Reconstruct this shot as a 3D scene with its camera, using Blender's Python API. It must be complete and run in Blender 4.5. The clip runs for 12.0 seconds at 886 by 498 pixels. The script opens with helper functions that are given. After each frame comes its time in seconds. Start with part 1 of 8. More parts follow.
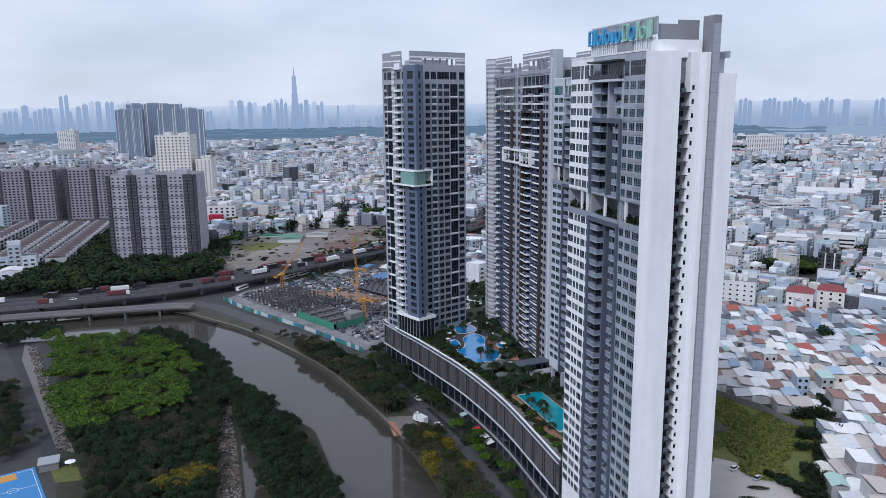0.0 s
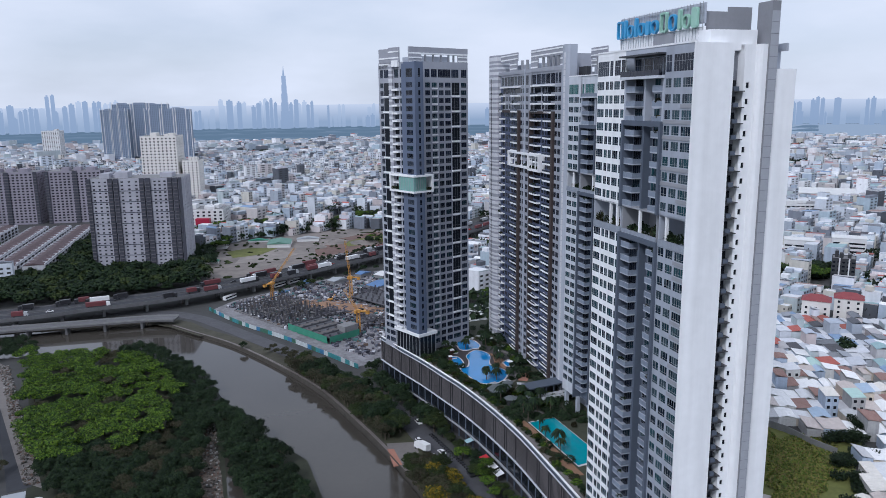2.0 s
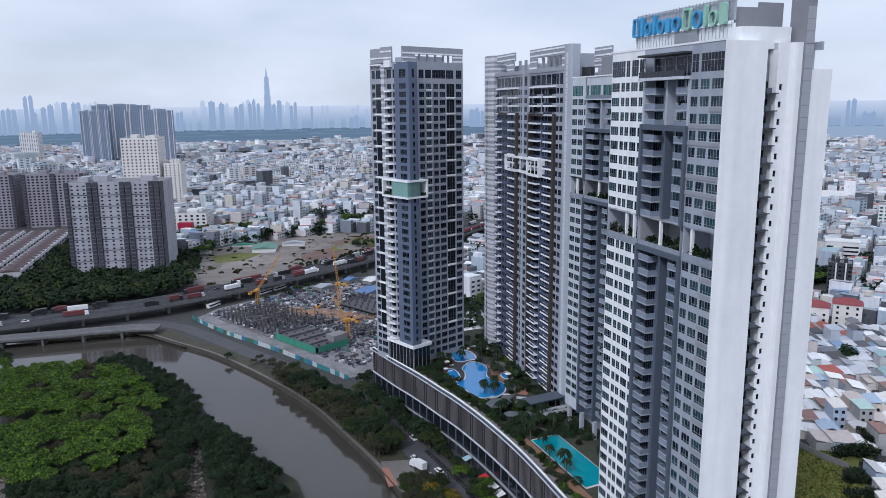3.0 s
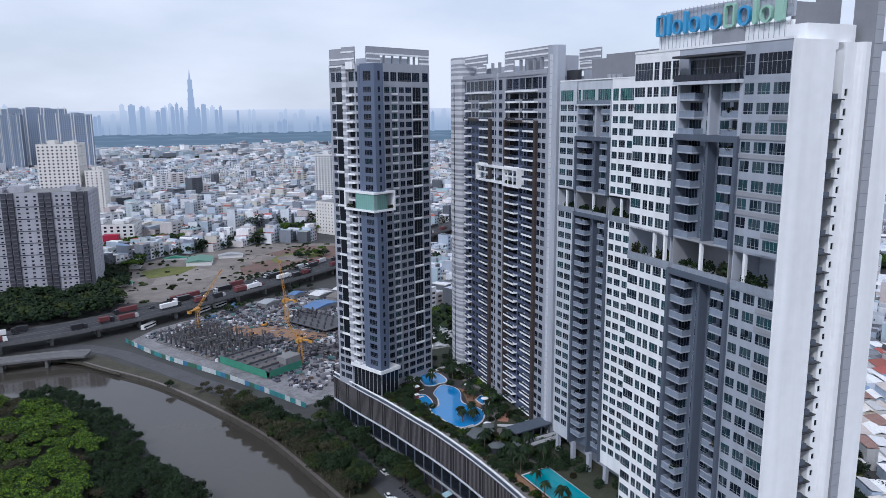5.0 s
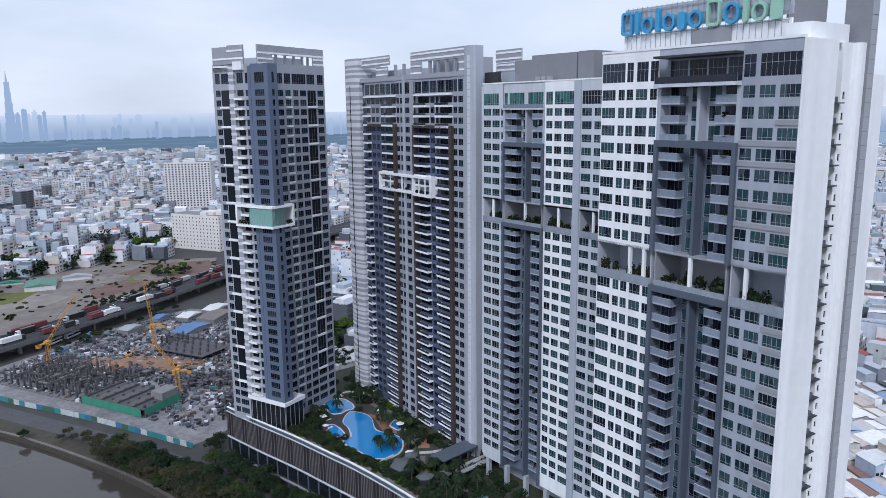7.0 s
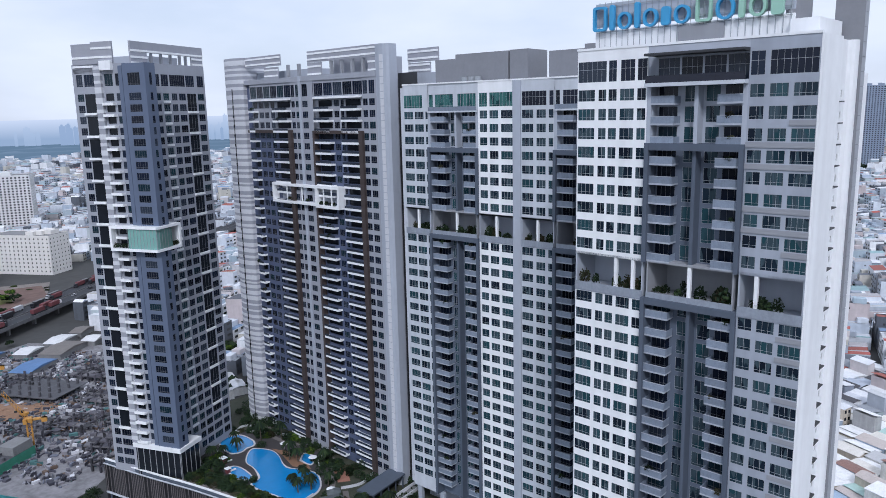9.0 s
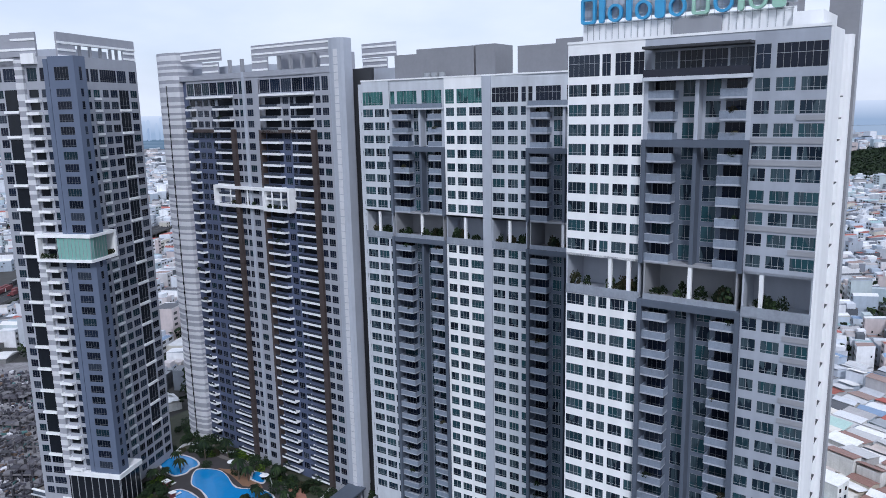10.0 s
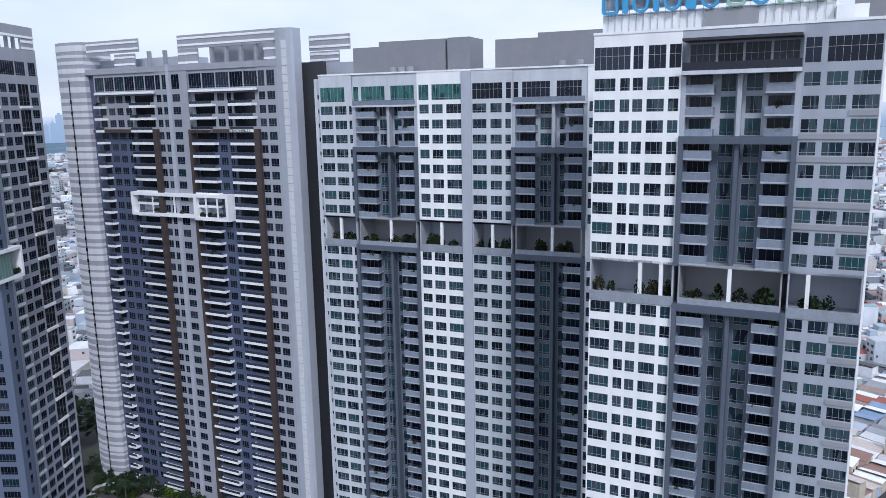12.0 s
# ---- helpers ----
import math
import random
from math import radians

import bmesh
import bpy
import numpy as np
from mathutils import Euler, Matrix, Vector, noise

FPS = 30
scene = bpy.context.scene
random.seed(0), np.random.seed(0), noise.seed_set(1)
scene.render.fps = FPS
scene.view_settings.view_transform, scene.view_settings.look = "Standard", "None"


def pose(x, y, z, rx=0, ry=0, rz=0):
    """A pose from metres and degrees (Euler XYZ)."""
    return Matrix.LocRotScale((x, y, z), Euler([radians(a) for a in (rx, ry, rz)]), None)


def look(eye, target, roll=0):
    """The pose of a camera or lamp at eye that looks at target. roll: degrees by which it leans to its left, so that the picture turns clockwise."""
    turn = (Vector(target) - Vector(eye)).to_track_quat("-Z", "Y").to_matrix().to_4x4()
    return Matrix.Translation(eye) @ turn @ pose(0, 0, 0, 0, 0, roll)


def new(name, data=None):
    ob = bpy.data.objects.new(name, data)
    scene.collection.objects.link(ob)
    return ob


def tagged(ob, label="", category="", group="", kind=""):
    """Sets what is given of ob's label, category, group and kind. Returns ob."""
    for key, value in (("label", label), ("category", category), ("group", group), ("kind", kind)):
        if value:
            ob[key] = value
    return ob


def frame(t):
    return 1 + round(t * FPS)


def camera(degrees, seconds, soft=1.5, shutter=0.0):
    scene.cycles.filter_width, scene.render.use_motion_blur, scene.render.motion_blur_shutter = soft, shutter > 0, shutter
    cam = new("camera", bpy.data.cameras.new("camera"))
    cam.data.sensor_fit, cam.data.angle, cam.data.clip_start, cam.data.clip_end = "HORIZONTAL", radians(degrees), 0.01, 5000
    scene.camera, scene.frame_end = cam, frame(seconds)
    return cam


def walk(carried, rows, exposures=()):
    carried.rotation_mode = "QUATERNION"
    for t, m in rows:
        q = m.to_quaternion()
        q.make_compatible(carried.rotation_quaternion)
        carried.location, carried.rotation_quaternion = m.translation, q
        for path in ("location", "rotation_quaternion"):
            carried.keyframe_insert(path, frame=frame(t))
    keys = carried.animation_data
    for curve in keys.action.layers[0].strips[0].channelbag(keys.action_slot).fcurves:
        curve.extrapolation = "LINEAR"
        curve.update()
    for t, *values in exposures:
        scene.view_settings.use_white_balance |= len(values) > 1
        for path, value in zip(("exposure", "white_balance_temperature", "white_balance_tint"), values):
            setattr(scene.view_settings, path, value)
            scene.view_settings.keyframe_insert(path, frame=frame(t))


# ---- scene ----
cam = camera(61.6, 12.0, soft=0.6)
METRES, EYE, TILT, LEAN, TURN = 174.0, 137.5, 0.0, 0.0, -18.4
ROWS = [
    (0.0, 0.0, 0.0, 0.0, -0.11, -11.16, 0.56),
    (0.5, -0.0044, 0.037, 0.0006, -0.26, -11.2, 0.56),
    (1.0, -0.0102, 0.0717, 0.001, -0.39, -11.21, 0.54),
    (1.5, -0.0183, 0.1112, 0.0015, -0.56, -11.22, 0.56),
    (2.0, -0.028, 0.1507, 0.0018, -0.85, -11.22, 0.64),
    (2.5, -0.04, 0.1904, 0.0025, -1.43, -11.18, 0.59),
    (3.0, -0.0545, 0.2296, 0.0034, -2.11, -11.13, 0.57),
    (5.0, -0.1391, 0.374, 0.007, -7.6, -10.89, 0.47),
    (5.5, -0.1638, 0.409, 0.0078, -10.54, -10.79, 0.62),
    (6.0, -0.1884, 0.4444, 0.0085, -13.48, -10.74, 0.69),
    (6.5, -0.2112, 0.4787, 0.0085, -16.32, -10.7, 0.67),
    (7.0, -0.2348, 0.5149, 0.0087, -19.21, -10.69, 0.61),
    (9.0, -0.3214, 0.6657, 0.0115, -31.86, -10.69, 1.26),
    (9.5, -0.3389, 0.7058, 0.0104, -35.14, -10.73, 1.28),
    (10.0, -0.3534, 0.7445, 0.0079, -38.28, -10.77, 1.26),
    (10.5, -0.3667, 0.7858, 0.0052, -41.57, -10.8, 1.51),
    (11.0, -0.3783, 0.8257, 0.0032, -45.0, -10.69, 1.48),
    (11.5, -0.3942, 0.8627, 0.0026, -48.32, -10.65, 1.22),
    (12.0, -0.4135, 0.8987, 0.003, -48.69, -10.75, 1.02),
]
walk(cam, [(t, pose(0, 0, EYE, TILT, LEAN, TURN) @ pose(METRES * x, METRES * y, METRES * z, 90 + pitch, roll, yaw)) for t, x, y, z, yaw, pitch, roll in ROWS],
     [(0.0, -0.12, 5780, 14), (3.0, -0.10, 5780, 14), (6.0, -0.02, 5780, 14), (9.0, 0.03, 5780, 14), (12.0, 0.15, 5780, 14)])

# ---------------------------------------------------------------- sky and sun
world = bpy.data.worlds.new("sky")
scene.world = world
world.use_nodes = True
wn, wl = world.node_tree.nodes, world.node_tree.links
wn.clear()
SUN_EL, SUN_AZ = 42.0, 230.0          # degrees; azimuth clockwise from +y
sky = wn.new("ShaderNodeTexSky")
sky.sky_type, sky.sun_disc = "NISHITA", False
sky.sun_elevation, sky.sun_rotation = radians(SUN_EL), radians(SUN_AZ)
sky.air_density, sky.dust_density, sky.ozone_density = 1.0, 2.0, 1.5
coord = wn.new("ShaderNodeTexCoord")
squash = wn.new("ShaderNodeMapping")
squash.inputs["Scale"].default_value = (1.6, 1.6, 5.0)
cloud = wn.new("ShaderNodeTexNoise")
cloud.inputs["Scale"].default_value, cloud.inputs["Detail"].default_value = 1.7, 5.0
cloud.inputs["Roughness"].default_value = 0.5
ramp = wn.new("ShaderNodeValToRGB")
ramp.color_ramp.elements[0].position, ramp.color_ramp.elements[0].color = 0.34, (0.70, 0.70, 0.70, 1)
ramp.color_ramp.elements[1].position, ramp.color_ramp.elements[1].color = 0.60, (0.99, 0.99, 0.99, 1)
veil = wn.new("ShaderNodeMix")
veil.data_type = "RGBA"
veil.inputs["B"].default_value = (9.5, 9.95, 10.5, 1)
dim = wn.new("ShaderNodeMix")
dim.data_type, dim.blend_type = "RGBA", "MULTIPLY"
dim.inputs["Factor"].default_value = 1.0
dim.inputs["B"].default_value = (0.85, 1.0, 1.12, 1)
backg = wn.new("ShaderNodeBackground")
backg.inputs["Strength"].default_value = 0.088
wout = wn.new("ShaderNodeOutputWorld")
wl.new(coord.outputs["Generated"], squash.inputs["Vector"])
wl.new(squash.outputs["Vector"], cloud.inputs["Vector"])
wl.new(cloud.outputs["Fac"], ramp.inputs["Fac"])
wl.new(sky.outputs["Color"], dim.inputs["A"])
wl.new(dim.outputs["Result"], veil.inputs["A"])
wl.new(ramp.outputs["Color"], veil.inputs["Factor"])
wl.new(veil.outputs["Result"], backg.inputs["Color"])
wl.new(backg.outputs["Background"], wout.inputs["Surface"])

sun = new("sun", bpy.data.lights.new("sun", "SUN"))
sun.data.energy, sun.data.angle, sun.data.color = 1.65, radians(10), (1.0, 0.97, 0.93)
a, e = radians(SUN_AZ), radians(SUN_EL)
sun.matrix_world = look((math.sin(a) * math.cos(e) * 900, math.cos(a) * math.cos(e) * 900, math.sin(e) * 900), (0, 0, 0))

# ---------------------------------------------------------------- materials
def material(name, colors, rough=0.75, metal=0.0, var=0.18, scale=0.4, streak=0.0, bump=0.0, pick="", spec=0.5, fine=4.0, each=0.0):
    """Principled paint, stone or glass: one colour, or a palette picked per object or per loose piece; varied at two scales."""
    m = bpy.data.materials.new(name)
    m.use_nodes = True
    n, l = m.node_tree.nodes, m.node_tree.links
    b = n["Principled BSDF"]
    b.inputs["Roughness"].default_value, b.inputs["Metallic"].default_value = rough, metal
    b.inputs["Specular IOR Level"].default_value = spec
    geo = n.new("ShaderNodeNewGeometry")
    if pick:
        ramp = n.new("ShaderNodeValToRGB")
        ramp.color_ramp.interpolation = "CONSTANT"
        el = ramp.color_ramp.elements
        for i, c in enumerate(colors):
            e = el[i] if i < 2 else el.new(i / len(colors))
            e.position, e.color = i / len(colors), (*c, 1)
        if pick == "object":
            src = n.new("ShaderNodeObjectInfo").outputs["Random"]
        else:
            src = geo.outputs["Random Per Island"]
        l.new(src, ramp.inputs["Fac"])
        col = ramp.outputs["Color"]
    else:
        rgb = n.new("ShaderNodeRGB")
        rgb.outputs[0].default_value = (*colors, 1)
        col = rgb.outputs[0]
    total = None
    for k, (sc, st, amp) in enumerate(((scale, 1.0, var), (scale * fine, 1.0, var * 0.6), (scale * 2.5, 0.06, streak))):
        if amp <= 0:
            continue
        mp = n.new("ShaderNodeMapping")
        mp.inputs["Scale"].default_value = (sc, sc, sc * st)
        no = n.new("ShaderNodeTexNoise")
        no.inputs["Scale"].default_value, no.inputs["Detail"].default_value = 1.0, 4.0
        l.new(geo.outputs["Position"], mp.inputs["Vector"])
        l.new(mp.outputs["Vector"], no.inputs["Vector"])
        ma = n.new("ShaderNodeMath")
        ma.operation = "MULTIPLY_ADD"
        l.new(no.outputs["Fac"], ma.inputs[0])
        ma.inputs[1].default_value = 2 * amp
        if total is None:
            ma.inputs[2].default_value = 1 - amp
        else:
            ad = n.new("ShaderNodeMath")
            ad.operation = "SUBTRACT"
            l.new(total, ad.inputs[0])
            ad.inputs[1].default_value = amp
            l.new(ad.outputs[0], ma.inputs[2])
        total = ma.outputs[0]
        if k == 1 and bump:
            bp = n.new("ShaderNodeBump")
            bp.inputs["Strength"].default_value, bp.inputs["Distance"].default_value = bump, 0.1
            l.new(no.outputs["Fac"], bp.inputs["Height"])
            l.new(bp.outputs["Normal"], b.inputs["Normal"])
    if each and total is not None:
        info, mr = n.new("ShaderNodeObjectInfo"), n.new("ShaderNodeMath")
        mr.operation = "MULTIPLY_ADD"
        l.new(info.outputs["Random"], mr.inputs[0])
        mr.inputs[1].default_value, mr.inputs[2].default_value = 2 * each, 1 - each
        mm = n.new("ShaderNodeMath")
        mm.operation = "MULTIPLY"
        l.new(total, mm.inputs[0])
        l.new(mr.outputs[0], mm.inputs[1])
        total = mm.outputs[0]
    if total is None:
        l.new(col, b.inputs["Base Color"])
    else:
        sc = n.new("ShaderNodeVectorMath")
        sc.operation = "SCALE"
        l.new(col, sc.inputs[0])
        l.new(total, sc.inputs["Scale"])
        l.new(sc.outputs[0], b.inputs["Base Color"])
    return m


def curtained(name, colors, curtain, amount, rough=0.1):
    """Window glass: a tint picked per window, with curtains drawn over part of the width behind it."""
    m = material(name, colors, rough, var=0.12, scale=0.8, pick="object", spec=0.18)
    n, l = m.node_tree.nodes, m.node_tree.links
    b = n["Principled BSDF"]
    link = b.inputs["Base Color"].links[0]
    col = link.from_socket
    geo, mp, no = n.new("ShaderNodeNewGeometry"), n.new("ShaderNodeMapping"), n.new("ShaderNodeTexNoise")
    mp.inputs["Scale"].default_value = (0.75, 0.75, 0.22)
    no.inputs["Scale"].default_value, no.inputs["Detail"].default_value = 1.0, 1.0
    # fold shading is painted as light and dark stripes in the curtain colour
    folds, fm = n.new("ShaderNodeTexNoise"), n.new("ShaderNodeMapping")
    fm.inputs["Scale"].default_value = (6.0, 6.0, 0.2)
    folds.inputs["Scale"].default_value = 1.0
    edge = n.new("ShaderNodeMapRange")
    edge.inputs["From Min"].default_value, edge.inputs["From Max"].default_value = 0.62 - amount * 0.3, 0.65 - amount * 0.3
    tone = n.new("ShaderNodeMapRange")
    tone.inputs["To Min"].default_value, tone.inputs["To Max"].default_value = 0.45, 1.35
    cl = n.new("ShaderNodeVectorMath")
    cl.operation = "SCALE"
    cl.inputs[0].default_value = curtain
    mix = n.new("ShaderNodeMix")
    mix.data_type = "RGBA"
    for node, tex in ((mp, no), (fm, folds)):
        l.new(geo.outputs["Position"], node.inputs["Vector"])
        l.new(node.outputs["Vector"], tex.inputs["Vector"])
    l.new(no.outputs["Fac"], edge.inputs["Value"])
    l.new(folds.outputs["Fac"], tone.inputs["Value"])
    l.new(tone.outputs["Result"], cl.inputs["Scale"])
    l.new(edge.outputs["Result"], mix.inputs["Factor"])
    l.new(col, mix.inputs["A"])
    l.new(cl.outputs[0], mix.inputs["B"])
    l.new(mix.outputs["Result"], b.inputs["Base Color"])
    return m


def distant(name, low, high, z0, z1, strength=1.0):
    """Far distance with the haze before it put into its glow: one colour at its foot, one at its top."""
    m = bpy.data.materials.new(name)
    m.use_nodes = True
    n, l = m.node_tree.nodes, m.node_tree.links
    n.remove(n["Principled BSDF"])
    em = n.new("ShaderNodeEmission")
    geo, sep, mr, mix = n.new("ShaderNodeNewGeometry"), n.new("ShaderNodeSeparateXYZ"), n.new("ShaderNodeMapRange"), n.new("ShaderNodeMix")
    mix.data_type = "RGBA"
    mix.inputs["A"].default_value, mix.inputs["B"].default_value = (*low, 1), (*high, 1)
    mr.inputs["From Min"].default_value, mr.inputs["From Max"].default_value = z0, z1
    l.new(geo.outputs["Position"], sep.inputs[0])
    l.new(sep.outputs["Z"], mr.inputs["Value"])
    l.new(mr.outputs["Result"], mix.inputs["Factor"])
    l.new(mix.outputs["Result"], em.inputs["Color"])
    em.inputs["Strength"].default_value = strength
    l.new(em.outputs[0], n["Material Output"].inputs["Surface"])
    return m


WHITE = material("white_paint", (0.86, 0.87, 0.88), 0.7, var=0.06, scale=0.15, streak=0.15)
LIGHT = material("light_grey_paint", (0.55, 0.58, 0.625), 0.72, var=0.09, scale=0.2, streak=0.2)
SILVER = material("silver_grey_paint", (0.35, 0.38, 0.44), 0.72, var=0.10, scale=0.2, streak=0.22)
PALE = material("pale_grey_paint", (0.41, 0.44, 0.50), 0.75, var=0.07, scale=0.2, streak=0.12)
MIDGREY = material("mid_grey_paint", (0.30, 0.31, 0.335), 0.75, var=0.07, scale=0.2, streak=0.12)
WARMGREY = material("warm_grey_paint", (0.345, 0.36, 0.405), 0.75, var=0.07, scale=0.2, streak=0.10)
SLATE = material("slate_grey_paint", (0.088, 0.108, 0.142), 0.7, var=0.08, scale=0.2, streak=0.10)
BLUEGREY = material("blue_grey_paint", (0.115, 0.145, 0.215), 0.6, var=0.07, scale=0.2, streak=0.08)
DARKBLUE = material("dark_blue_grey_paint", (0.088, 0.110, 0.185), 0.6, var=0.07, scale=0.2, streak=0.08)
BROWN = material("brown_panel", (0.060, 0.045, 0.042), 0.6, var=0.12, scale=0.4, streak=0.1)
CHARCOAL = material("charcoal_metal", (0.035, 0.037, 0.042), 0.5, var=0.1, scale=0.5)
CONCRETE = material("concrete", (0.21, 0.21, 0.212), 0.85, var=0.18, scale=0.3, streak=0.12, bump=0.2)
GREYSLAB = material("weathered_grey_parapet", (0.27, 0.30, 0.35), 0.8, var=0.22, scale=0.6, streak=0.15, bump=0.15)
TILE = material("grey_cladding", (0.23, 0.235, 0.255), 0.55, var=0.10, scale=0.4, streak=0.05)
FRAME = material("window_frame", (0.32, 0.34, 0.36), 0.5, var=0.05)
DARKFRAME = material("dark_window_frame", (0.05, 0.055, 0.065), 0.45, var=0.05)
GLASS = curtained("window_glass", [(0.011, 0.017, 0.028), (0.014, 0.026, 0.040), (0.018, 0.042, 0.056), (0.009, 0.013, 0.022), (0.024, 0.068, 0.084), (0.016, 0.029, 0.046),
                                  (0.011, 0.018, 0.031), (0.036, 0.082, 0.100), (0.015, 0.035, 0.050), (0.011, 0.018, 0.031), (0.015, 0.026, 0.040), (0.022, 0.060, 0.074)], (0.055, 0.085, 0.105), 0.4)
NAVYGLASS = material("navy_glass", [(0.008, 0.011, 0.022), (0.011, 0.016, 0.032), (0.006, 0.009, 0.017), (0.014, 0.022, 0.042), (0.010, 0.014, 0.027), (0.032, 0.042, 0.062), (0.012, 0.028, 0.040)], 0.1, var=0.12, scale=0.8, pick="object", spec=0.22)
MULLION = material("grey_mullion", (0.14, 0.15, 0.17), 0.5, var=0.05)
DARKGLASS = material("dark_glass", (0.014, 0.017, 0.023), 0.1, var=0.2, scale=0.5, spec=0.25)
BALFRONT = material("pale_mesh_balcony_front", (0.215, 0.255, 0.32), 0.45, var=0.25, scale=1.2, streak=0.15, bump=0.1, each=0.18)
BAYPIER = material("slate_blue_pier_paint", (0.088, 0.108, 0.145), 0.7, var=0.08, scale=0.2, streak=0.12)
TEALGLASS = curtained("teal_glass", [(0.018, 0.075, 0.08), (0.014, 0.055, 0.06), (0.025, 0.09, 0.092)], (0.05, 0.16, 0.155), 0.6)
NAVYRAIL = material("navy_rail_glass", (0.013, 0.015, 0.028), 0.25, var=0.2, scale=0.6)
RAILGLASS = material("smoked_rail_glass", (0.045, 0.055, 0.075), 0.15, var=0.25, scale=0.6, each=0.3)
GREENGLASS = material("pale_green_glass", (0.22, 0.42, 0.38), 0.2, var=0.12, scale=0.6)
STRIPE_A = material("light_render_band", (0.62, 0.63, 0.66), 0.75, var=0.08, scale=0.3, streak=0.05)
STRIPE_B = material("grey_render_band", (0.33, 0.34, 0.38), 0.75, var=0.08, scale=0.3, streak=0.05)
WATER = material("muddy_river_water", (0.060, 0.054, 0.046), 0.05, var=0.10, scale=0.02, bump=0.02, fine=20)
POOL = material("pool_water", (0.02, 0.25, 0.60), 0.08, var=0.10, scale=0.2, bump=0.03)
TEALPOOL = material("teal_pool_water", (0.01, 0.30, 0.36), 0.08, var=0.10, scale=0.2, bump=0.03)
ASPHALT = material("asphalt", (0.036, 0.038, 0.045), 0.9, var=0.2, scale=0.15)
PAVING = material("stone_paving", (0.17, 0.155, 0.145), 0.85, var=0.2, scale=0.3, bump=0.1)
REDPAVING = material("red_paving", (0.36, 0.17, 0.12), 0.85, var=0.2, scale=0.3)
DIRT = material("bare_earth", (0.19, 0.168, 0.152), 0.95, var=0.5, scale=0.035, bump=0.3)
GRASS = material("rough_grass", (0.12, 0.13, 0.032), 0.95, var=0.45, scale=0.12, bump=0.5)
SOIL = material("city_ground", (0.055, 0.055, 0.054), 0.95, var=0.3, scale=0.05)
LEAF = material("dark_leaves", [(0.010, 0.021, 0.010), (0.015, 0.030, 0.011), (0.007, 0.016, 0.008), (0.022, 0.038, 0.013)], 0.75, var=0.3, scale=0.25, pick="island", spec=0.2, each=0.35)
LEAF_BRIGHT = material("bright_green_leaves", [(0.052, 0.100, 0.009), (0.026, 0.056, 0.008), (0.085, 0.138, 0.011), (0.012, 0.028, 0.007)], 0.75, var=0.3, scale=0.2, pick="island", spec=0.2, each=0.35)
LEAF_OLIVE = material("olive_leaves", [(0.034, 0.037, 0.017), (0.048, 0.044, 0.025), (0.022, 0.029, 0.013), (0.056, 0.046, 0.031)], 0.8, var=0.3, scale=0.25, pick="island", spec=0.2, each=0.35)
LEAF_YELLOW = material("yellow_blossom_leaves", [(0.15, 0.11, 0.010), (0.07, 0.07, 0.012), (0.21, 0.145, 0.010), (0.03, 0.045, 0.012)], 0.8, var=0.3, scale=0.25, pick="island", spec=0.2)
BARK = material("bark", (0.10, 0.08, 0.06), 0.9, var=0.3, scale=1.0)
YELLOW = material("crane_yellow", (0.50, 0.25, 0.05), 0.55, var=0.15, scale=0.6)
NET = material("green_safety_net", (0.05, 0.24, 0.16), 0.8, var=0.2, scale=0.3)
TARP = material("blue_tarpaulin", (0.10, 0.19, 0.36), 0.7, var=0.2, scale=0.3)
RUST = material("rusty_red_steel", (0.15, 0.04, 0.045), 0.7, var=0.2, scale=0.4)
SIGN_BLUE = material("blue_sign_plastic", (0.06, 0.33, 0.60), 0.4, var=0.05)
SIGN_GREEN = material("green_sign_plastic", (0.33, 0.56, 0.45), 0.4, var=0.05)
WOOD = material("timber_deck", (0.27, 0.15, 0.09), 0.8, var=0.2, scale=0.6)


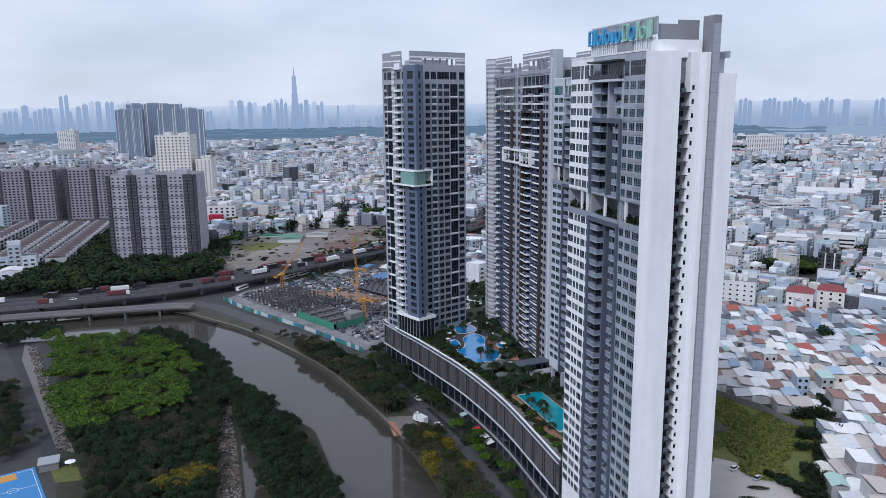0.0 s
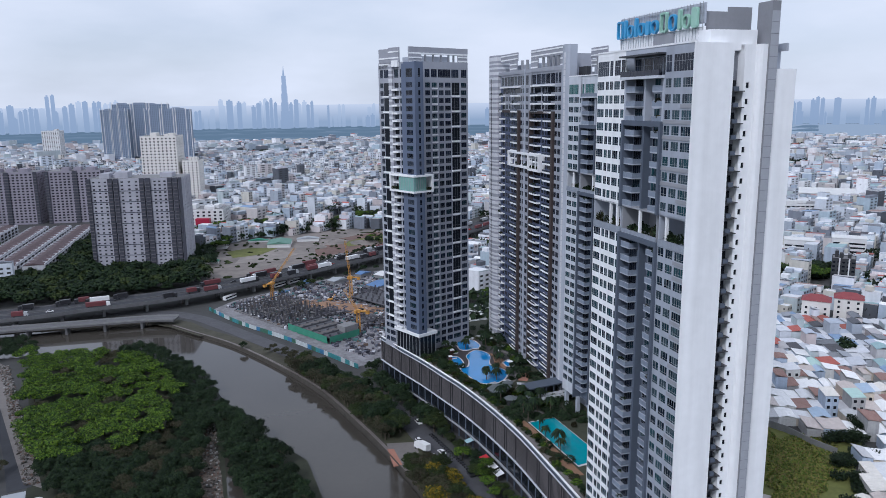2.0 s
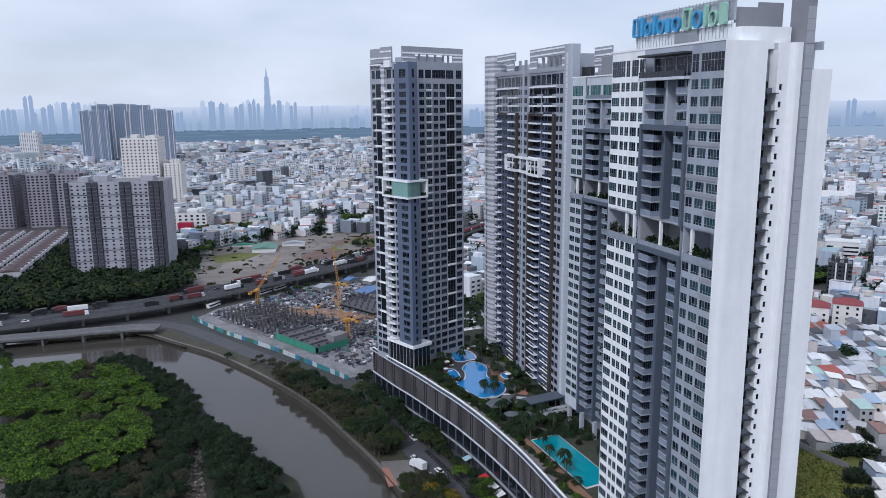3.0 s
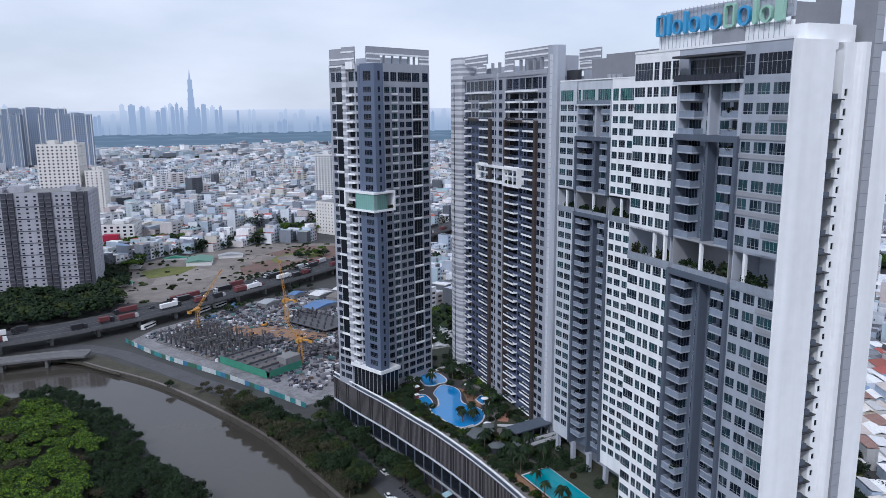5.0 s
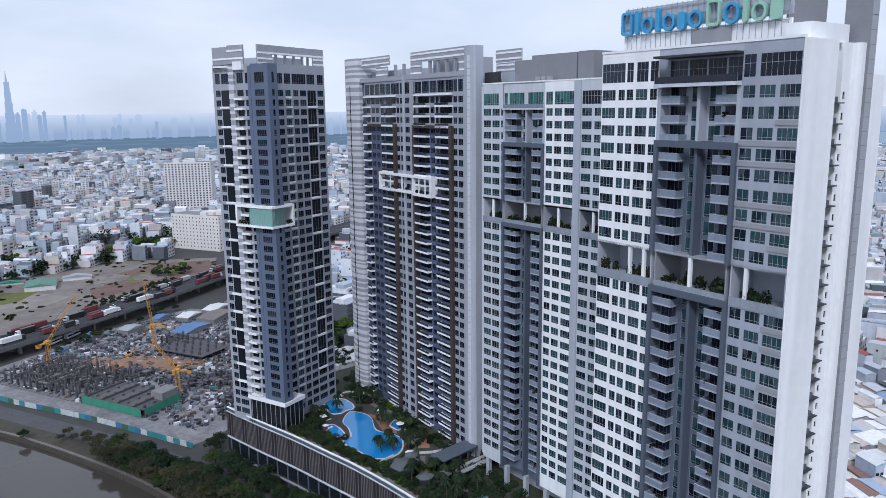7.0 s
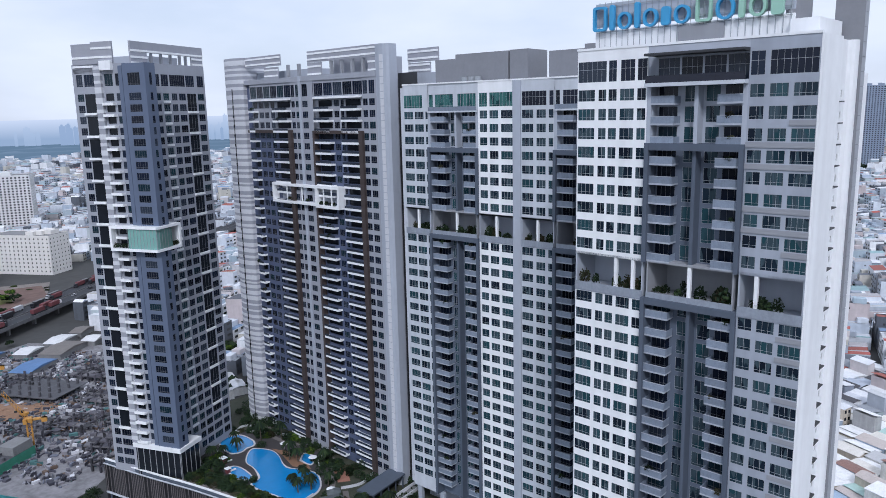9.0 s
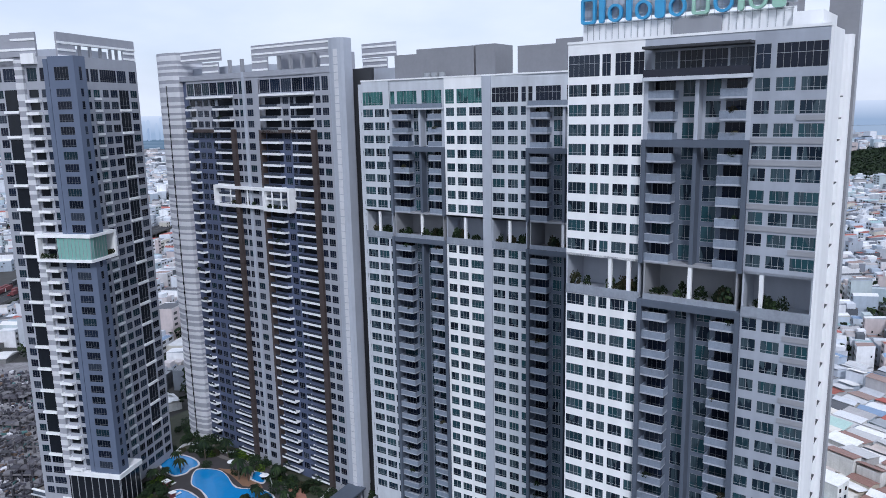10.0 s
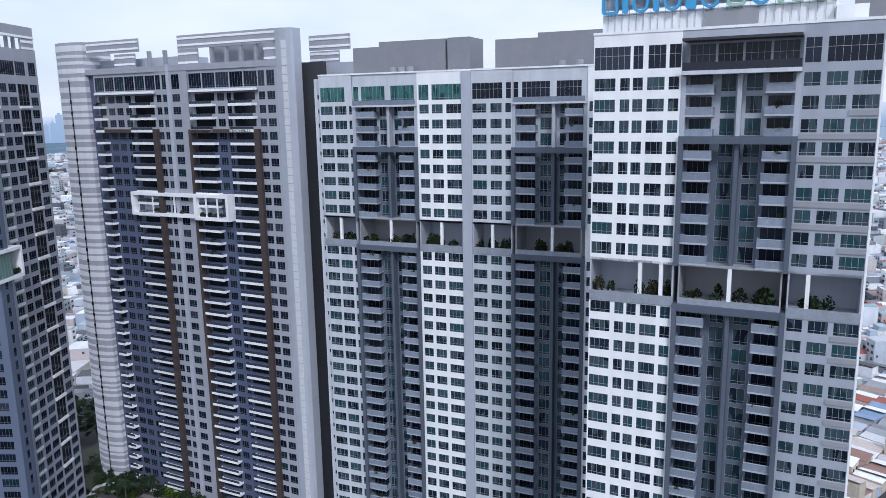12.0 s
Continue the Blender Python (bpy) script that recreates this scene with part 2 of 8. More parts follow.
# ---------------------------------------------------------------- mesh helpers
class Shape:
    """Gathers boxes, slabs and prisms into one mesh."""

    def __init__(self):
        self.v, self.f = [], []

    def quad(self, a, b, c, d):
        k = len(self.v)
        self.v += [a, b, c, d]
        self.f.append((k, k + 1, k + 2, k + 3))

    def tri(self, a, b, c):
        k = len(self.v)
        self.v += [a, b, c]
        self.f.append((k, k + 1, k + 2))

    def box(self, x0, x1, y0, y1, z0, z1):
        k = len(self.v)
        self.v += [(x0, y0, z0), (x1, y0, z0), (x1, y1, z0), (x0, y1, z0), (x0, y0, z1), (x1, y0, z1), (x1, y1, z1), (x0, y1, z1)]
        for q in ((0, 3, 2, 1), (4, 5, 6, 7), (0, 1, 5, 4), (1, 2, 6, 5), (2, 3, 7, 6), (3, 0, 4, 7)):
            self.f.append(tuple(k + i for i in q))
        return self

    def prism(self, pts, z0, z1):
        """An upright prism over a plan outline that runs counter-clockwise."""
        k, n = len(self.v), len(pts)
        self.v += [(x, y, z0) for x, y in pts] + [(x, y, z1) for x, y in pts]
        self.f.append(tuple(k + n + i for i in range(n)))
        self.f.append(tuple(k + i for i in reversed(range(n))))
        for i in range(n):
            j = (i + 1) % n
            self.f.append((k + i, k + j, k + n + j, k + n + i))
        return self

    def rod(self, p, q, r, sides=6, r2=None):
        p, q = Vector(p), Vector(q)
        d = (q - p).normalized()
        s = d.orthogonal().normalized()
        t = d.cross(s)
        k = len(self.v)
        r2 = r if r2 is None else r2
        for c, rr in ((p, r), (q, r2)):
            for i in range(sides):
                w = 2 * math.pi * i / sides
                self.v.append(tuple(c + s * (rr * math.cos(w)) + t * (rr * math.sin(w))))
        for i in range(sides):
            j = (i + 1) % sides
            self.f.append((k + i, k + j, k + sides + j, k + sides + i))
        self.f.append(tuple(k + sides + i for i in range(sides)))
        self.f.append(tuple(k + i for i in reversed(range(sides))))
        return self

    def strip(self, a, b):
        """A ribbon of quads between two rows of points."""
        k, n = len(self.v), len(a)
        self.v += list(a) + list(b)
        for i in range(n - 1):
            self.f.append((k + i, k + i + 1, k + n + i + 1, k + n + i))
        return self

    def lattice(self, ys, zs, x0, x1):
        """A window frame in one piece: bars at the even gaps of ys and zs, openings between."""
        ny, nz, k = len(ys), len(zs), len(self.v)
        self.v += [(x, y, z) for x in (x0, x1) for y in ys for z in zs]
        def at(s, i, j):
            return k + s * ny * nz + i * nz + j
        def full(i, j):
            return 0 <= i < ny - 1 and 0 <= j < nz - 1 and not (i % 2 and j % 2)
        for i in range(ny - 1):
            for j in range(nz - 1):
                if not full(i, j):
                    continue
                self.f.append((at(0, i, j), at(0, i, j + 1), at(0, i + 1, j + 1), at(0, i + 1, j)))
                for di, dj, p, q in ((-1, 0, (i, j), (i, j + 1)), (1, 0, (i + 1, j + 1), (i + 1, j)), (0, -1, (i + 1, j), (i, j)), (0, 1, (i, j + 1), (i + 1, j + 1))):
                    if not full(i + di, j + dj):
                        self.f.append((at(0, *q), at(0, *p), at(1, *p), at(1, *q)))
        return self

    def mesh(self, name, mat):
        me = bpy.data.meshes.new(name)
        me.from_pydata([tuple(p) for p in self.v], [], self.f)
        me.materials.append(mat)
        me.update()
        return me


def empty(name, m, label, category, group="", kind=""):
    ob = new(name)
    ob.matrix_world = m
    return tagged(ob, label, category, group, kind)


def part(name, shape, mat, parent, label="", m=None):
    me = shape.mesh(name, mat) if isinstance(shape, Shape) else shape
    ob = new(name, me)
    ob.parent = parent
    if m is not None:
        ob.matrix_basis = m
    return tagged(ob, label)


def solid(name, shape, mat, label, category, group="", kind="", m=None):
    ob = new(name, shape.mesh(name, mat) if isinstance(shape, Shape) else shape)
    if m is not None:
        ob.matrix_world = m
    return tagged(ob, label, category, group, kind)


def arc(points, steps=8):
    """A smooth line through plan points."""
    out, n = [], len(points)
    for i in range(n - 1):
        p0, p1, p2, p3 = (Vector(points[max(0, min(n - 1, j))]) for j in (i - 1, i, i + 1, i + 2))
        for s in range(steps):
            u = s / steps
            out.append(tuple(0.5 * (2 * p1 + (p2 - p0) * u + (2 * p0 - 5 * p1 + 4 * p2 - p3) * u * u + (3 * p1 - p0 - 3 * p2 + p3) * u ** 3)))
    return out + [tuple(points[-1])]


def offset(line, d):
    """The plan line moved d to its right."""
    out = []
    for i, p in enumerate(line):
        q, r = line[max(0, i - 1)], line[min(len(line) - 1, i + 1)]
        t = Vector((r[0] - q[0], r[1] - q[1])).normalized()
        out.append((p[0] + t.y * d, p[1] - t.x * d))
    return out


def along(line, s):
    """Place and heading at s metres along a plan line."""
    for i in range(len(line) - 1):
        p, q = Vector(line[i]), Vector(line[i + 1])
        d = (q - p).length
        if s <= d:
            return p.lerp(q, s / d), (q - p).normalized()
        s -= d
    return Vector(line[-1]), (Vector(line[-1]) - Vector(line[-2])).normalized()


# ---------------------------------------------------------------- towers
def wall_grid(sh, side, s0, s1, z0, z1, cols, rows, d=0.0, reveal=0.3):
    """A wall with openings at cols x rows and their reveals. side 'front' lies in the plane x = d, 'end' in the plane y = d; both look outwards."""
    def p(s, dd, z):
        return (d + dd, s, z) if side == "front" else (s, d + dd, z)
    S = [s0] + [v for c in sorted(cols) for v in c] + [s1]
    Z = [z0] + [v for r in sorted(rows) for v in r] + [z1]
    flip = side == "front"
    for i in range(len(S) - 1):
        for j in range(len(Z) - 1):
            a, b, lo, hi = S[i], S[i + 1], Z[j], Z[j + 1]
            if b - a < 1e-4 or hi - lo < 1e-4:
                continue
            if i % 2 and j % 2:
                pairs = ((p(a, 0, lo), p(b, 0, lo)), (p(b, 0, lo), p(b, 0, hi)), (p(b, 0, hi), p(a, 0, hi)), (p(a, 0, hi), p(a, 0, lo)))
                for q, r in pairs:
                    qi, ri = [tuple(v[k] + (reveal if (k == 0) == flip and k < 2 else 0) for k in range(3)) for v in (q, r)]
                    sh.quad(q, r, ri, qi)
            else:
                q = (p(a, 0, lo), p(b, 0, lo), p(b, 0, hi), p(a, 0, hi))
                sh.quad(*(q[::-1] if flip else q))


WINDOWS = {}


def window_meshes(w, h, kind):
    """Frame and pane of a window, shared by all of its size; it looks along -x, its middle at the origin."""
    key = (round(w, 2), round(h, 2), kind)
    if key not in WINDOWS:
        fr, pa = Shape(), Shape()
        t = 0.045
        n = max(1, round(w / 0.95))
        ys = [-w / 2, -w / 2 + t]
        for i in range(1, n):
            ys += [-w / 2 + w * i / n - 0.022, -w / 2 + w * i / n + 0.022]
        ys += [w / 2 - t, w / 2]
        zs = [-h / 2, -h / 2 + t] + ([-h / 2 + 0.46, -h / 2 + 0.505] if h > 1.7 else []) + [h / 2 - t, h / 2]
        if kind == "navy":
            zs[2:4] = [h * 0.1 - 0.03, h * 0.1 + 0.03]
        fr.lattice(ys, zs, -0.05, 0.05)
        pa.box(-0.015, 0.015, -w / 2 + t, w / 2 - t, -h / 2 + t, h / 2 - t)
        if kind in ("dark", "navy"):
            k, n = len(pa.v), len(pa.f)
            pa.v += fr.v
            pa.f += [tuple(k + i for i in f) for f in fr.f]
            me = pa.mesh("window", NAVYGLASS)
            me.materials.append(MULLION if kind == "dark" else FRAME)
            for f in me.polygons:
                f.material_index = 1 if f.index >= n else 0
            WINDOWS[key] = (me, me)
        else:
            WINDOWS[key] = (fr.mesh("window_frame", FRAME), pa.mesh("pane", {"black": DARKGLASS, "teal": TEALGLASS}.get(kind) or GLASS))
    return WINDOWS[key]


def window(parent, side, s, z, w, h, d=0.0, kind="light", name="window"):
    fr, pa = window_meshes(w, h, kind)
    if kind in ("dark", "black", "navy"):
        fr = pa
    m = pose(d, s, z) if side == "front" else pose(s, d, z, 0, 0, 90)
    ob = part(name, fr, None, parent, m=m)
    if fr is not pa:
        part("pane", pa, None, ob)


def windows(parent, side, cols, rows, d=0.0, kind="light", name="window"):
    for a, b in cols:
        for lo, hi in rows:
            window(parent, side, (a + b) / 2, (lo + hi) / 2, b - a, hi - lo, d, kind, name)


FLOOR = 3.35
FINGREY = material("light_fin_panel", (0.36, 0.375, 0.41), 0.55, var=0.08, scale=0.4)
BAYGREY = material("dark_bay_render", (0.115, 0.14, 0.188), 0.75, var=0.10, scale=0.2, streak=0.15)
LOW = [(104.2 - FLOOR * k - 1.0, 104.2 - FLOOR * k + 1.0) for k in range(26)]


def balcony_mesh(w, depth, h, mat, front=None):
    """A balcony along y, its back edge at x = 0: slab, upstand parapet with a coping, side walls; front is the parapet's own material."""
    sh = Shape()
    sh.box(-depth, 0, -w / 2, w / 2, -0.3, 0)
    sh.box(-depth - 0.03, -depth + 0.18, -w / 2, w / 2, h, h + 0.07)
    n = len(sh.f)
    sh.box(-depth, -depth + 0.14, -w / 2, w / 2, 0.0, h)
    for s in (-1, 1):
        y = s * (w / 2 - 0.07)
        sh.box(-depth + 0.14, 0, y - 0.07, y + 0.07, 0.0, h)
    me = sh.mesh("balcony", mat)
    if front:
        me.materials.append(front)
        for f in me.polygons:
            f.material_index = 1 if f.index >= n else 0
    return me


def shrub_mesh(seed, n, sx, sy, sz, leaf, mat, name="plant"):
    """Leaf blades scattered over an uneven clump."""
    rng = random.Random(seed)
    sh = Shape()
    for i in range(n):
        a, b = rng.uniform(0, 2 * math.pi), rng.uniform(-0.3, 1.0)
        r = rng.uniform(0.55, 1.0)
        c = Vector((math.cos(a) * math.sqrt(max(0, 1 - b * b)) * sx * r, math.sin(a) * math.sqrt(max(0, 1 - b * b)) * sy * r, (b + 0.3) * sz * r))
        d = Vector((rng.gauss(0, 1), rng.gauss(0, 1), rng.gauss(0, 0.6))).normalized() * leaf
        f = d.orthogonal().normalized() * leaf * 0.6
        sh.quad(tuple(c - d), tuple(c + f), tuple(c + d), tuple(c - f))
    return sh.mesh(name, mat)


def planting(parent, spots, seed):
    rng = random.Random(seed)
    kinds = [shrub_mesh(seed + i, 90, 1, 1, 1, 0.28, mt) for i, mt in enumerate((LEAF, LEAF, LEAF_OLIVE))]
    for x, y, z, w, h in spots:
        ob = part("plant", rng.choice(kinds), None, parent, m=pose(x, y, z, 0, 0, rng.uniform(0, 360)) @ Matrix.Diagonal((w, w, h, 1)))


def sky_garden(parent, u0, u1, z0, z1, depth, mat, columns):
    """An open planted storey cut through the front: floor, ceiling, back wall, columns and parapet."""
    sh = Shape()
    sh.box(0.0, depth, u0, u1, z0 - 0.5, z0)
    sh.box(0.0, depth, u0, u1, z1, z1 + 0.4)
    sh.box(depth, depth + 0.2, u0, u1, z0, z1)
    sh.box(0.05, depth, u0, u0 + 0.25, z0, z1).box(0.05, depth, u1 - 0.25, u1, z0, z1)
    g = part("sky_garden", sh, mat, parent, "open planted garden storey between flats")
    pr = Shape().box(-0.12, 0.1, u0, u1, z0 - 0.7, z0 + 1.0)
    part("parapet", pr, GREYSLAB, g, "weathered grey parapet")
    for c in columns:
        part("column", Shape().box(0.05, 0.65, c - 0.3, c + 0.3, z0, z1), WHITE, g)
    rng = random.Random(int(u0 * 10))
    planting(g, [(rng.uniform(0.8, 2.2), rng.uniform(u0 + 1, u1 - 1), z0 + 0.7, rng.uniform(0.6, 1.2), rng.uniform(0.8, 2.2)) for _ in range(int((u1 - u0) / 1.3))], int(u0 * 7) + 3)


BALCONY = random.Random(31)


SLOTGREY = material("stained_slot_render", (0.26, 0.27, 0.30), 0.85, var=0.35, scale=0.35, streak=0.5, bump=0.1)


def bay(parent, u0, u1, x_back, rows, zs, pillar_top, bals, wins, mid, top):
    """A recessed balcony bay between two piers: back wall, piers, mid pier, stacked balconies and glazing."""
    z0, z1 = zs
    doors = [(a + 0.5, b - 0.3) for a, b in bals]
    cols = sorted(wins + doors)
    rr = [(lo - 0.45, hi + 0.15) for lo, hi in rows]
    for zz, rs, mt, pm, front, lab in ((z0, [r for r in rr if r[1] < pillar_top], BAYGREY, BAYPIER, -0.7, "slate grey pier"), (pillar_top, [r for r in rr if r[1] >= pillar_top], PALE, PALE, -0.1, "pale grey pier")):
        end = pillar_top if zz == z0 else z1
        if end - zz < 0.5:
            continue
        back = Shape()
        wall_grid(back, "front", u0, u1, zz, end, cols, rs, x_back, 0.2)
        part("bay_wall", back, mt, parent, "recessed grey bay wall")
        for a, b in ((u0, u0 + 0.75), (u1 - 0.75, u1)):
            part("pier", Shape().box(front, x_back + 0.1, a, b, zz, end), pm, parent, lab)
        part("pier", Shape().box(0.2, x_back + 0.1, mid - 0.32, mid + 0.32, zz, min(top, end)), pm, parent, "slim " + lab)
    windows(parent, "front", wins, rr, x_back + 0.06, name="bay_window")
    windows(parent, "front", doors, rr, x_back + 0.06, "dark", name="glazed_door")
    part("beam", Shape().box(-0.6, 0.4, u0 + 0.75, u1 - 0.75, pillar_top - 1.2, pillar_top), BAYPIER, parent, "slate grey crossbeam")
    for a, b in bals:
        me = balcony_mesh(b - a, x_back + 0.1, 1.15, PALE, BALFRONT)
        for lo, hi in rows:
            o = part("balcony", me, None, parent, m=pose(x_back, (a + b) / 2, lo - 0.6))
            if BALCONY.random() < 0.2:
                planting(o, [(-x_back + 0.3, BALCONY.uniform(-1.2, 1.2), 0.9, BALCONY.uniform(0.5, 0.9), BALCONY.uniform(0.4, 0.9))], BALCONY.randint(1, 99))


# ---- the near tower with the roof sign
def tower_near():
    t = empty("apartment_tower", pose(102.8, 155.4, 0, 0, 0, -3), "white and grey high-rise apartment tower with sign wall on roof", "tower", "riverside towers")
    up = [(114.4 + FLOOR * k - 1.0, 114.4 + FLOOR * k + 1.0) for k in range(9)]
    pent = [(143.5, 147.1)]
    z0, zg0, zg1, top = 0.0, 106.0, 112.3, 149.0
    left = [(27.9, 29.5), (30.1, 32.8), (33.45, 35.05), (35.5, 37.05), (37.8, 41.2)]
    right = [(0.65, 4.05), (4.75, 7.5), (8.25, 10.45)]
    wide = {27.6: [(27.7, 29.5), (30.0, 32.7), (33.5, 35.05), (35.5, 41.25)], 0.6: [(0.75, 7.6), (8.35, 10.5)]}
    for cols, a, b, mat, lab in ((left, 27.6, 41.4, WHITE, "white front wall"), (right, 0.6, 10.7, SILVER, "silver grey front wall")):
        sh = Shape()
        wall_grid(sh, "front", a, b, z0, zg0 - 0.5, cols, LOW)
        part("front_wall", sh, mat, t, lab)
        sh = Shape()
        wall_grid(sh, "front", a, b, zg1, 142.9, cols, up)
        wall_grid(sh, "front", a, b, 142.9, top, wide[a], pent)
        part("front_wall", sh, mat, t, lab)
        windows(t, "front", cols, LOW + up, 0.06)
        windows(t, "front", wide[a], pent, 0.06, "navy")
        sky_garden(t, a, b, zg0, zg1, 6.5, PALE, ((33.0, 29.6) if a > 20 else (7.9,)))
    bals, wins = ((11.4, 15.45), (22.7, 26.85)), [(15.95, 18.3), (19.75, 21.95)]
    bay(t, 10.7, 27.6, 2.3, LOW, (z0, zg0), zg0, bals, wins, 19.05, zg0)
    bay(t, 10.7, 27.6, 2.3, up, (zg1, 143.0), 133.0, bals, wins, 19.05, 143.0)
    sky_garden(t, 11.45, 26.85, zg0, zg1, 7.5, MIDGREY, (19.05,))
    for k, (lo, hi) in enumerate(LOW + up):
        if k % 4 in (0, 1, 3):
            a, b = ((0.6, 10.7) if k % 3 else (0.6, 4.4)) if lo > 112 else (0.6, 4.4)
            part("spandrel", Shape().box(-0.16, 0.02, a, b, lo - 0.95, lo - 0.12), MIDGREY, t, "grey spandrel under the window")
    part("canopy", Shape().box(-2.0, 2.2, 10.9, 27.4, 147.3, 147.7), CHARCOAL, t, "thin black canopy")
    part("terrace", Shape().box(-1.6, 2.2, 10.7, 27.4, 142.3, 142.9), LIGHT, t, "penthouse terrace slab")
    rail = Shape()
    rail.box(-1.5, -1.35, 10.8, 27.3, 142.9, 144.1)
    for i in range(12):
        rail.box(-1.53, -1.32, 10.9 + i * 1.48, 10.98 + i * 1.48, 142.9, 144.15)
    part("railing", rail, NAVYRAIL, t, "dark navy glass terrace railing")
    sh = Shape()
    wall_grid(sh, "front", 10.7, 27.2, 142.9, 149.0, [(11.2, 14.8), (15.1, 18.7), (19.0, 22.6), (22.9, 26.7)], [(143.0, 147.0)], 2.0, 0.2)
    part("penthouse_wall", sh, PALE, t)
    windows(t, "front", [(11.2, 14.8), (15.1, 18.7), (19.0, 22.6), (22.9, 26.7)], [(143.0, 147.0)], 2.1, "navy")
    # body, roof and gable end
    part("body", Shape().box(3.5, 24.0, 4.2, 41.4, 0, 105.4).box(7.8, 24.0, 4.2, 41.4, 105.4, 112.6).box(3.5, 24.0, 4.2, 41.4, 112.6, 147.6), PALE, t, "rear body of the tower")
    part("parapet", Shape().box(0.0, 0.5, 10.7, 27.6, 147.7, 149.0), PALE, t)
    part("coping", Shape().box(-0.12, 0.5, 0.5, 41.5, 149.0, 149.4), WHITE, t, "white roof coping")
    part("parapet", Shape().box(0.5, 24.0, 40.9, 41.5, 147.6, 149.2), WHITE, t)
    part("parapet", Shape().box(23.5, 24.0, 2, 40.9, 147.6, 149.2), PALE, t)
    part("gable_wall", Shape().box(-0.02, 0.5, 0.3, 0.6, 0, 149.0).box(0.5, 9.3, 0.3, 4.2, 0, 105.4).box(0.5, 9.3, 0.3, 0.6, 105.4, 112.6).box(7.0, 9.3, 0.6, 4.2, 105.4, 112.6).box(0.5, 9.3, 0.3, 4.2, 112.6, 149.0), WHITE, t, "blank white gable wall")
    part("slot_wall", Shape().box(9.3, 12.6, 3.4, 4.2, 0, 148.8), SLOTGREY, t, "grey stained wall of the service slot")
    ledge = Shape().box(9.35, 12.55, 0.4, 3.3, 0, 0.2).mesh("service_ledge", CHARCOAL)
    rail = Shape().lattice([v for i in range(11) for v in (i * 0.3, i * 0.3 + 0.15)], [0.16, 0.3, 0.62, 0.76, 1.1, 1.28], 0, 0.08)
    rail.v = [(9.4 + x, 0.4 + y, z) for x, y, z in rail.v]
    rail = rail.mesh("railing", CHARCOAL)
    unit = Shape().box(10.2, 11.4, 0.9, 1.6, 0.2, 1.1).mesh("cooling_unit", SLATE)
    door = Shape().box(10.9, 12.3, 3.2, 3.39, 0.2, 2.4).mesh("service_door", DARKGLASS)
    for k in range(40):
        o = part("service_ledge", ledge, None, t, m=pose(0, 0, 8.5 + FLOOR * k))
        part("railing", rail, None, o)
        part("service_door", door, None, o, "dark service opening")
        part("cooling_unit", unit, None, o)
    strip = Shape()
    rows = [(9.2 + FLOOR * k, 10.4 + FLOOR * k) for k in range(40)]
    wall_grid(strip, "end", 12.6, 16.9, 0, 148.8, [(13.25, 14.0)], rows, 1.2, 0.25)
    strip.quad((12.6, 4.2, 0), (12.6, 1.2, 0), (12.6, 1.2, 148.8), (12.6, 4.2, 148.8))
    strip.box(12.6, 16.9, 1.6, 4.2, 147.5, 148.8)
    part("stair_wall", strip, WHITE, t, "white stair wall with slit windows")
    windows(t, "end", [(13.25, 14.0)], rows, 1.38, "black", "slit_window")
    part("white_pier", Shape().prism([(15.3, 4.0), (15.3, 0.6), (15.6, 0.2), (16.1, 0.0), (17.2, 0.0), (17.2, 4.0)], 0, 148.8), WHITE, t, "rounded white pier beside the fin")
    fin = part("fin", Shape().box(17.25, 19.3, -0.4, 4.0, 0, 157.4), TILE, t, "tall grey fin with panelled edge")
    panel = Shape().box(-0.98, 0.98, -0.06, 0.0, -1.1, 1.1).mesh("panel", FINGREY)
    for k in range(67):
        part("panel", panel, None, fin, m=pose(18.28, -0.4, 1.2 + 2.32 * k))
    part("rear_wing", Shape().box(19.4, 25.0, 0.4, 12, 0, 143.8), WHITE, t, "lower white rear wing")
    # roof: plant screens, sign wall
    part("plant_room", Shape().box(5.0, 16.4, 2.6, 6.8, 147.6, 151.8), WHITE, t, "white rooftop plant room")
    part("plant_room", Shape().box(8, 20, 12, 41, 147.6, 151.0), WHITE, t)
    part("screen_wall", Shape().box(7.5, 13.0, 8.0, 8.4, 150.0, 156.0).box(13.0, 18.9, 8.0, 8.4, 150.0, 157.0), TILE, t, "dark grey rooftop screen wall")
    part("sign_wall", Shape().box(6.2, 6.6, 6.6, 41.6, 148.0, 152.8), WHITE, t, "white backing wall of the sign")
    part("sign_wall", Shape().box(6.2, 6.6, 6.6, 41.6, 153.4, 157.6), PALE, t, "pale mesh panel behind the sign")
    part("tank_screen", Shape().box(5.6, 6.2, 17.4, 25.2, 149.0, 152.4), MIDGREY, t, "glazed grey tank screen")
    frame_ = Shape()
    for i in range(30):
        frame_.box(5.95, 6.05, 7 + i * 1.16, 7.06 + i * 1.16, 149.2, 157.8)
    for z in (152.5, 153.9, 155.4, 157.0):
        frame_.box(5.9, 6.0, 6.8, 41.2, z, z + 0.08)
    part("sign_frame", frame_, FRAME, t, "steel lattice behind the sign")
    # sign shapes: plain coloured blocks, no letters
    x = 41.6
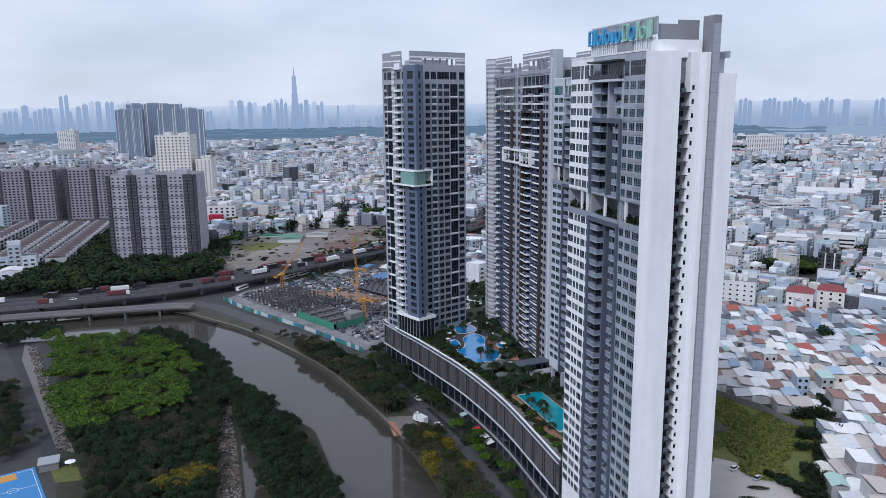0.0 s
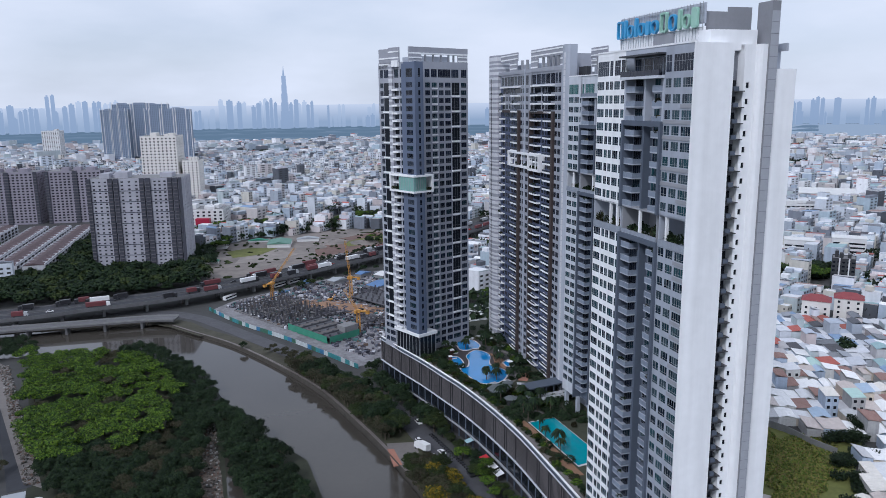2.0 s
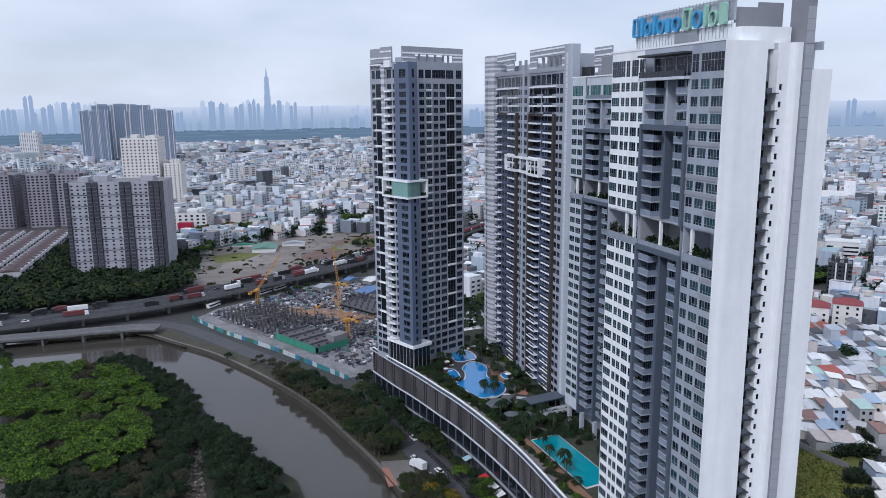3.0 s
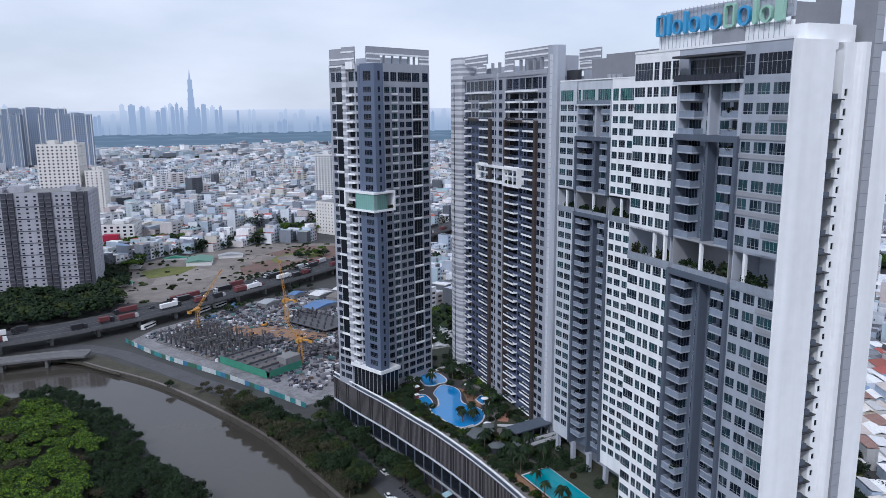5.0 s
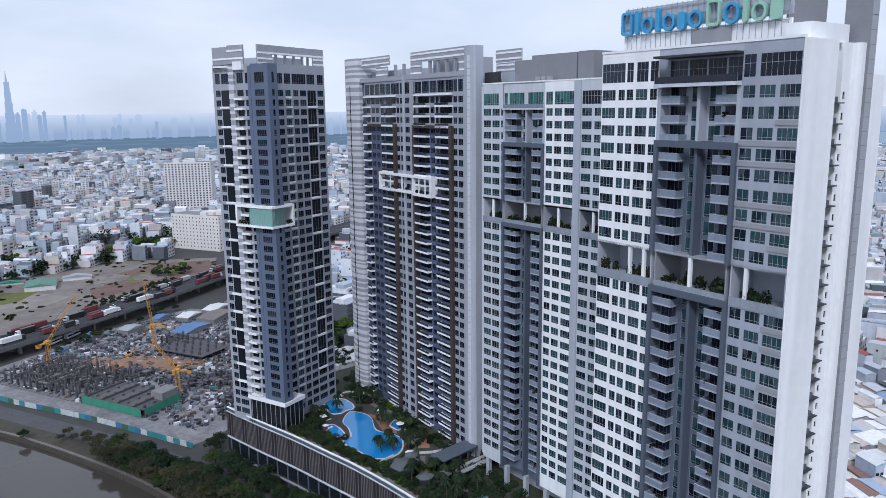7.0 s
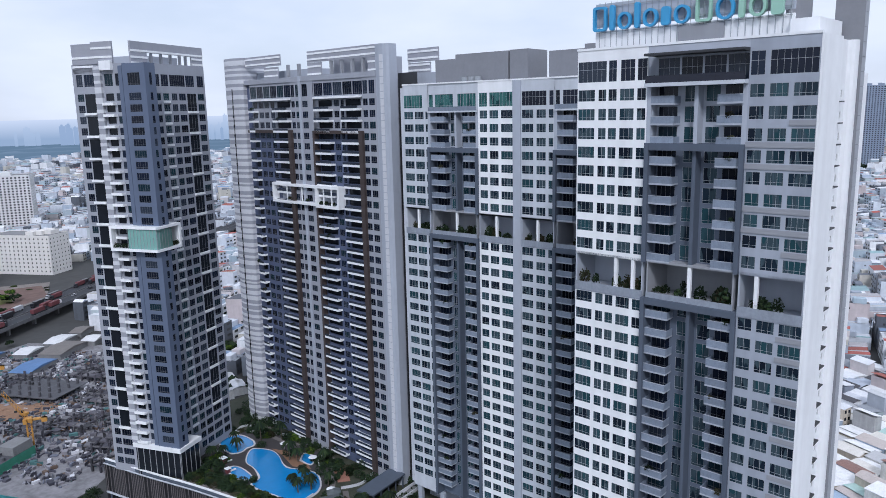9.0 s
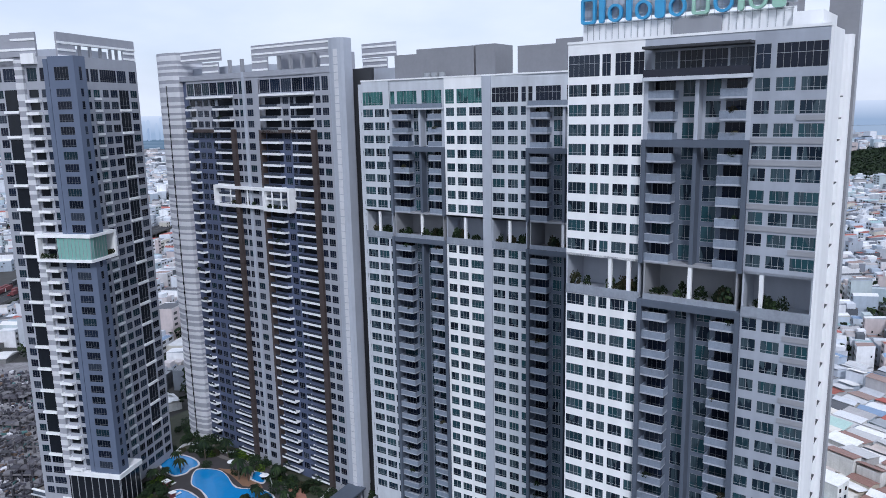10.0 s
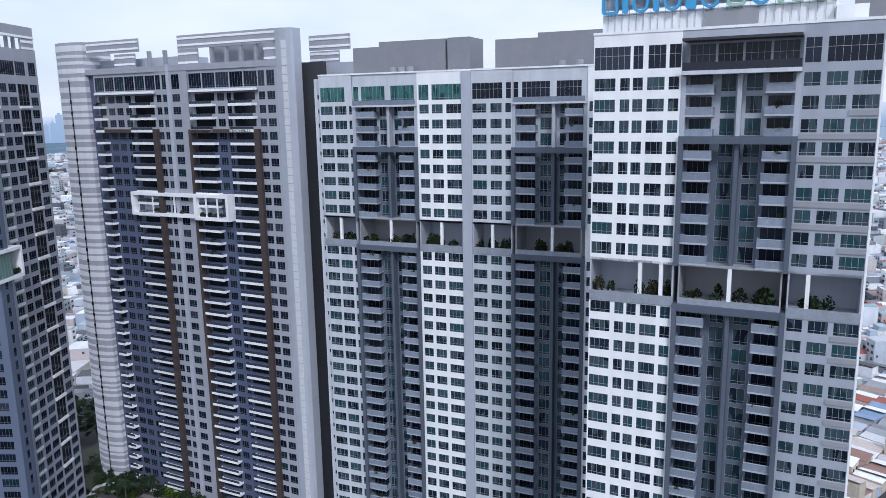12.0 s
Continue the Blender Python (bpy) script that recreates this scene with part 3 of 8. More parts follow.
    for i, (w, h, mat) in enumerate(((2.7, 4.3, SIGN_BLUE), (0.9, 4.4, SIGN_BLUE), (2.6, 3.0, SIGN_BLUE), (0.9, 4.4, SIGN_BLUE), (2.7, 3.1, SIGN_BLUE), (1.6, 3.1, SIGN_BLUE), (2.8, 3.1, SIGN_BLUE),
                                     (2.7, 4.4, SIGN_GREEN), (3.0, 3.6, SIGN_BLUE), (0.9, 4.4, SIGN_GREEN), (2.7, 3.1, SIGN_GREEN), (1.9, 4.2, SIGN_GREEN))):
        if i == 7:
            x -= 0.3
        sh = Shape()
        y0, y1, z0_, z1_ = x - w, x, 152.7, 152.7 + h
        r = min(w, h) / 2 - 0.01 if h < 3.7 and w > 2.2 else min(0.5, w / 2.2)
        pts = []
        for cy, cz, a0 in ((y1 - r, z1_ - r, 0), (y0 + r, z1_ - r, 90), (y0 + r, z0_ + r, 180), (y1 - r, z0_ + r, 270)):
            pts += [(cy + r * math.cos(radians(a0 + s)), cz + r * math.sin(radians(a0 + s))) for s in (0, 15, 30, 45, 60, 75, 90)]
        k = len(pts)
        if w > 2.2:
            q = 0.44
            inner = [((y0 + y1) / 2 + (py - (y0 + y1) / 2) * (1 - 2 * q / w), (z0_ + z1_) / 2 + (pz - (z0_ + z1_) / 2) * (1 - 2 * q / h)) for py, pz in pts]
            for xx, fl in ((5.1, 0), (5.8, 1)):
                for j in range(k):
                    n = (j + 1) % k
                    q4 = [(xx, *pts[j]), (xx, *pts[n]), (xx, *inner[n]), (xx, *inner[j])]
                    sh.quad(*(q4 if fl else q4[::-1]))
            for ring in (pts, inner):
                for j in range(k):
                    n = (j + 1) % k
                    sh.quad((5.1, *ring[j]), (5.1, *ring[n]), (5.8, *ring[n]), (5.8, *ring[j]))
        else:
            b = len(sh.v)
            sh.v += [(5.1, *p) for p in pts] + [(5.8, *p) for p in pts]
            sh.f.append(tuple(range(b, b + k)))
            sh.f.append(tuple(reversed(range(b + k, b + 2 * k))))
            for j in range(k):
                n = (j + 1) % k
                sh.f.append((b + j, b + n, b + k + n, b + k + j))
        part("sign_shape", sh, mat, t, "blue sign shape" if mat is SIGN_BLUE else "pale green sign shape")
        x -= w + 0.72
    return t


# ---- its neighbour set back behind it
def tower_back():
    t = empty("apartment_tower", pose(136, 203, 0), "pale grey and white high-rise apartment tower with teal windows", "tower", "riverside towers")
    up = [(114.4 + FLOOR * k - 1.0, 114.4 + FLOOR * k + 1.0) for k in range(8)]
    pent = [(139.8, 143.2)]
    zg0, zg1, top = 106.0, 112.3, 145.9
    secs = (([(56.75, 57.55), (58.2, 61.35), (61.95, 65.25)], 56.6, 65.6, LIGHT, [(58.6, 65.2)]), ([(29.2, 32.8), (33.65, 36.3), (37.05, 39.35)], 29.1, 39.9, WHITE, [(29.2, 36.3), (37.05, 39.5)]), ([(17.75, 19.05), (19.85, 22.45), (23.35, 26.6)], 17.5, 26.8, LIGHT, [(17.75, 18.9), (19.7, 26.6)]))
    for cols, a, b, mat, wide in secs:
        sh = Shape()
        wall_grid(sh, "front", a, b, 28.5, zg0 - 0.5, cols, LOW[:22])
        part("front_wall", sh, mat, t)
        sh = Shape()
        wall_grid(sh, "front", a, b, zg1, 139.4, cols, up)
        wall_grid(sh, "front", a, b, 139.4, top, wide, pent)
        part("front_wall", sh, mat, t)
        windows(t, "front", cols, LOW[:22] + up, 0.06)
        windows(t, "front", wide, pent, 0.06, "teal" if a > 27 else "navy")
        sky_garden(t, a, b, zg0, zg1, 6.5, PALE, ((a + b) / 2,))
    part("pier", Shape().box(-0.4, 2.0, 26.8, 29.1, 0, top), PALE, t, "broad pale grey pier")
    for u0, u1, bals, wins, mid, wide, kind in ((39.9, 56.6, ((40.7, 44.8), (50.95, 55.9)), [(45.0, 46.9), (48.3, 50.7)], 47.5, [(40.75, 46.7), (48.15, 54.3), (55.0, 56.4)], "teal"),
                                        (1.3, 17.5, ((2.1, 6.0), (12.4, 16.7)), [(6.2, 7.6), (9.4, 11.9)], 8.5, [(2.6, 7.9), (9.3, 15.4), (16.2, 17.3)], "navy")):
        bay(t, u0, u1, 2.3, LOW[:22], (28.5, zg0), zg0, bals, wins, mid, zg0)
        bay(t, u0, u1, 2.3, up, (zg1, 138.8), 129.4, bals, wins, mid, 138.8)
        sky_garden(t, u0 + 0.75, u1 - 0.75, zg0, zg1, 7.5, MIDGREY, (mid,))
        sh = Shape()
        wall_grid(sh, "front", u0, u1, 138.8, top, wide, pent, 0.2, 0.2)
        part("front_wall", sh, LIGHT, t)
        windows(t, "front", wide, pent, 0.33, kind)
        part("beam", Shape().box(-0.5, 2.0, u0, u1, 138.5, 138.9), LIGHT, t)
        part("terrace_rail", Shape().box(-0.45, -0.35, u0 + 0.4, u1 - 0.4, 138.9, 140.0), BALFRONT, t, "pale penthouse balcony front")
    sh = Shape()
    wall_grid(sh, "front", -12, 1.3, 0, top, [(-1.6, 0.9), (-6, -3)], LOW + up, 0.0)
    part("front_wall", sh, WHITE, t)
    windows(t, "front", [(-1.6, 0.9)], LOW[:20] + up, 0.06)
    part("body", Shape().box(7.0, 22, -12, 65.8, 0, 28.4).box(3.5, 22, -12, 65.8, 28.4, 105.4).box(7.8, 22, -12, 65.8, 105.4, 112.6).box(3.5, 22, -12, 65.8, 112.6, 144.6), PALE, t, "rear body of the tower")
    part("end_wall", Shape().box(0.02, 3.5, 65.2, 65.6, 28.5, top), LIGHT, t)
    sh = Shape()
    slits = [(30.0 + FLOOR * k, 31.0 + FLOOR * k) for k in range(34)]
    wall_grid(sh, "front", 65.6, 67.6, 28.5, top - 0.6, [(66.3, 66.8)], slits, 1.2)
    part("end_strip", sh, LIGHT, t)
    windows(t, "front", [(66.3, 66.8)], slits, 1.38, "black", "slit_window")
    part("coping", Shape().box(-0.1, 0.4, -12, 65.7, top, top + 0.35), WHITE, t)
    part("parapet", Shape().box(0.4, 3.5, -12, 65.6, 144.3, top), PALE, t)
    for u in range(8):
        part("column", Shape().box(0.4, 1.6, 3 + 8.6 * u, 4.4 + 8.6 * u, 22, 28.5), PALE, t, "tall undercroft column")
    for a, b, z in ((53.3, 60.4, 152.6), (36.1, 53.3, 153.7), (30.1, 35.6, 153.8), (14.2, 24.0, 152.8), (0.0, 14.2, 153.8)):
        part("roof_house", Shape().box(8, 17, a, b, 144.6, z), TILE, t, "grey rooftop plant house")
    for u in (44.2, 46.4, 48.6, 4.4, 8.2):
        part("tank", Shape().prism([(6 + 0.9 * math.cos(i * math.pi / 5), u + 0.9 * math.sin(i * math.pi / 5)) for i in range(10)], 144.6, 147.6), FRAME, t, "steel rooftop tank")
    return t


# ---- the banded grey tower with brown frames
def banded(parent, name, outline, z0, z1, seed, every=(0.6, 1.7)):
    """A grey rendered wall of the given plan with proud light bands."""
    rng = random.Random(seed)
    wall = part(name, Shape().prism(outline, z0, z1), STRIPE_B, parent, "grey rendered wall with light bands")
    cx, cy = sum(p[0] for p in outline) / len(outline), sum(p[1] for p in outline) / len(outline)
    grown = [(p[0] + (0.06 if p[0] > cx else -0.06), p[1] + (0.06 if p[1] > cy else -0.06)) for p in outline]
    z = z0 + rng.uniform(*every)
    while z < z1 - 0.01:
        h = min(rng.uniform(*every), z1 - z)
        part("band", Shape().prism(grown, z, z + h), STRIPE_A, wall)
        z += h + rng.uniform(*every)


def tower_banded():
    t = empty("apartment_tower", pose(141.8, 280, 0, 0, 0, -3.4), "grey high-rise apartment tower with brown frames and banded corner", "tower", "riverside towers")
    P = 3.412
    rows = [(142.0 - P * k - 1.02, 142.0 - P * k + 1.02) for k in range(35)]
    hi, lo = rows[:3], rows[3:]
    top = 149.2
    pent = [(144.4, 148.3)]
    f = -0.4                                # plane of the front wall
    for cols, a, b in (([(5.05, 7.55), (8.25, 10.3)], 4.2, 10.5), ([(37.6, 40.4), (42.45, 43.9), (44.6, 46.4)], 34.6, 46.6)):
        sh = Shape()
        wall_grid(sh, "front", a, b, 0, 143.6, cols, rows, f)
        wall_grid(sh, "front", a, b, 143.6, top, cols, pent, f)
        part("front_wall", sh, WARMGREY, t, "warm grey front wall")
        windows(t, "front", cols, rows + pent, f + 0.07, "dark")
    part("pilaster", Shape().box(f - 0.3, f, 41.0, 42.0, 20, 151), PALE, t, "pale full-height pilaster")
    # blue-grey recesses with white-fronted balconies
    for a, b, wcols, bals in ((10.5, 34.6, [(20.4, 21.9), (22.8, 25.2)], [(11.9, 20.0), (25.7, 33.6)]), (46.6, 71.2, [(57.5, 59.8), (60.9, 63.4), (64.2, 66.8)], [(48.0, 56.4), (67.4, 70.9)])):
        cols = sorted(wcols + [(p + 0.5, q - 0.4) for p, q in bals])
        for zz, end, rs, mt, lab in ((0, 133.4, lo, DARKBLUE, "dark blue-grey recessed wall"), (133.4, 143.6, hi, WARMGREY, "warm grey recessed wall")):
            sh = Shape()
            wall_grid(sh, "front", a, b, zz, end, cols, rs, 0.5)
            part("recess_wall", sh, mt, t, lab)
        windows(t, "front", wcols, rows, 0.57, "dark")
        windows(t, "front", [(p + 0.5, q - 0.4) for p, q in bals], rows, 0.68, "black", "glazed_door")
        for p, q in bals:
            me = balcony_mesh(q - p, 1.9, 0.34, WHITE)
            gl = Shape().box(-1.88, -1.82, -(q - p) / 2 + 0.05, (q - p) / 2 - 0.05, 0.41, 1.1).mesh("glass_rail", RAILGLASS)
            for l, h in rows:
                o = part("balcony", me, None, t, m=pose(0.5, (p + q) / 2, l - 1.12))
                part("glass_rail", gl, None, o, "smoked glass balcony rail")
                if BALCONY.random() < 0.07:
                    planting(o, [(-1.5, BALCONY.uniform(-2.5, 2.5), 0.4, 0.8, 0.9)], BALCONY.randint(1, 99))
        n = round((b - a) / 4.4)
        pc = [(a + 0.3 + (b - a - 0.3) * i / n, a + (b - a - 0.3) * (i + 1) / n) for i in range(n)]
        sh = Shape()
        wall_grid(sh, "front", a, b, 143.6, top, pc, pent, f + 0.2)
        part("front_wall", sh, WARMGREY, t)
        windows(t, "front", pc, pent, f + 0.38, "dark")
        part("ledge", Shape().box(-1.4, f + 0.2, a + 0.6, b - 1.0, 143.4, 144.0), WHITE, t, "white ledge")
    for a, b, z1 in ((10.3, 12.0, 133.5), (46.3, 48.0, 133.6)):
        part("brown_pier", Shape().box(-1.4, 0.5, a, b, 20, z1), BROWN, t, "dark brown pier")
    part("brown_pier", Shape().box(-1.4, 0.5, 33.6, 34.6, 20, 133.5), BROWN, t, "slim dark brown pier")
    part("brown_beam", Shape().box(-1.4, 0.5, 12.0, 33.6, 132.5, 133.5), BROWN, t, "dark brown crossbeam")
    part("brown_beam", Shape().box(-1.3, 0.5, 48.0, 72.0, 132.6, 133.6), BROWN, t, "dark brown crossbeam")
    # white framed sky boxes
    for a, b, z0, z1, d in ((33.7, 58.7, 109.1, 115.8, -1.7), (21.6, 33.7, 108.8, 116.0, -2.3)):
        f = part("sky_box", Shape().box(d, 0.9, a, b, z1 - 0.9, z1).box(d, 0.9, a, b, z0, z0 + 0.9).box(d, 0.9, a, a + 0.9, z0 + 0.9, z1 - 0.9).box(d, 0.9, b - 0.9, b, z0 + 0.9, z1 - 0.9), WHITE, t, "white projecting box frame with planted terrace")
        part("back_wall", Shape().box(0.6, 0.8, a + 0.9, b - 0.9, z0 + 0.9, z1 - 0.9), PALE, f)
        for i in range(1, 3):
            part("post", Shape().box(d + 0.2, d + 0.5, a + (b - a) * i / 3 - 0.2, a + (b - a) * i / 3 + 0.2, z0 + 0.9, z1 - 0.9), WHITE, f)
        planting(f, [(d + 0.9, random.Random(i + int(a)).uniform(a + 1.5, b - 1.5), z0 + 1.2, 0.7, 0.8) for i in range(7)], int(a))
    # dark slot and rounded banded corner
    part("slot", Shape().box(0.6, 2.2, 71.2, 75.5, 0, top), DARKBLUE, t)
    outline = [(9, 74.0), (-0.8, 74.0), (-1.7, 75.8), (-2.2, 78.5), (-2.2, 81.6), (-1.4, 84.6), (0.4, 87.0), (3.0, 88.6), (6, 89.4), (9, 89.4)][::-1]
    banded(t, "corner_wall", outline, 0, 158.6, 5)
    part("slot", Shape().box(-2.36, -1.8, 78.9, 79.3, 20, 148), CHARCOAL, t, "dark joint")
    for k in range(33):
        part("joint_window", Shape().box(-2.4, -2.3, 78.75, 79.45, 141.2 - P * k, 142.2 - P * k), DARKGLASS, t)
    # end pier, deep slot and rear wing
    pier = part("end_pier", Shape().prism([(3.2, -1.0), (3.2, 4.2), (-0.4, 4.2), (-0.75, 2.6), (-0.8, 0.6), (-0.5, -0.4), (0.2, -1.0)], 0, 158.2), PALE, t, "smooth grey end pier")
    tile = Shape().box(-0.92, -0.74, -0.75, 0.75, -0.95, 0.95).mesh("tile", STRIPE_A)
    for k in range(64):
        part("tile", tile, None, pier, m=pose(0, 1.3, 22 + 2.1 * k))
    # slab in the gap; the gap's shade is put into its near-black colour
    part("slot", Shape().box(4.5, 6.0, -6.5, 0.0, 0, 150), CHARCOAL, t, "near-black slab standing for the shade between towers")
    part("rear_wing", Shape().box(10, 24, -12, -1.6, 0, 150), PALE, t)
    part("body", Shape().box(1.0, 24, 3, 75, 0, 148.4), WARMGREY, t, "rear body of the tower")
    part("body", Shape().box(5.0, 24, 75, 89.2, 0, 148), WARMGREY, t, "rear body of the tower")
    part("parapet", Shape().box(-0.55, 0.8, 4.2, 74, top, 150.8), WARMGREY, t, "plain grey parapet")
    # crown: banded screens on posts
    for k, (a, b, z0, z1, d) in enumerate(((53, 74.2, 155.0, 158.6, 0.6), (55, 63, 150.8, 154.6, 0.9), (3.0, 38.5, 155.0, 158.5, 1.0), (31.5, 38.5, 150.2, 154.9, 1.0), (3.0, 9.0, 150.2, 154.9, 1.0), (-11, 1.5, 153.2, 157.0, 10.1), (-7.5, 1.5, 150.0, 153.0, 10.3))):
        sh, tr = Shape(), Shape()
        sh.box(d, d + 0.5, a, b, z0, z1)
        for i in range(2):
            zz = z0 + (z1 - z0) * (0.18 + 0.5 * i)
            tr.box(d - 0.12, d, a - 0.1, b + 0.1, zz, zz + 0.55)
        s = part("crown_screen", sh, STRIPE_B, t, "grey crown screen with white bands")
        part("white_band", tr, WHITE, s)
    for u in (12, 17, 22, 27, 44, 50):
        part("crown_post", Shape().box(1.2, 2.2, u - 0.4, u + 0.4, 147, 155), MIDGREY, t)
    part("roof_house", Shape().box(5, 14, 8, 30, 147, 155.5), WARMGREY, t)
    part("roof_house", Shape().box(5, 14, 40, 74, 147, 153.5), PALE, t)
    return t


# ---- the slim far tower
def tower_slim():
    t = empty("apartment_tower", pose(100.8, 343.5, 0, 0, 0, 21), "slim grey high-rise tower with blue-grey corner and glass box", "tower", "riverside towers")
    P = 3.4
    rows = [(145.1 - P * k - 1.1, 145.1 - P * k + 1.1) for k in range(33)]
    pent = [(148.4, 152.0)]
    top, foot = 154.2, 33.6
    long = rows + [(145.1 - P * k - 1.1, 145.1 - P * k + 1.1) for k in (33, 34, 35)]
    # broad grid front
    rc = [(6.6, 9.3), (14.55, 17.2), (18.1, 21.4), (27.75, 31.0)]
    dark, logg = (22.15, 26.6), (10.5, 13.4)
    wide = [(6.4, 9.2), (10.0, 13.3), (14.0, 21.4), (21.9, 26.2), (27.8, 31.1)]
    sh = Shape()
    wall_grid(sh, "end", 0.0, 31.9, 22.5, 147.2, sorted(rc + [logg, dark]), long, 0.0)
    wall_grid(sh, "end", 0.0, 31.9, 147.2, top, wide, pent, 0.0)
    part("front_wall", sh, WARMGREY, t, "grey window grid wall")
    windows(t, "end", rc, long, 0.07, "dark")
    windows(t, "end", wide, pent, 0.07, "dark")
    windows(t, "end", [dark], long[32:], 0.07, "dark")
    windows(t, "end", [logg], long, 0.25, "light", "loggia_window")
    for l, h in rows:
        part("loggia_front", Shape().box(10.3, 13.6, -0.3, 0.1, l - 0.75, l - 0.05), WHITE, t)
    for k in range(16):
        l, h = rows[2 * k + 1][0], rows[2 * k][1]
        part("dark_bay", Shape().box(*dark, -0.1, 0.2, l, h), DARKGLASS, t, "double-height dark glazing")
        part("mullion", Shape().box(23.6, 23.68, -0.16, -0.1, l, h).box(25.1, 25.18, -0.16, -0.1, l, h).box(*dark, -0.16, -0.1, l + 1.1, l + 1.18), MULLION, t)
        part("bay_ledge", Shape().box(21.9, 26.9, -0.6, 0.1, l - 0.75, l - 0.05), WHITE, t)
    # blue-grey corner
    bx, by = -3.3, -5.2
    sh = Shape()
    wall_grid(sh, "front", by, 2.9, foot, top + 0.6, [(-3.3, 1.1)], rows + pent, bx)
    wall_grid(sh, "end", bx, 1.3, foot, top + 0.6, [(-1.5, -0.3)], rows + pent, by)
    sh.box(bx + 0.3, 1.3, by + 0.3, 2.9, top + 0.3, top + 0.6)
    sh.quad((1.3, by, foot), (1.3, 0.2, foot), (1.3, 0.2, top + 0.6), (1.3, by, top + 0.6))
    sh.quad((bx, 2.9, foot), (-2.5, 2.9, foot), (-2.5, 2.9, top + 0.6), (bx, 2.9, top + 0.6))
    part("corner_wall", sh, BLUEGREY, t, "blue-grey corner wall")
    windows(t, "front", [(-3.3, 1.1)], rows + pent, bx + 0.07, "dark")
    windows(t, "end", [(-1.5, -0.3)], rows + pent, by + 0.07, "dark")
    # narrow side
    sx = -2.6
    lc = [(4.9, 6.3), (18.7, 21.1)]
    sc = sorted(lc + [(7.3, 10.4), (14.0, 18.1)])
    sh = Shape()
    wall_grid(sh, "front", 2.9, 22.3, 22.5, 147.2, sc, long, sx)
    wall_grid(sh, "front", 2.9, 22.3, 147.2, top, sc, pent, sx)
    part("side_wall", sh, WARMGREY, t)
    part("side_pier", Shape().box(sx - 0.5, sx, 3.2, 4.6, foot, top), BLUEGREY, t, "blue-grey pier")
    windows(t, "front", lc[1:], long, sx + 0.07, "dark")
    windows(t, "front", lc[:1], rows, sx + 0.07, "dark")
    windows(t, "front", [(14.0, 18.1)], long[32:], sx + 0.07, "dark")
    windows(t, "front", sc, pent, sx + 0.18, "dark")
    windows(t, "front", [(7.3, 10.4)], rows, sx + 0.2, "black", "glazed_door")
    me = balcony_mesh(4.1, 1.5, 0.45, WHITE)
    for l, h in rows:
        part("balcony", me, None, t, m=pose(sx, 8.7, l - 1.0))
    banded(t, "banded_pier", [(sx + 0.8, 11.0), (sx + 0.8, 13.4), (sx - 0.9, 13.4), (sx - 0.9, 11.0)], foot, top, 3, (0.8, 1.8))
    part("white_block", Shape().box(sx - 1.2, sx + 0.6, 6.6, 10.8, top - 1.2, top + 1.6), WHITE, t, "white block over the balconies")
    for k in range(16):
        l, h = rows[2 * k + 1][0], rows[2 * k][1]
        part("dark_bay", Shape().box(sx - 0.15, sx + 0.1, 14.0, 18.1, l, h), DARKGLASS, t, "double-height dark glazing")
        part("bay_ledge", Shape().box(sx - 0.9, sx + 0.1, 13.7, 18.4, l - 0.75, l - 0.05), WHITE, t)
    # glazed sky box round the corner
    z0, z1 = 98.4, 106.2
    ox, oy, ex, ey = -5.4, -5.8, 6.0, 12.0
    b = part("sky_box", Shape().box(ox, sx, oy, ey, z1 - 0.8, z1).box(ox, sx, oy, ey, z0, z0 + 0.8).box(sx, ex, oy, -0.1, z1 - 0.8, z1).box(sx, ex, oy, -0.1, z0, z0 + 0.8)
             .box(ox, sx, ey - 0.8, ey, z0 + 0.8, z1 - 0.8).box(ex - 0.8, ex, oy, -0.1, z0 + 0.8, z1 - 0.8), WHITE, t, "white framed projecting glass box")
    part("glass", Shape().box(ox + 0.4, bx - 0.2, oy + 0.4, 5.2, z0 + 0.8, z1 - 0.8).box(bx - 0.2, 2.0, oy + 0.4, by - 0.2, z0 + 0.8, z1 - 0.8), GREENGLASS, b, "pale green curtained glass")
    mull = Shape()
    for i in range(10):
        mull.box(ox + 0.32, ox + 0.4, oy + 0.4 + i * 1.2, oy + 0.5 + i * 1.2, z0 + 0.8, z1 - 0.8)
    for i in range(6):
        mull.box(ox + 0.5 + i * 1.2, ox + 0.6 + i * 1.2, oy + 0.32, oy + 0.4, z0 + 0.8, z1 - 0.8)
    part("mullion", mull, FRAME, b)
    planting(b, [(ox + 1.0, 6.2 + i * 1.2, z0 + 1.0, 0.7, 1.1) for i in range(5)] + [(2.8 + i * 0.8, oy + 1.0, z0 + 1.0, 0.7, 1.0) for i in range(4)], 21)
    # foot: glazed lobby with white slab
    part("slab", Shape().box(-3.9, 7.0, -5.8, 13.0, foot - 1.4, foot), WHITE, t, "white transfer slab")
    part("lobby", Shape().box(-3.2, 6.4, -5.1, 12.4, 22, foot - 1.4), DARKGLASS, t, "dark glazed lobby")
    mull = Shape()
    for i in range(8):
        mull.box(-3.3, -3.2, -5.1 + 2.4 * i, -4.9 + 2.4 * i, 22, foot - 1.4)
    for i in range(5):
        mull.box(-3.0 + 2.3 * i, -2.8 + 2.3 * i, -5.2, -5.1, 22, foot - 1.4)
    part("mullion", mull, FRAME, t)
    part("body", Shape().box(sx + 0.5, 31.7, 0.6, 22.3, 22, 153.0).box(bx + 0.4, 1.0, by + 0.4, 2.6, 22, 153.0), WARMGREY, t, "rear body of the tower")
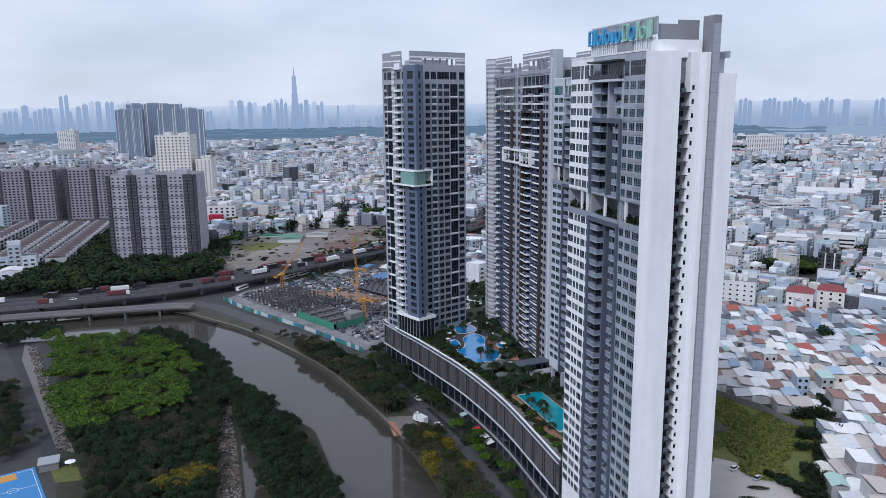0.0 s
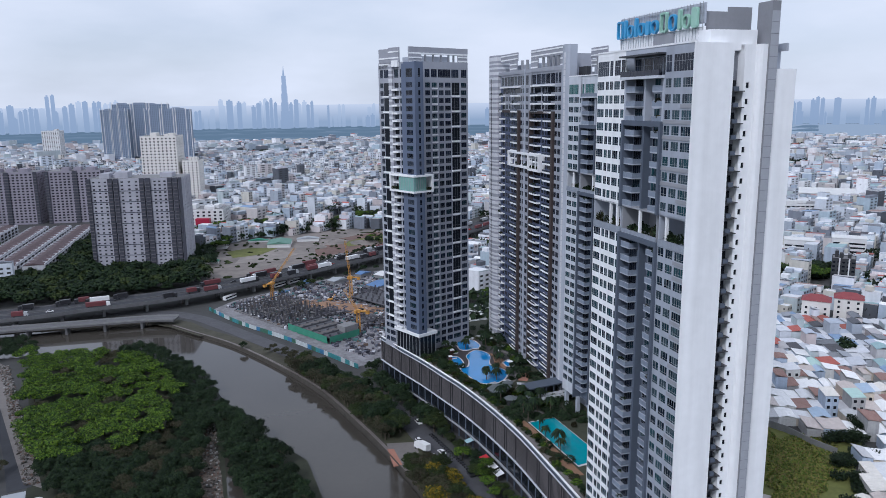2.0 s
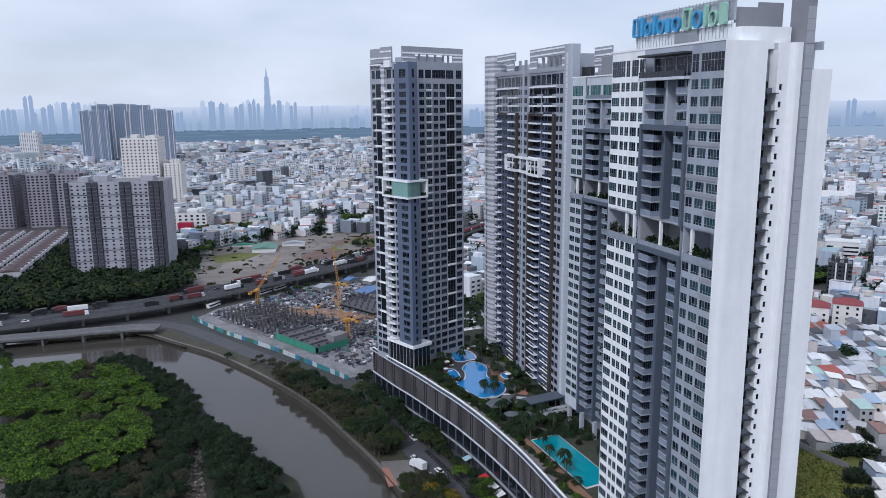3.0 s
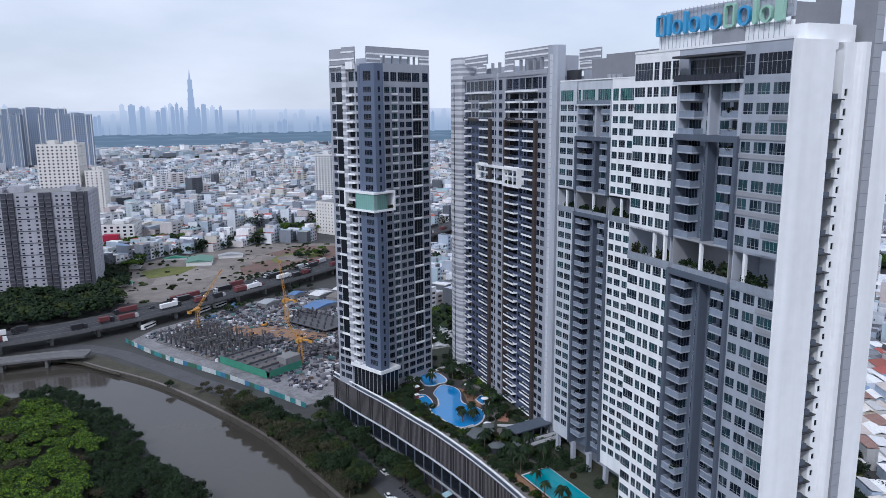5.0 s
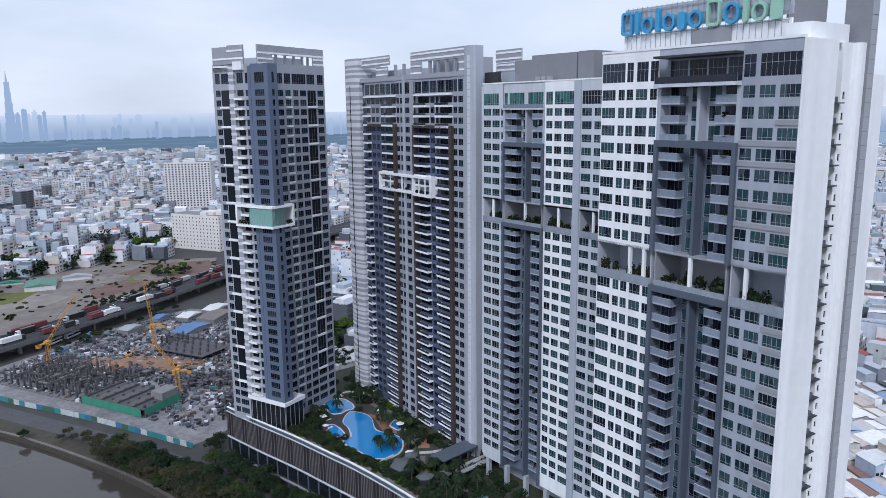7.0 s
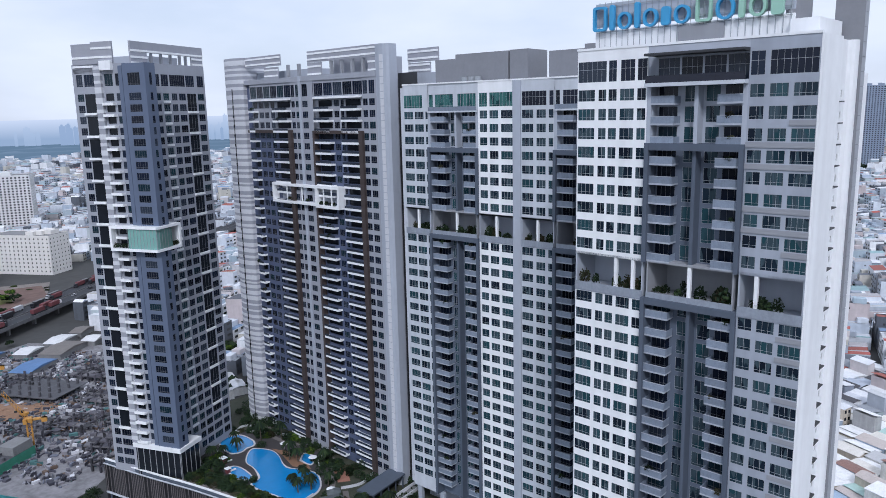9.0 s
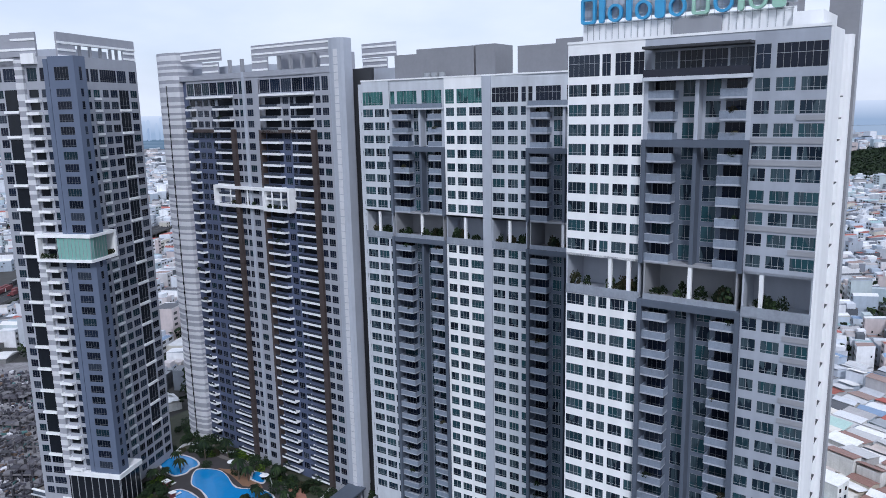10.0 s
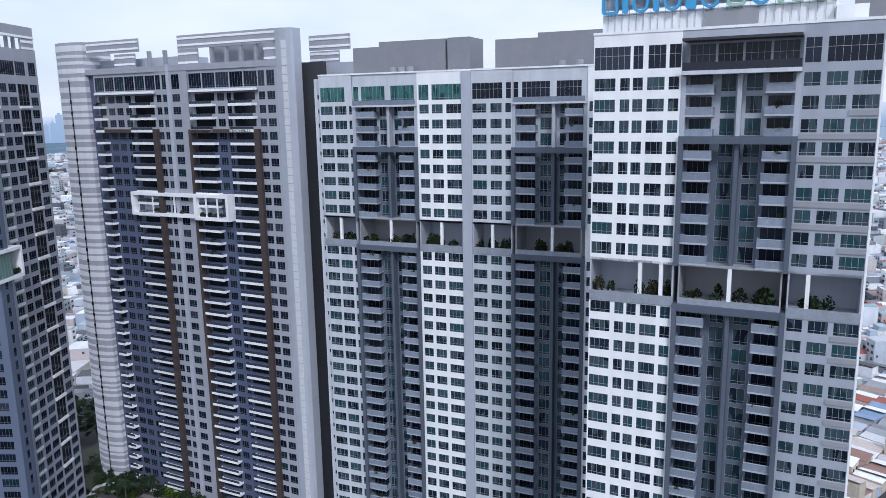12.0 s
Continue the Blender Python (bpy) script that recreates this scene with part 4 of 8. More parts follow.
    # crown
    part("parapet", Shape().box(1.3, 31.9, 0.0, 0.6, top, 155.2), WARMGREY, t)
    part("parapet", Shape().box(sx, sx + 0.6, 2.9, 22.3, top, 155.0), WARMGREY, t)
    for a, b2, z0, z1 in ((-2.0, 32.2, 158.2, 161.3), (-2.0, 5.0, 154.6, 158.1), (26.3, 32.0, 155.3, 158.1)):
        s = part("crown_screen", Shape().box(a, b2, 0.3, 0.9, z0, z1), STRIPE_B, t, "grey crown screen with white bands")
        part("white_band", Shape().box(a - 0.1, b2 + 0.1, 0.15, 0.3, z0 + 0.1, z0 + 0.7), WHITE, s)
        if z1 < 160:
            part("white_band", Shape().box(a - 0.1, b2 + 0.1, 0.15, 0.3, z0 + 1.8, z0 + 2.4), WHITE, s)
    for a, b2, z0, z1, dd in ((6.3, 14.0, 155.0, 161.4, -0.4), (14.0, 21.8, 152.4, 161.0, 0.0)):
        s = part("crown_screen", Shape().box(sx + dd, sx + dd + 0.6, a, b2, z0, z1), STRIPE_B, t, "grey crown screen with white bands")
        for zz in (1.6, 4.2):
            part("white_band", Shape().box(sx + dd - 0.15, sx + dd, a, b2, z0 + zz, z0 + zz + 0.6), WHITE, s)
    for u in (7.5, 12, 16.5, 21, 24):
        part("crown_post", Shape().box(u, u + 0.6, 0.8, 1.6, 153, 158.2), MIDGREY, t)
    part("roof_house", Shape().box(8, 25, 5, 18, 153, 157.8), PALE, t)
    return t


tower_near()
tower_back()
tower_banded()
tower_slim()

# ---------------------------------------------------------------- ground and river
RIGHT_BANK = arc([(-420, 548), (-200, 546), (-90, 540), (-40, 540), (-22, 528), (-1, 496), (19, 466), (33, 438), (47, 404), (59, 368), (67, 327), (72, 297), (76, 260), (79, 220), (81, 150), (80, 40), (78, -150)], 4)
LEFT_BANK = arc([(-420, 500), (-200, 492), (-100, 480), (-44, 472), (-18, 461), (-4, 434), (8, 404), (14, 372), (25, 338), (35, 302), (39, 268), (42, 230), (45, 190), (45, 150), (44, 90), (44, 40), (42, -150)], 4)


def ground():
    """One sheet to the horizon with the river's bed cut into it."""
    e, zb = 4900, -3.6
    rb = [(-e, 548)] + RIGHT_BANK + [(78, -e)]
    lb = [(-e, 500)] + LEFT_BANK + [(42, -e)]
    n = len(rb)
    v = [(x, y, 0) for x, y in rb] + [(x, y, zb) for x, y in rb] + [(x, y, zb) for x, y in lb] + [(x, y, 0) for x, y in lb]
    v += [(e, -e, 0), (e, e, 0), (-e, e, 0), (-e, -e, 0)]
    f = []
    for k in range(3):
        for i in range(n - 1):
            f.append((k * n + i, k * n + i + 1, (k + 1) * n + i + 1, (k + 1) * n + i))
    c = 4 * n
    f.append(tuple([*range(n), c, c + 1, c + 2]))
    f.append(tuple([*range(4 * n - 1, 3 * n - 1, -1), c + 3]))
    me = bpy.data.meshes.new("ground")
    me.from_pydata(v, [], f)
    me.materials.append(SOIL)
    tagged(new("ground", me), "grey-brown city ground reaching the horizon", "ground", kind="structure")


ground()
solid("river", Shape().strip([(x - 1, y + 1, -1.6) for x, y in RIGHT_BANK][::-1], [(x, y, -1.6) for x, y in LEFT_BANK][::-1]), WATER, "still grey-brown muddy river water", "river", kind="structure")


def sheet(name, pts, z, mat, label, category, kind="structure"):
    """A paved or planted area, 8 cm thick, over a plan outline (counter-clockwise)."""
    return solid(name, Shape().prism(pts, z - 0.3, z), mat, label, category, kind=kind)


def ribbon(name, line, d0, d1, z, mat, label, category, thick=0.3):
    """A strip between two offsets of a plan line."""
    a, b = offset(line, d0), offset(line, d1)
    sh = Shape()
    for i in range(len(line) - 1):
        sh.prism([a[i], b[i], b[i + 1], a[i + 1]][::-1] if d1 > d0 else [a[i], b[i], b[i + 1], a[i + 1]], z - thick, z)
    return solid(name, sh, mat, label, category, kind="structure")


def wall_along(line, z0, z1, t=0.4):
    a, b = offset(line, -t / 2), offset(line, t / 2)
    sh = Shape()
    P = [(*p, z1) for p in a], [(*p, z1) for p in b], [(*p, z0) for p in a], [(*p, z0) for p in b]
    sh.strip(P[0], P[1])
    sh.strip(P[2], P[0])
    sh.strip(P[1], P[3])
    return sh


# river walls and promenade
QUAY = material("mossy_dark_quay_stone", (0.065, 0.058, 0.048), 0.9, var=0.4, scale=0.3, streak=0.3)
WORN = material("worn_brown_paving", (0.17, 0.15, 0.14), 0.9, var=0.35, scale=0.25)
solid("quay_wall", wall_along(RIGHT_BANK[8:], -3.4, 0.45, 0.45), QUAY, "stained concrete quay wall along the river", "wall", kind="structure")
BANK = RIGHT_BANK[18:]
VERGE = material("scrubby_verge", (0.055, 0.052, 0.036), 0.95, var=0.5, scale=0.12)
ribbon("verge", RIGHT_BANK[16:], -9.5, -2.0, 0.04, VERGE, "dusty brown and green riverside verge", "verge")
ribbon("pavement", BANK, -2.0, -0.5, 0.12, WORN, "worn stone riverside promenade", "pavement")
sheet("verge", [(-26, 524), (-12, 510), (6, 482), (14, 488), (2, 514), (-14, 534)], 0.06, VERGE, "brown weedy bank beside the bridge", "verge")
STREET = arc([(-60, 556), (-20, 548), (4, 526), (19, 500), (38, 462), (54, 430), (68, 398), (77, 372), (84, 345), (89, 318), (91, 292), (94, 262), (94, 235), (93, 200), (92, 120), (92, 0)], 5)
ribbon("road", STREET, -5.0, 5.0, 0.08, material("worn_street_asphalt", (0.075, 0.075, 0.082), 0.85, var=0.3, scale=0.12), "worn grey asphalt riverside street", "road")
sheet("pavement", [(72, 284), (83, 286), (86, 300), (74, 303)], 0.16, PAVING, "paved riverside bay with red edging", "pavement")
sheet("pavement", [(71.5, 283), (75, 283), (75.5, 297), (73, 298)], 0.2, REDPAVING, "red paved strip", "pavement")

# park on the far bank
ribbon("road", [(-122, 520), (-100, 450), (-82, 395), (-69, 345), (-62, 314)], -4, 4, 0.06, ASPHALT, "narrow asphalt park road", "road")
sheet("gravel_strip", [(-54, 312), (-93, 462), (-102, 476), (-98, 446), (-62, 320)], 0.1, PAVING, "pale rubble strip beside the road", "path")
RUBBLEDIRT = material("rubble_strewn_earth", (0.10, 0.08, 0.065), 0.95, var=0.5, scale=0.4)
sheet("path", [(-1, 250), (8, 250), (8.5, 300), (6, 350), (4, 350), (1, 300)], 0.06, RUBBLEDIRT, "rubble-strewn earth path", "path")
sheet("creek", [(9, 250), (17, 250), (14.5, 293), (12, 316), (10.5, 314)], 0.1, WATER, "narrow muddy creek", "water")
SPORT = material("blue_sports_floor", (0.05, 0.22, 0.48), 0.7, var=0.1, scale=0.3)
LINEWHITE = material("white_line_paint", (0.75, 0.75, 0.75), 0.7, var=0.1)
court = empty("sports_court", pose(-71, 286, 0, 0, 0, 17), "blue outdoor sports court with white lines", "sports court")
part("floor", Shape().box(-9, 9, -16, 16, 0, 0.12), SPORT, court)
lines = Shape()
for x0, x1, y0, y1 in ((-8, 8, 14.4, 14.6), (-8, 8, -14.6, -14.4), (-8, -7.8, -14.6, 14.6), (7.8, 8, -14.6, 14.6), (-8, 8, -0.1, 0.1)):
    lines.box(x0, x1, y0, y1, 0.12, 0.14)
for i in range(20):
    w0, w1 = 2 * math.pi * i / 20, 2 * math.pi * (i + 1) / 20
    lines.quad((2 * math.cos(w0), 2 * math.sin(w0), 0.14), (2 * math.cos(w1), 2 * math.sin(w1), 0.14), (1.8 * math.cos(w1), 1.8 * math.sin(w1), 0.14), (1.8 * math.cos(w0), 1.8 * math.sin(w0), 0.14))
part("line_marking", lines, LINEWHITE, court)
part("key_area", Shape().box(-3.6, 2.4, 9, 14.4, 0.12, 0.135), material("orange_court", (0.55, 0.28, 0.05), 0.7, var=0.1), court)
hut = empty("hut", pose(-61.4, 301.5, 0, 0, 0, 6), "small hut with pale metal roof beside the court", "hut")
part("wall", Shape().box(-3.4, 3.4, -3.2, 3.2, 0, 3), CONCRETE, hut)
part("roof", Shape().box(-3.8, 3.8, -3.6, 3.6, 3.0, 3.25), FRAME, hut)
solid("lawn", Shape().prism([(-57.3, 287.5), (-47.6, 286.3), (-52.5, 302.4), (-60.4, 298)], 0, 0.12), GRASS, "small green lawn beside the court", "lawn", kind="structure")
par = empty("parasol", pose(-53.6, 298.9, 0), "white round garden parasol beside the court", "parasol")
part("pole", Shape().rod((0, 0, 0), (0, 0, 2.6), 0.06), FRAME, par)
sh = Shape()
for i in range(10):
    w0, w1 = 2 * math.pi * i / 10, 2 * math.pi * (i + 1) / 10
    sh.tri((0, 0, 3.1), (2 * math.cos(w0), 2 * math.sin(w0), 2.5), (2 * math.cos(w1), 2 * math.sin(w1), 2.5))
part("canopy", sh, WHITE, par)

# ---------------------------------------------------------------- trees
def tree_mesh_pair(seed, h, r, flat, leaf, n, mat):
    """Trunk with limbs, and a crown of leaf sprays gathered in uneven clumps."""
    rng = random.Random(seed)
    wood, crown = Shape(), Shape()
    fork = h * rng.uniform(0.28, 0.4)
    wood.rod((0, 0, 0), (0, 0, fork), 0.035 * h, 7, 0.026 * h)
    clumps = []
    for i in range(rng.randint(9, 13)):
        a, q = i * 2.4 + rng.uniform(-0.4, 0.4), math.sqrt(rng.uniform(0.03, 1))
        c = Vector((math.cos(a) * q * r * 0.78, math.sin(a) * q * r * 0.78, h * (1 - flat * 0.5) - q * q * h * 0.18 + rng.uniform(-0.09, 0.06) * h))
        clumps.append((c, rng.uniform(0.28, 0.46) * r))
        wood.rod((0, 0, fork * 0.95), tuple(c * 0.93), 0.014 * h, 5, 0.005 * h)
    for i in range(n):
        c, s = clumps[i % len(clumps)]
        d = Vector((rng.gauss(0, 1), rng.gauss(0, 1), rng.gauss(0, 1) + 0.25)).normalized()
        p = c + Vector((d.x * s, d.y * s, d.z * s * flat)) * rng.uniform(0.55, 1.08)
        up = Vector((d.x * 0.5 + rng.gauss(0, 0.35), d.y * 0.5 + rng.gauss(0, 0.35), 0.8)).normalized()
        t = up.orthogonal().normalized()
        t = (Matrix.Rotation(rng.uniform(0, 6.28), 3, up) @ t) * leaf * rng.uniform(0.6, 1.25)
        b = up.cross(t).normalized() * leaf * rng.uniform(0.4, 0.8)
        crown.quad(tuple(p - t), tuple(p - b - up * 0.12), tuple(p + t), tuple(p + b - up * 0.12))
    return wood.mesh("trunk", BARK), crown.mesh("crown", mat)


LEAF_MID = material("mid_green_leaves", [(0.030, 0.046, 0.013), (0.022, 0.036, 0.011), (0.042, 0.056, 0.016), (0.016, 0.027, 0.010)], 0.8, var=0.3, scale=0.25, pick="island", spec=0.2, each=0.35)
KINDS = {
    "dark": [tree_mesh_pair(10 + i, 10, 4.3, 0.75, 0.42, 1300, LEAF) for i in range(4)],
    "bright": [tree_mesh_pair(20 + i, 9.5, 5.8, 0.38, 0.45, 1500, LEAF_BRIGHT) for i in range(4)],
    "olive": [tree_mesh_pair(30 + i, 8.5, 4.2, 0.6, 0.40, 900, LEAF_OLIVE) for i in range(3)],
    "street": [tree_mesh_pair(70 + i, 8.0, 4.2, 0.65, 0.38, 1100, LEAF_MID) for i in range(3)],
    "far": [tree_mesh_pair(50 + i, 10, 4.8, 0.75, 0.85, 330, LEAF) for i in range(3)],
    "far_olive": [tree_mesh_pair(60 + i, 9, 4.8, 0.7, 0.85, 330, LEAF_MID) for i in range(2)],
    "yellow": [tree_mesh_pair(40 + i, 8.0, 4.2, 0.6, 0.40, 1200, LEAF_YELLOW) for i in range(2)],
}
TREE_TEXT = {"street": "bushy mid-green tree along the street", "dark": "dense dark green tree by the river", "far": "dark green tree beyond the road", "far_olive": "olive green tree beyond the road", "bright": "broad bright green flat-topped park tree", "olive": "thin olive brown tree along the street", "yellow": "bushy green tree with yellow flowers"}


TREES = [0]
THICKET = {}


def tree(kind, x, y, s, rng, group):
    wood, crown = rng.choice(KINDS[kind])
    TREES[0] += 1
    if TREES[0] > 250:
        THICKET.setdefault(kind, []).append((crown, wood, pose(x, y, 0, 0, 0, rng.uniform(0, 360)) @ Matrix.Scale(s, 4)))
        return
    t = empty("tree", pose(x, y, 0, 0, 0, rng.uniform(0, 360)) @ Matrix.Scale(s, 4), TREE_TEXT[kind], "tree", group)
    part("trunk", wood, None, t)
    part("crown", crown, None, t)


def inside(p, poly):
    x, y, c = p[0], p[1], False
    for i in range(len(poly)):
        (x0, y0), (x1, y1) = poly[i - 1], poly[i]
        if (y0 > y) != (y1 > y) and x < (x1 - x0) * (y - y0) / (y1 - y0) + x0:
            c = not c
    return c


def grove(poly, kinds, gap, size, seed, group, avoid=()):
    """Trees scattered over a plan outline, no two nearer than gap."""
    rng = random.Random(seed)
    xs, ys = [p[0] for p in poly], [p[1] for p in poly]
    put = []
    for _ in range(4000):
        p = (rng.uniform(min(xs), max(xs)), rng.uniform(min(ys), max(ys)))
        if inside(p, poly) and all((p[0] - q[0]) ** 2 + (p[1] - q[1]) ** 2 > gap * gap for q in put) and not any(inside(p, a) for a in avoid):
            put.append(p)
            tree(rng.choice(kinds), *p, rng.uniform(*size), rng, group)


PATH = [(-2, 245), (9, 245), (9, 300), (9, 318), (6, 340), (4, 340), (0, 300)]
sheet("park_floor", [(-52, 246), (42, 246), (41, 300), (24, 338), (11, 372), (2, 402), (-11, 434), (-25, 457), (-60, 470), (-84, 466), (-60, 318)], 0.03, material("leaf_litter", (0.03, 0.034, 0.02), 0.95, var=0.4, scale=0.15), "dark leaf-littered park floor", "ground")
sheet("verge", [(76, 200), (88, 200), (89, 280), (82, 330), (72, 372), (58, 404), (50, 412), (62, 368), (70, 327), (75, 297)], 0.05, material("verge_grass", (0.05, 0.052, 0.028), 0.95, var=0.4, scale=0.15), "scrubby green riverside verge", "verge")
rng = random.Random(5)
for x, y in ((-13, 268), (-7, 270), (-19, 264), (-4, 266), (-12, 261)):
    tree("yellow", x, y, 1.15, rng, "park trees")
grove([(74, 282), (85, 282), (89, 262), (90, 200), (80, 200), (77, 240)], ["olive", "olive", "street", "street", "yellow"], 4.2, (0.8, 1.15), 9, "street trees")
run = 0.0
while run < 235:
    p, d = along(BANK[12:], run)
    q = p + Vector((-d.y, d.x)) * rng.uniform(2.2, 4.2)
    if q.y < 412 and not (283 < q.y < 304):
        tree(rng.choice(["olive", "olive", "olive", "street"]), q.x, q.y, rng.uniform(0.75, 1.15), rng, "street trees")
    run += rng.uniform(3.2, 5.0)
grove([(52, 400), (62, 374), (70, 334), (75, 305), (84, 308), (82, 335), (76, 368), (66, 392), (56, 414)], ["olive", "street", "dark", "dark"], 4.4, (0.85, 1.3), 8, "street trees")
grove([(87, 372), (93.5, 345), (98, 318), (100.5, 302), (96.5, 302), (91, 330), (84, 372)], ["dark", "dark", "street"], 4.4, (0.85, 1.25), 10, "street trees")
grove([(100.5, 300), (103.5, 262), (102.5, 215), (98.5, 215), (98.5, 262), (97.5, 300)], ["street", "street", "dark", "bright"], 4.4, (0.5, 0.72), 12, "street trees")
grove([(11, 366), (22, 336), (32, 302), (36, 268), (39, 232), (17, 232), (15, 290), (11, 320)], ["dark"], 5.4, (0.8, 1.2), 3, "park trees", [PATH])
grove([(-84, 466), (-40, 452), (-20, 430), (-8, 385), (-14, 338), (-30, 322), (-56, 326), (-70, 375)], ["bright", "bright", "bright", "bright", "olive"], 7.0, (0.9, 1.35), 1, "park trees")
for x, y, s in ((28, 449, 0.6), (88, 384, 0.9), (92, 389, 0.8)):
    tree("dark", x, y, s, rng, "street trees")
grove([(44, 442), (60, 408), (57, 402), (40, 436)], ["olive"], 5.0, (0.5, 0.8), 11, "street trees")
grove([(-116, 415), (-92, 392), (-79, 342), (-76, 318), (-110, 316)], ["dark", "dark", "olive"], 5.2, (0.8, 1.1), 7, "park trees")
grove([(-125, 505), (-88, 500), (-84, 478), (-112, 470)], ["dark"], 6.0, (0.8, 1.1), 6, "park trees")
grove([(-40, 466), (-22, 458), (-8, 432), (4, 401), (11, 368), (8, 350), (4, 330), (-10, 345), (-8, 385), (-20, 430)], ["dark"], 5.6, (0.8, 1.2), 2, "park trees", [PATH])
grove([(-58, 330), (-54, 312), (-46, 300), (-42, 246), (-4, 246), (0, 300), (4, 345)], ["dark", "dark", "dark", "olive"], 5.2, (0.8, 1.15), 4, "park trees", [PATH])

for x, y, z in ((-75, 322, 0.9), (-71, 330, 0.8), (-80, 312, 0.9)):
    tree("olive", x, y, z, rng, "park trees")
rubble = Shape()
for i in range(1700):
    if i % 2:
        u = rng.random()
        x, y = rng.uniform(0.5, 8.0) + 0.5 * u, 250 + 98 * u
    else:
        u = rng.random()
        x, y = -58 - 38 * u + rng.uniform(-2.6, 2.6), 316 + 150 * u
    w, l, a = rng.uniform(0.15, 0.9), rng.uniform(0.2, 1.3), rng.uniform(0, 3.14)
    ca, sa = math.cos(a), math.sin(a)
    rubble.prism([(x + ca * p * w - sa * q * l, y + sa * p * w + ca * q * l) for p, q in ((-.5, -.5), (.5, -.4), (.4, .5), (-.5, .4))], 0.05, 0.15 + rng.uniform(0.1, 0.5))
solid("rubble", rubble, material("mixed_rubble", [(0.11, 0.095, 0.08), (0.26, 0.25, 0.24), (0.06, 0.052, 0.045), (0.15, 0.135, 0.12), (0.14, 0.09, 0.07), (0.04, 0.04, 0.036)], 0.9, pick="island"), "scattered pale and brown rubble beside the park paths", "rubble", kind="stuff")
TREES[0] = 1000
grove([(-190, 612), (-130, 600), (-60, 598), (-10, 605), (14, 625), (12, 690), (-20, 676), (-80, 700), (-110, 700), (-180, 690)], ["far", "far", "far_olive"], 7.0, (1.0, 1.75), 21, "")
grove([(-106, 692), (-78, 692), (-70, 800), (-84, 880), (-90, 880)], ["far", "far", "far_olive"], 7.0, (1.0, 1.6), 27, "")
grove([(0, 690), (22, 690), (26, 768), (8, 772)], ["far"], 6.0, (0.7, 1.1), 22, "")
grove([(60, 575), (100, 596), (150, 626), (154, 620), (104, 588), (64, 568)], ["far", "far_olive"], 9.0, (0.5, 0.9), 28, "")
grove([(100, 664), (180, 716), (184, 710), (104, 656)], ["far"], 6.0, (0.5, 0.7), 23, "")
grove([(36, 812), (90, 826), (200, 856), (200, 846), (92, 812), (40, 800)], ["far"], 6.5, (0.6, 1.0), 24, "")
grove([(150, 440), (166, 418), (185, 400), (178, 396), (145, 425)], ["far", "bright"], 6.0, (0.7, 1.0), 25, "")
grove([(186, 474), (212, 474), (232, 510), (224, 524), (192, 492)], ["far", "bright"], 6.0, (0.7, 1.0), 26, "")

# trees between the houses beyond the waste ground
for x, y, w, d, s in ((112, 1087, 26, 34, 1.5), (228, 1182, 90, 34, 1.3), (216, 888, 60, 34, 1.2), (64, 880, 50, 20, 1.1), (122, 850, 110, 14, 1.0), (21, 855, 26, 26, 1.2), (170, 862, 60, 16, 1.1), (148, 1090, 30, 24, 1.1), (33, 771, 14, 30, 1.1), (187, 745, 30, 14, 0.8), (468, 468, 34, 26, 1.3), (438, 483, 26, 16, 1.0), (600, 470, 60, 24, 1.2), (341, 324, 7, 9, 0.9)):
    grove([(x - w / 2, y - d / 2), (x + w / 2, y - d / 2), (x + w / 2, y + d / 2), (x - w / 2, y + d / 2)], ["far", "far", "bright"], 6.0, (0.75 * s, 1.15 * s), int(x), "")


def thicket():
    """The trees past the nearest three hundred, joined."""
    for kind, rows in THICKET.items():
        n = 0
        V, Fc = [], []
        for crown, wood, m in rows:
            for me in (crown,):
                co = np.empty(len(me.vertices) * 3)
                me.vertices.foreach_get("co", co)
                co = co.reshape(-1, 3) @ np.array(m.to_3x3()).T + np.array(m.translation)
                V.append(co)
                Fc += [tuple(i + n for i in p.vertices) for p in me.polygons]
                n += len(co)
        me = bpy.data.meshes.new("thicket")
        me.from_pydata(np.concatenate(V).tolist(), [], Fc)
        me.materials.append(rows[0][0].materials[0])
        tagged(new("thicket", me), "dense %s tree canopy of the riverside park" % {"dark": "dark green", "far": "deep green", "far_olive": "olive green", "bright": "bright green", "street": "mid green", "olive": "olive green", "yellow": "yellow"}[kind], "woods", kind="stuff")


thicket()

# ---------------------------------------------------------------- podium with garden deck
EDGE = arc([(90.4, 371), (94.4, 350), (98.8, 330), (102.3, 310), (104.8, 295), (106.9, 273), (107.7, 247), (106.6, 220), (105.4, 199)], 8)
DECK = 22.0
GARDEN = material("garden_soil_and_turf", (0.05, 0.055, 0.035), 0.95, var=0.4, scale=0.3)
# near-black, to put the dark of the gaps between louvres into the wall
PODWALL = material("near_black_podium_render", (0.028, 0.027, 0.031), 0.7, var=0.15, scale=0.3, streak=0.15)
LOUVRE = material("brown_grey_louvre", (0.175, 0.162, 0.165), 0.6, var=0.1, scale=0.5)
pod = empty("podium", pose(0, 0, 0), "curved podium with pale vertical louvres and garden deck", "podium")
inner = offset(EDGE, -1.0)
part("podium_wall", wall_along(inner, 0, 23.0, 0.5), PODWALL, pod, "near-black podium wall behind the louvres")
deck = [p for p in offset(EDGE, -0.6)]
part("deck", Shape().prism([*deck[::-1][::-1], (150, 203), (175, 203), (175, 385), (106, 383), (96, 372)], 21.4, DECK), GARDEN, pod, "paved garden deck")
part("parapet", wall_along(EDGE, 23.7, 24.1, 0.6), WHITE, pod, "white deck coping")
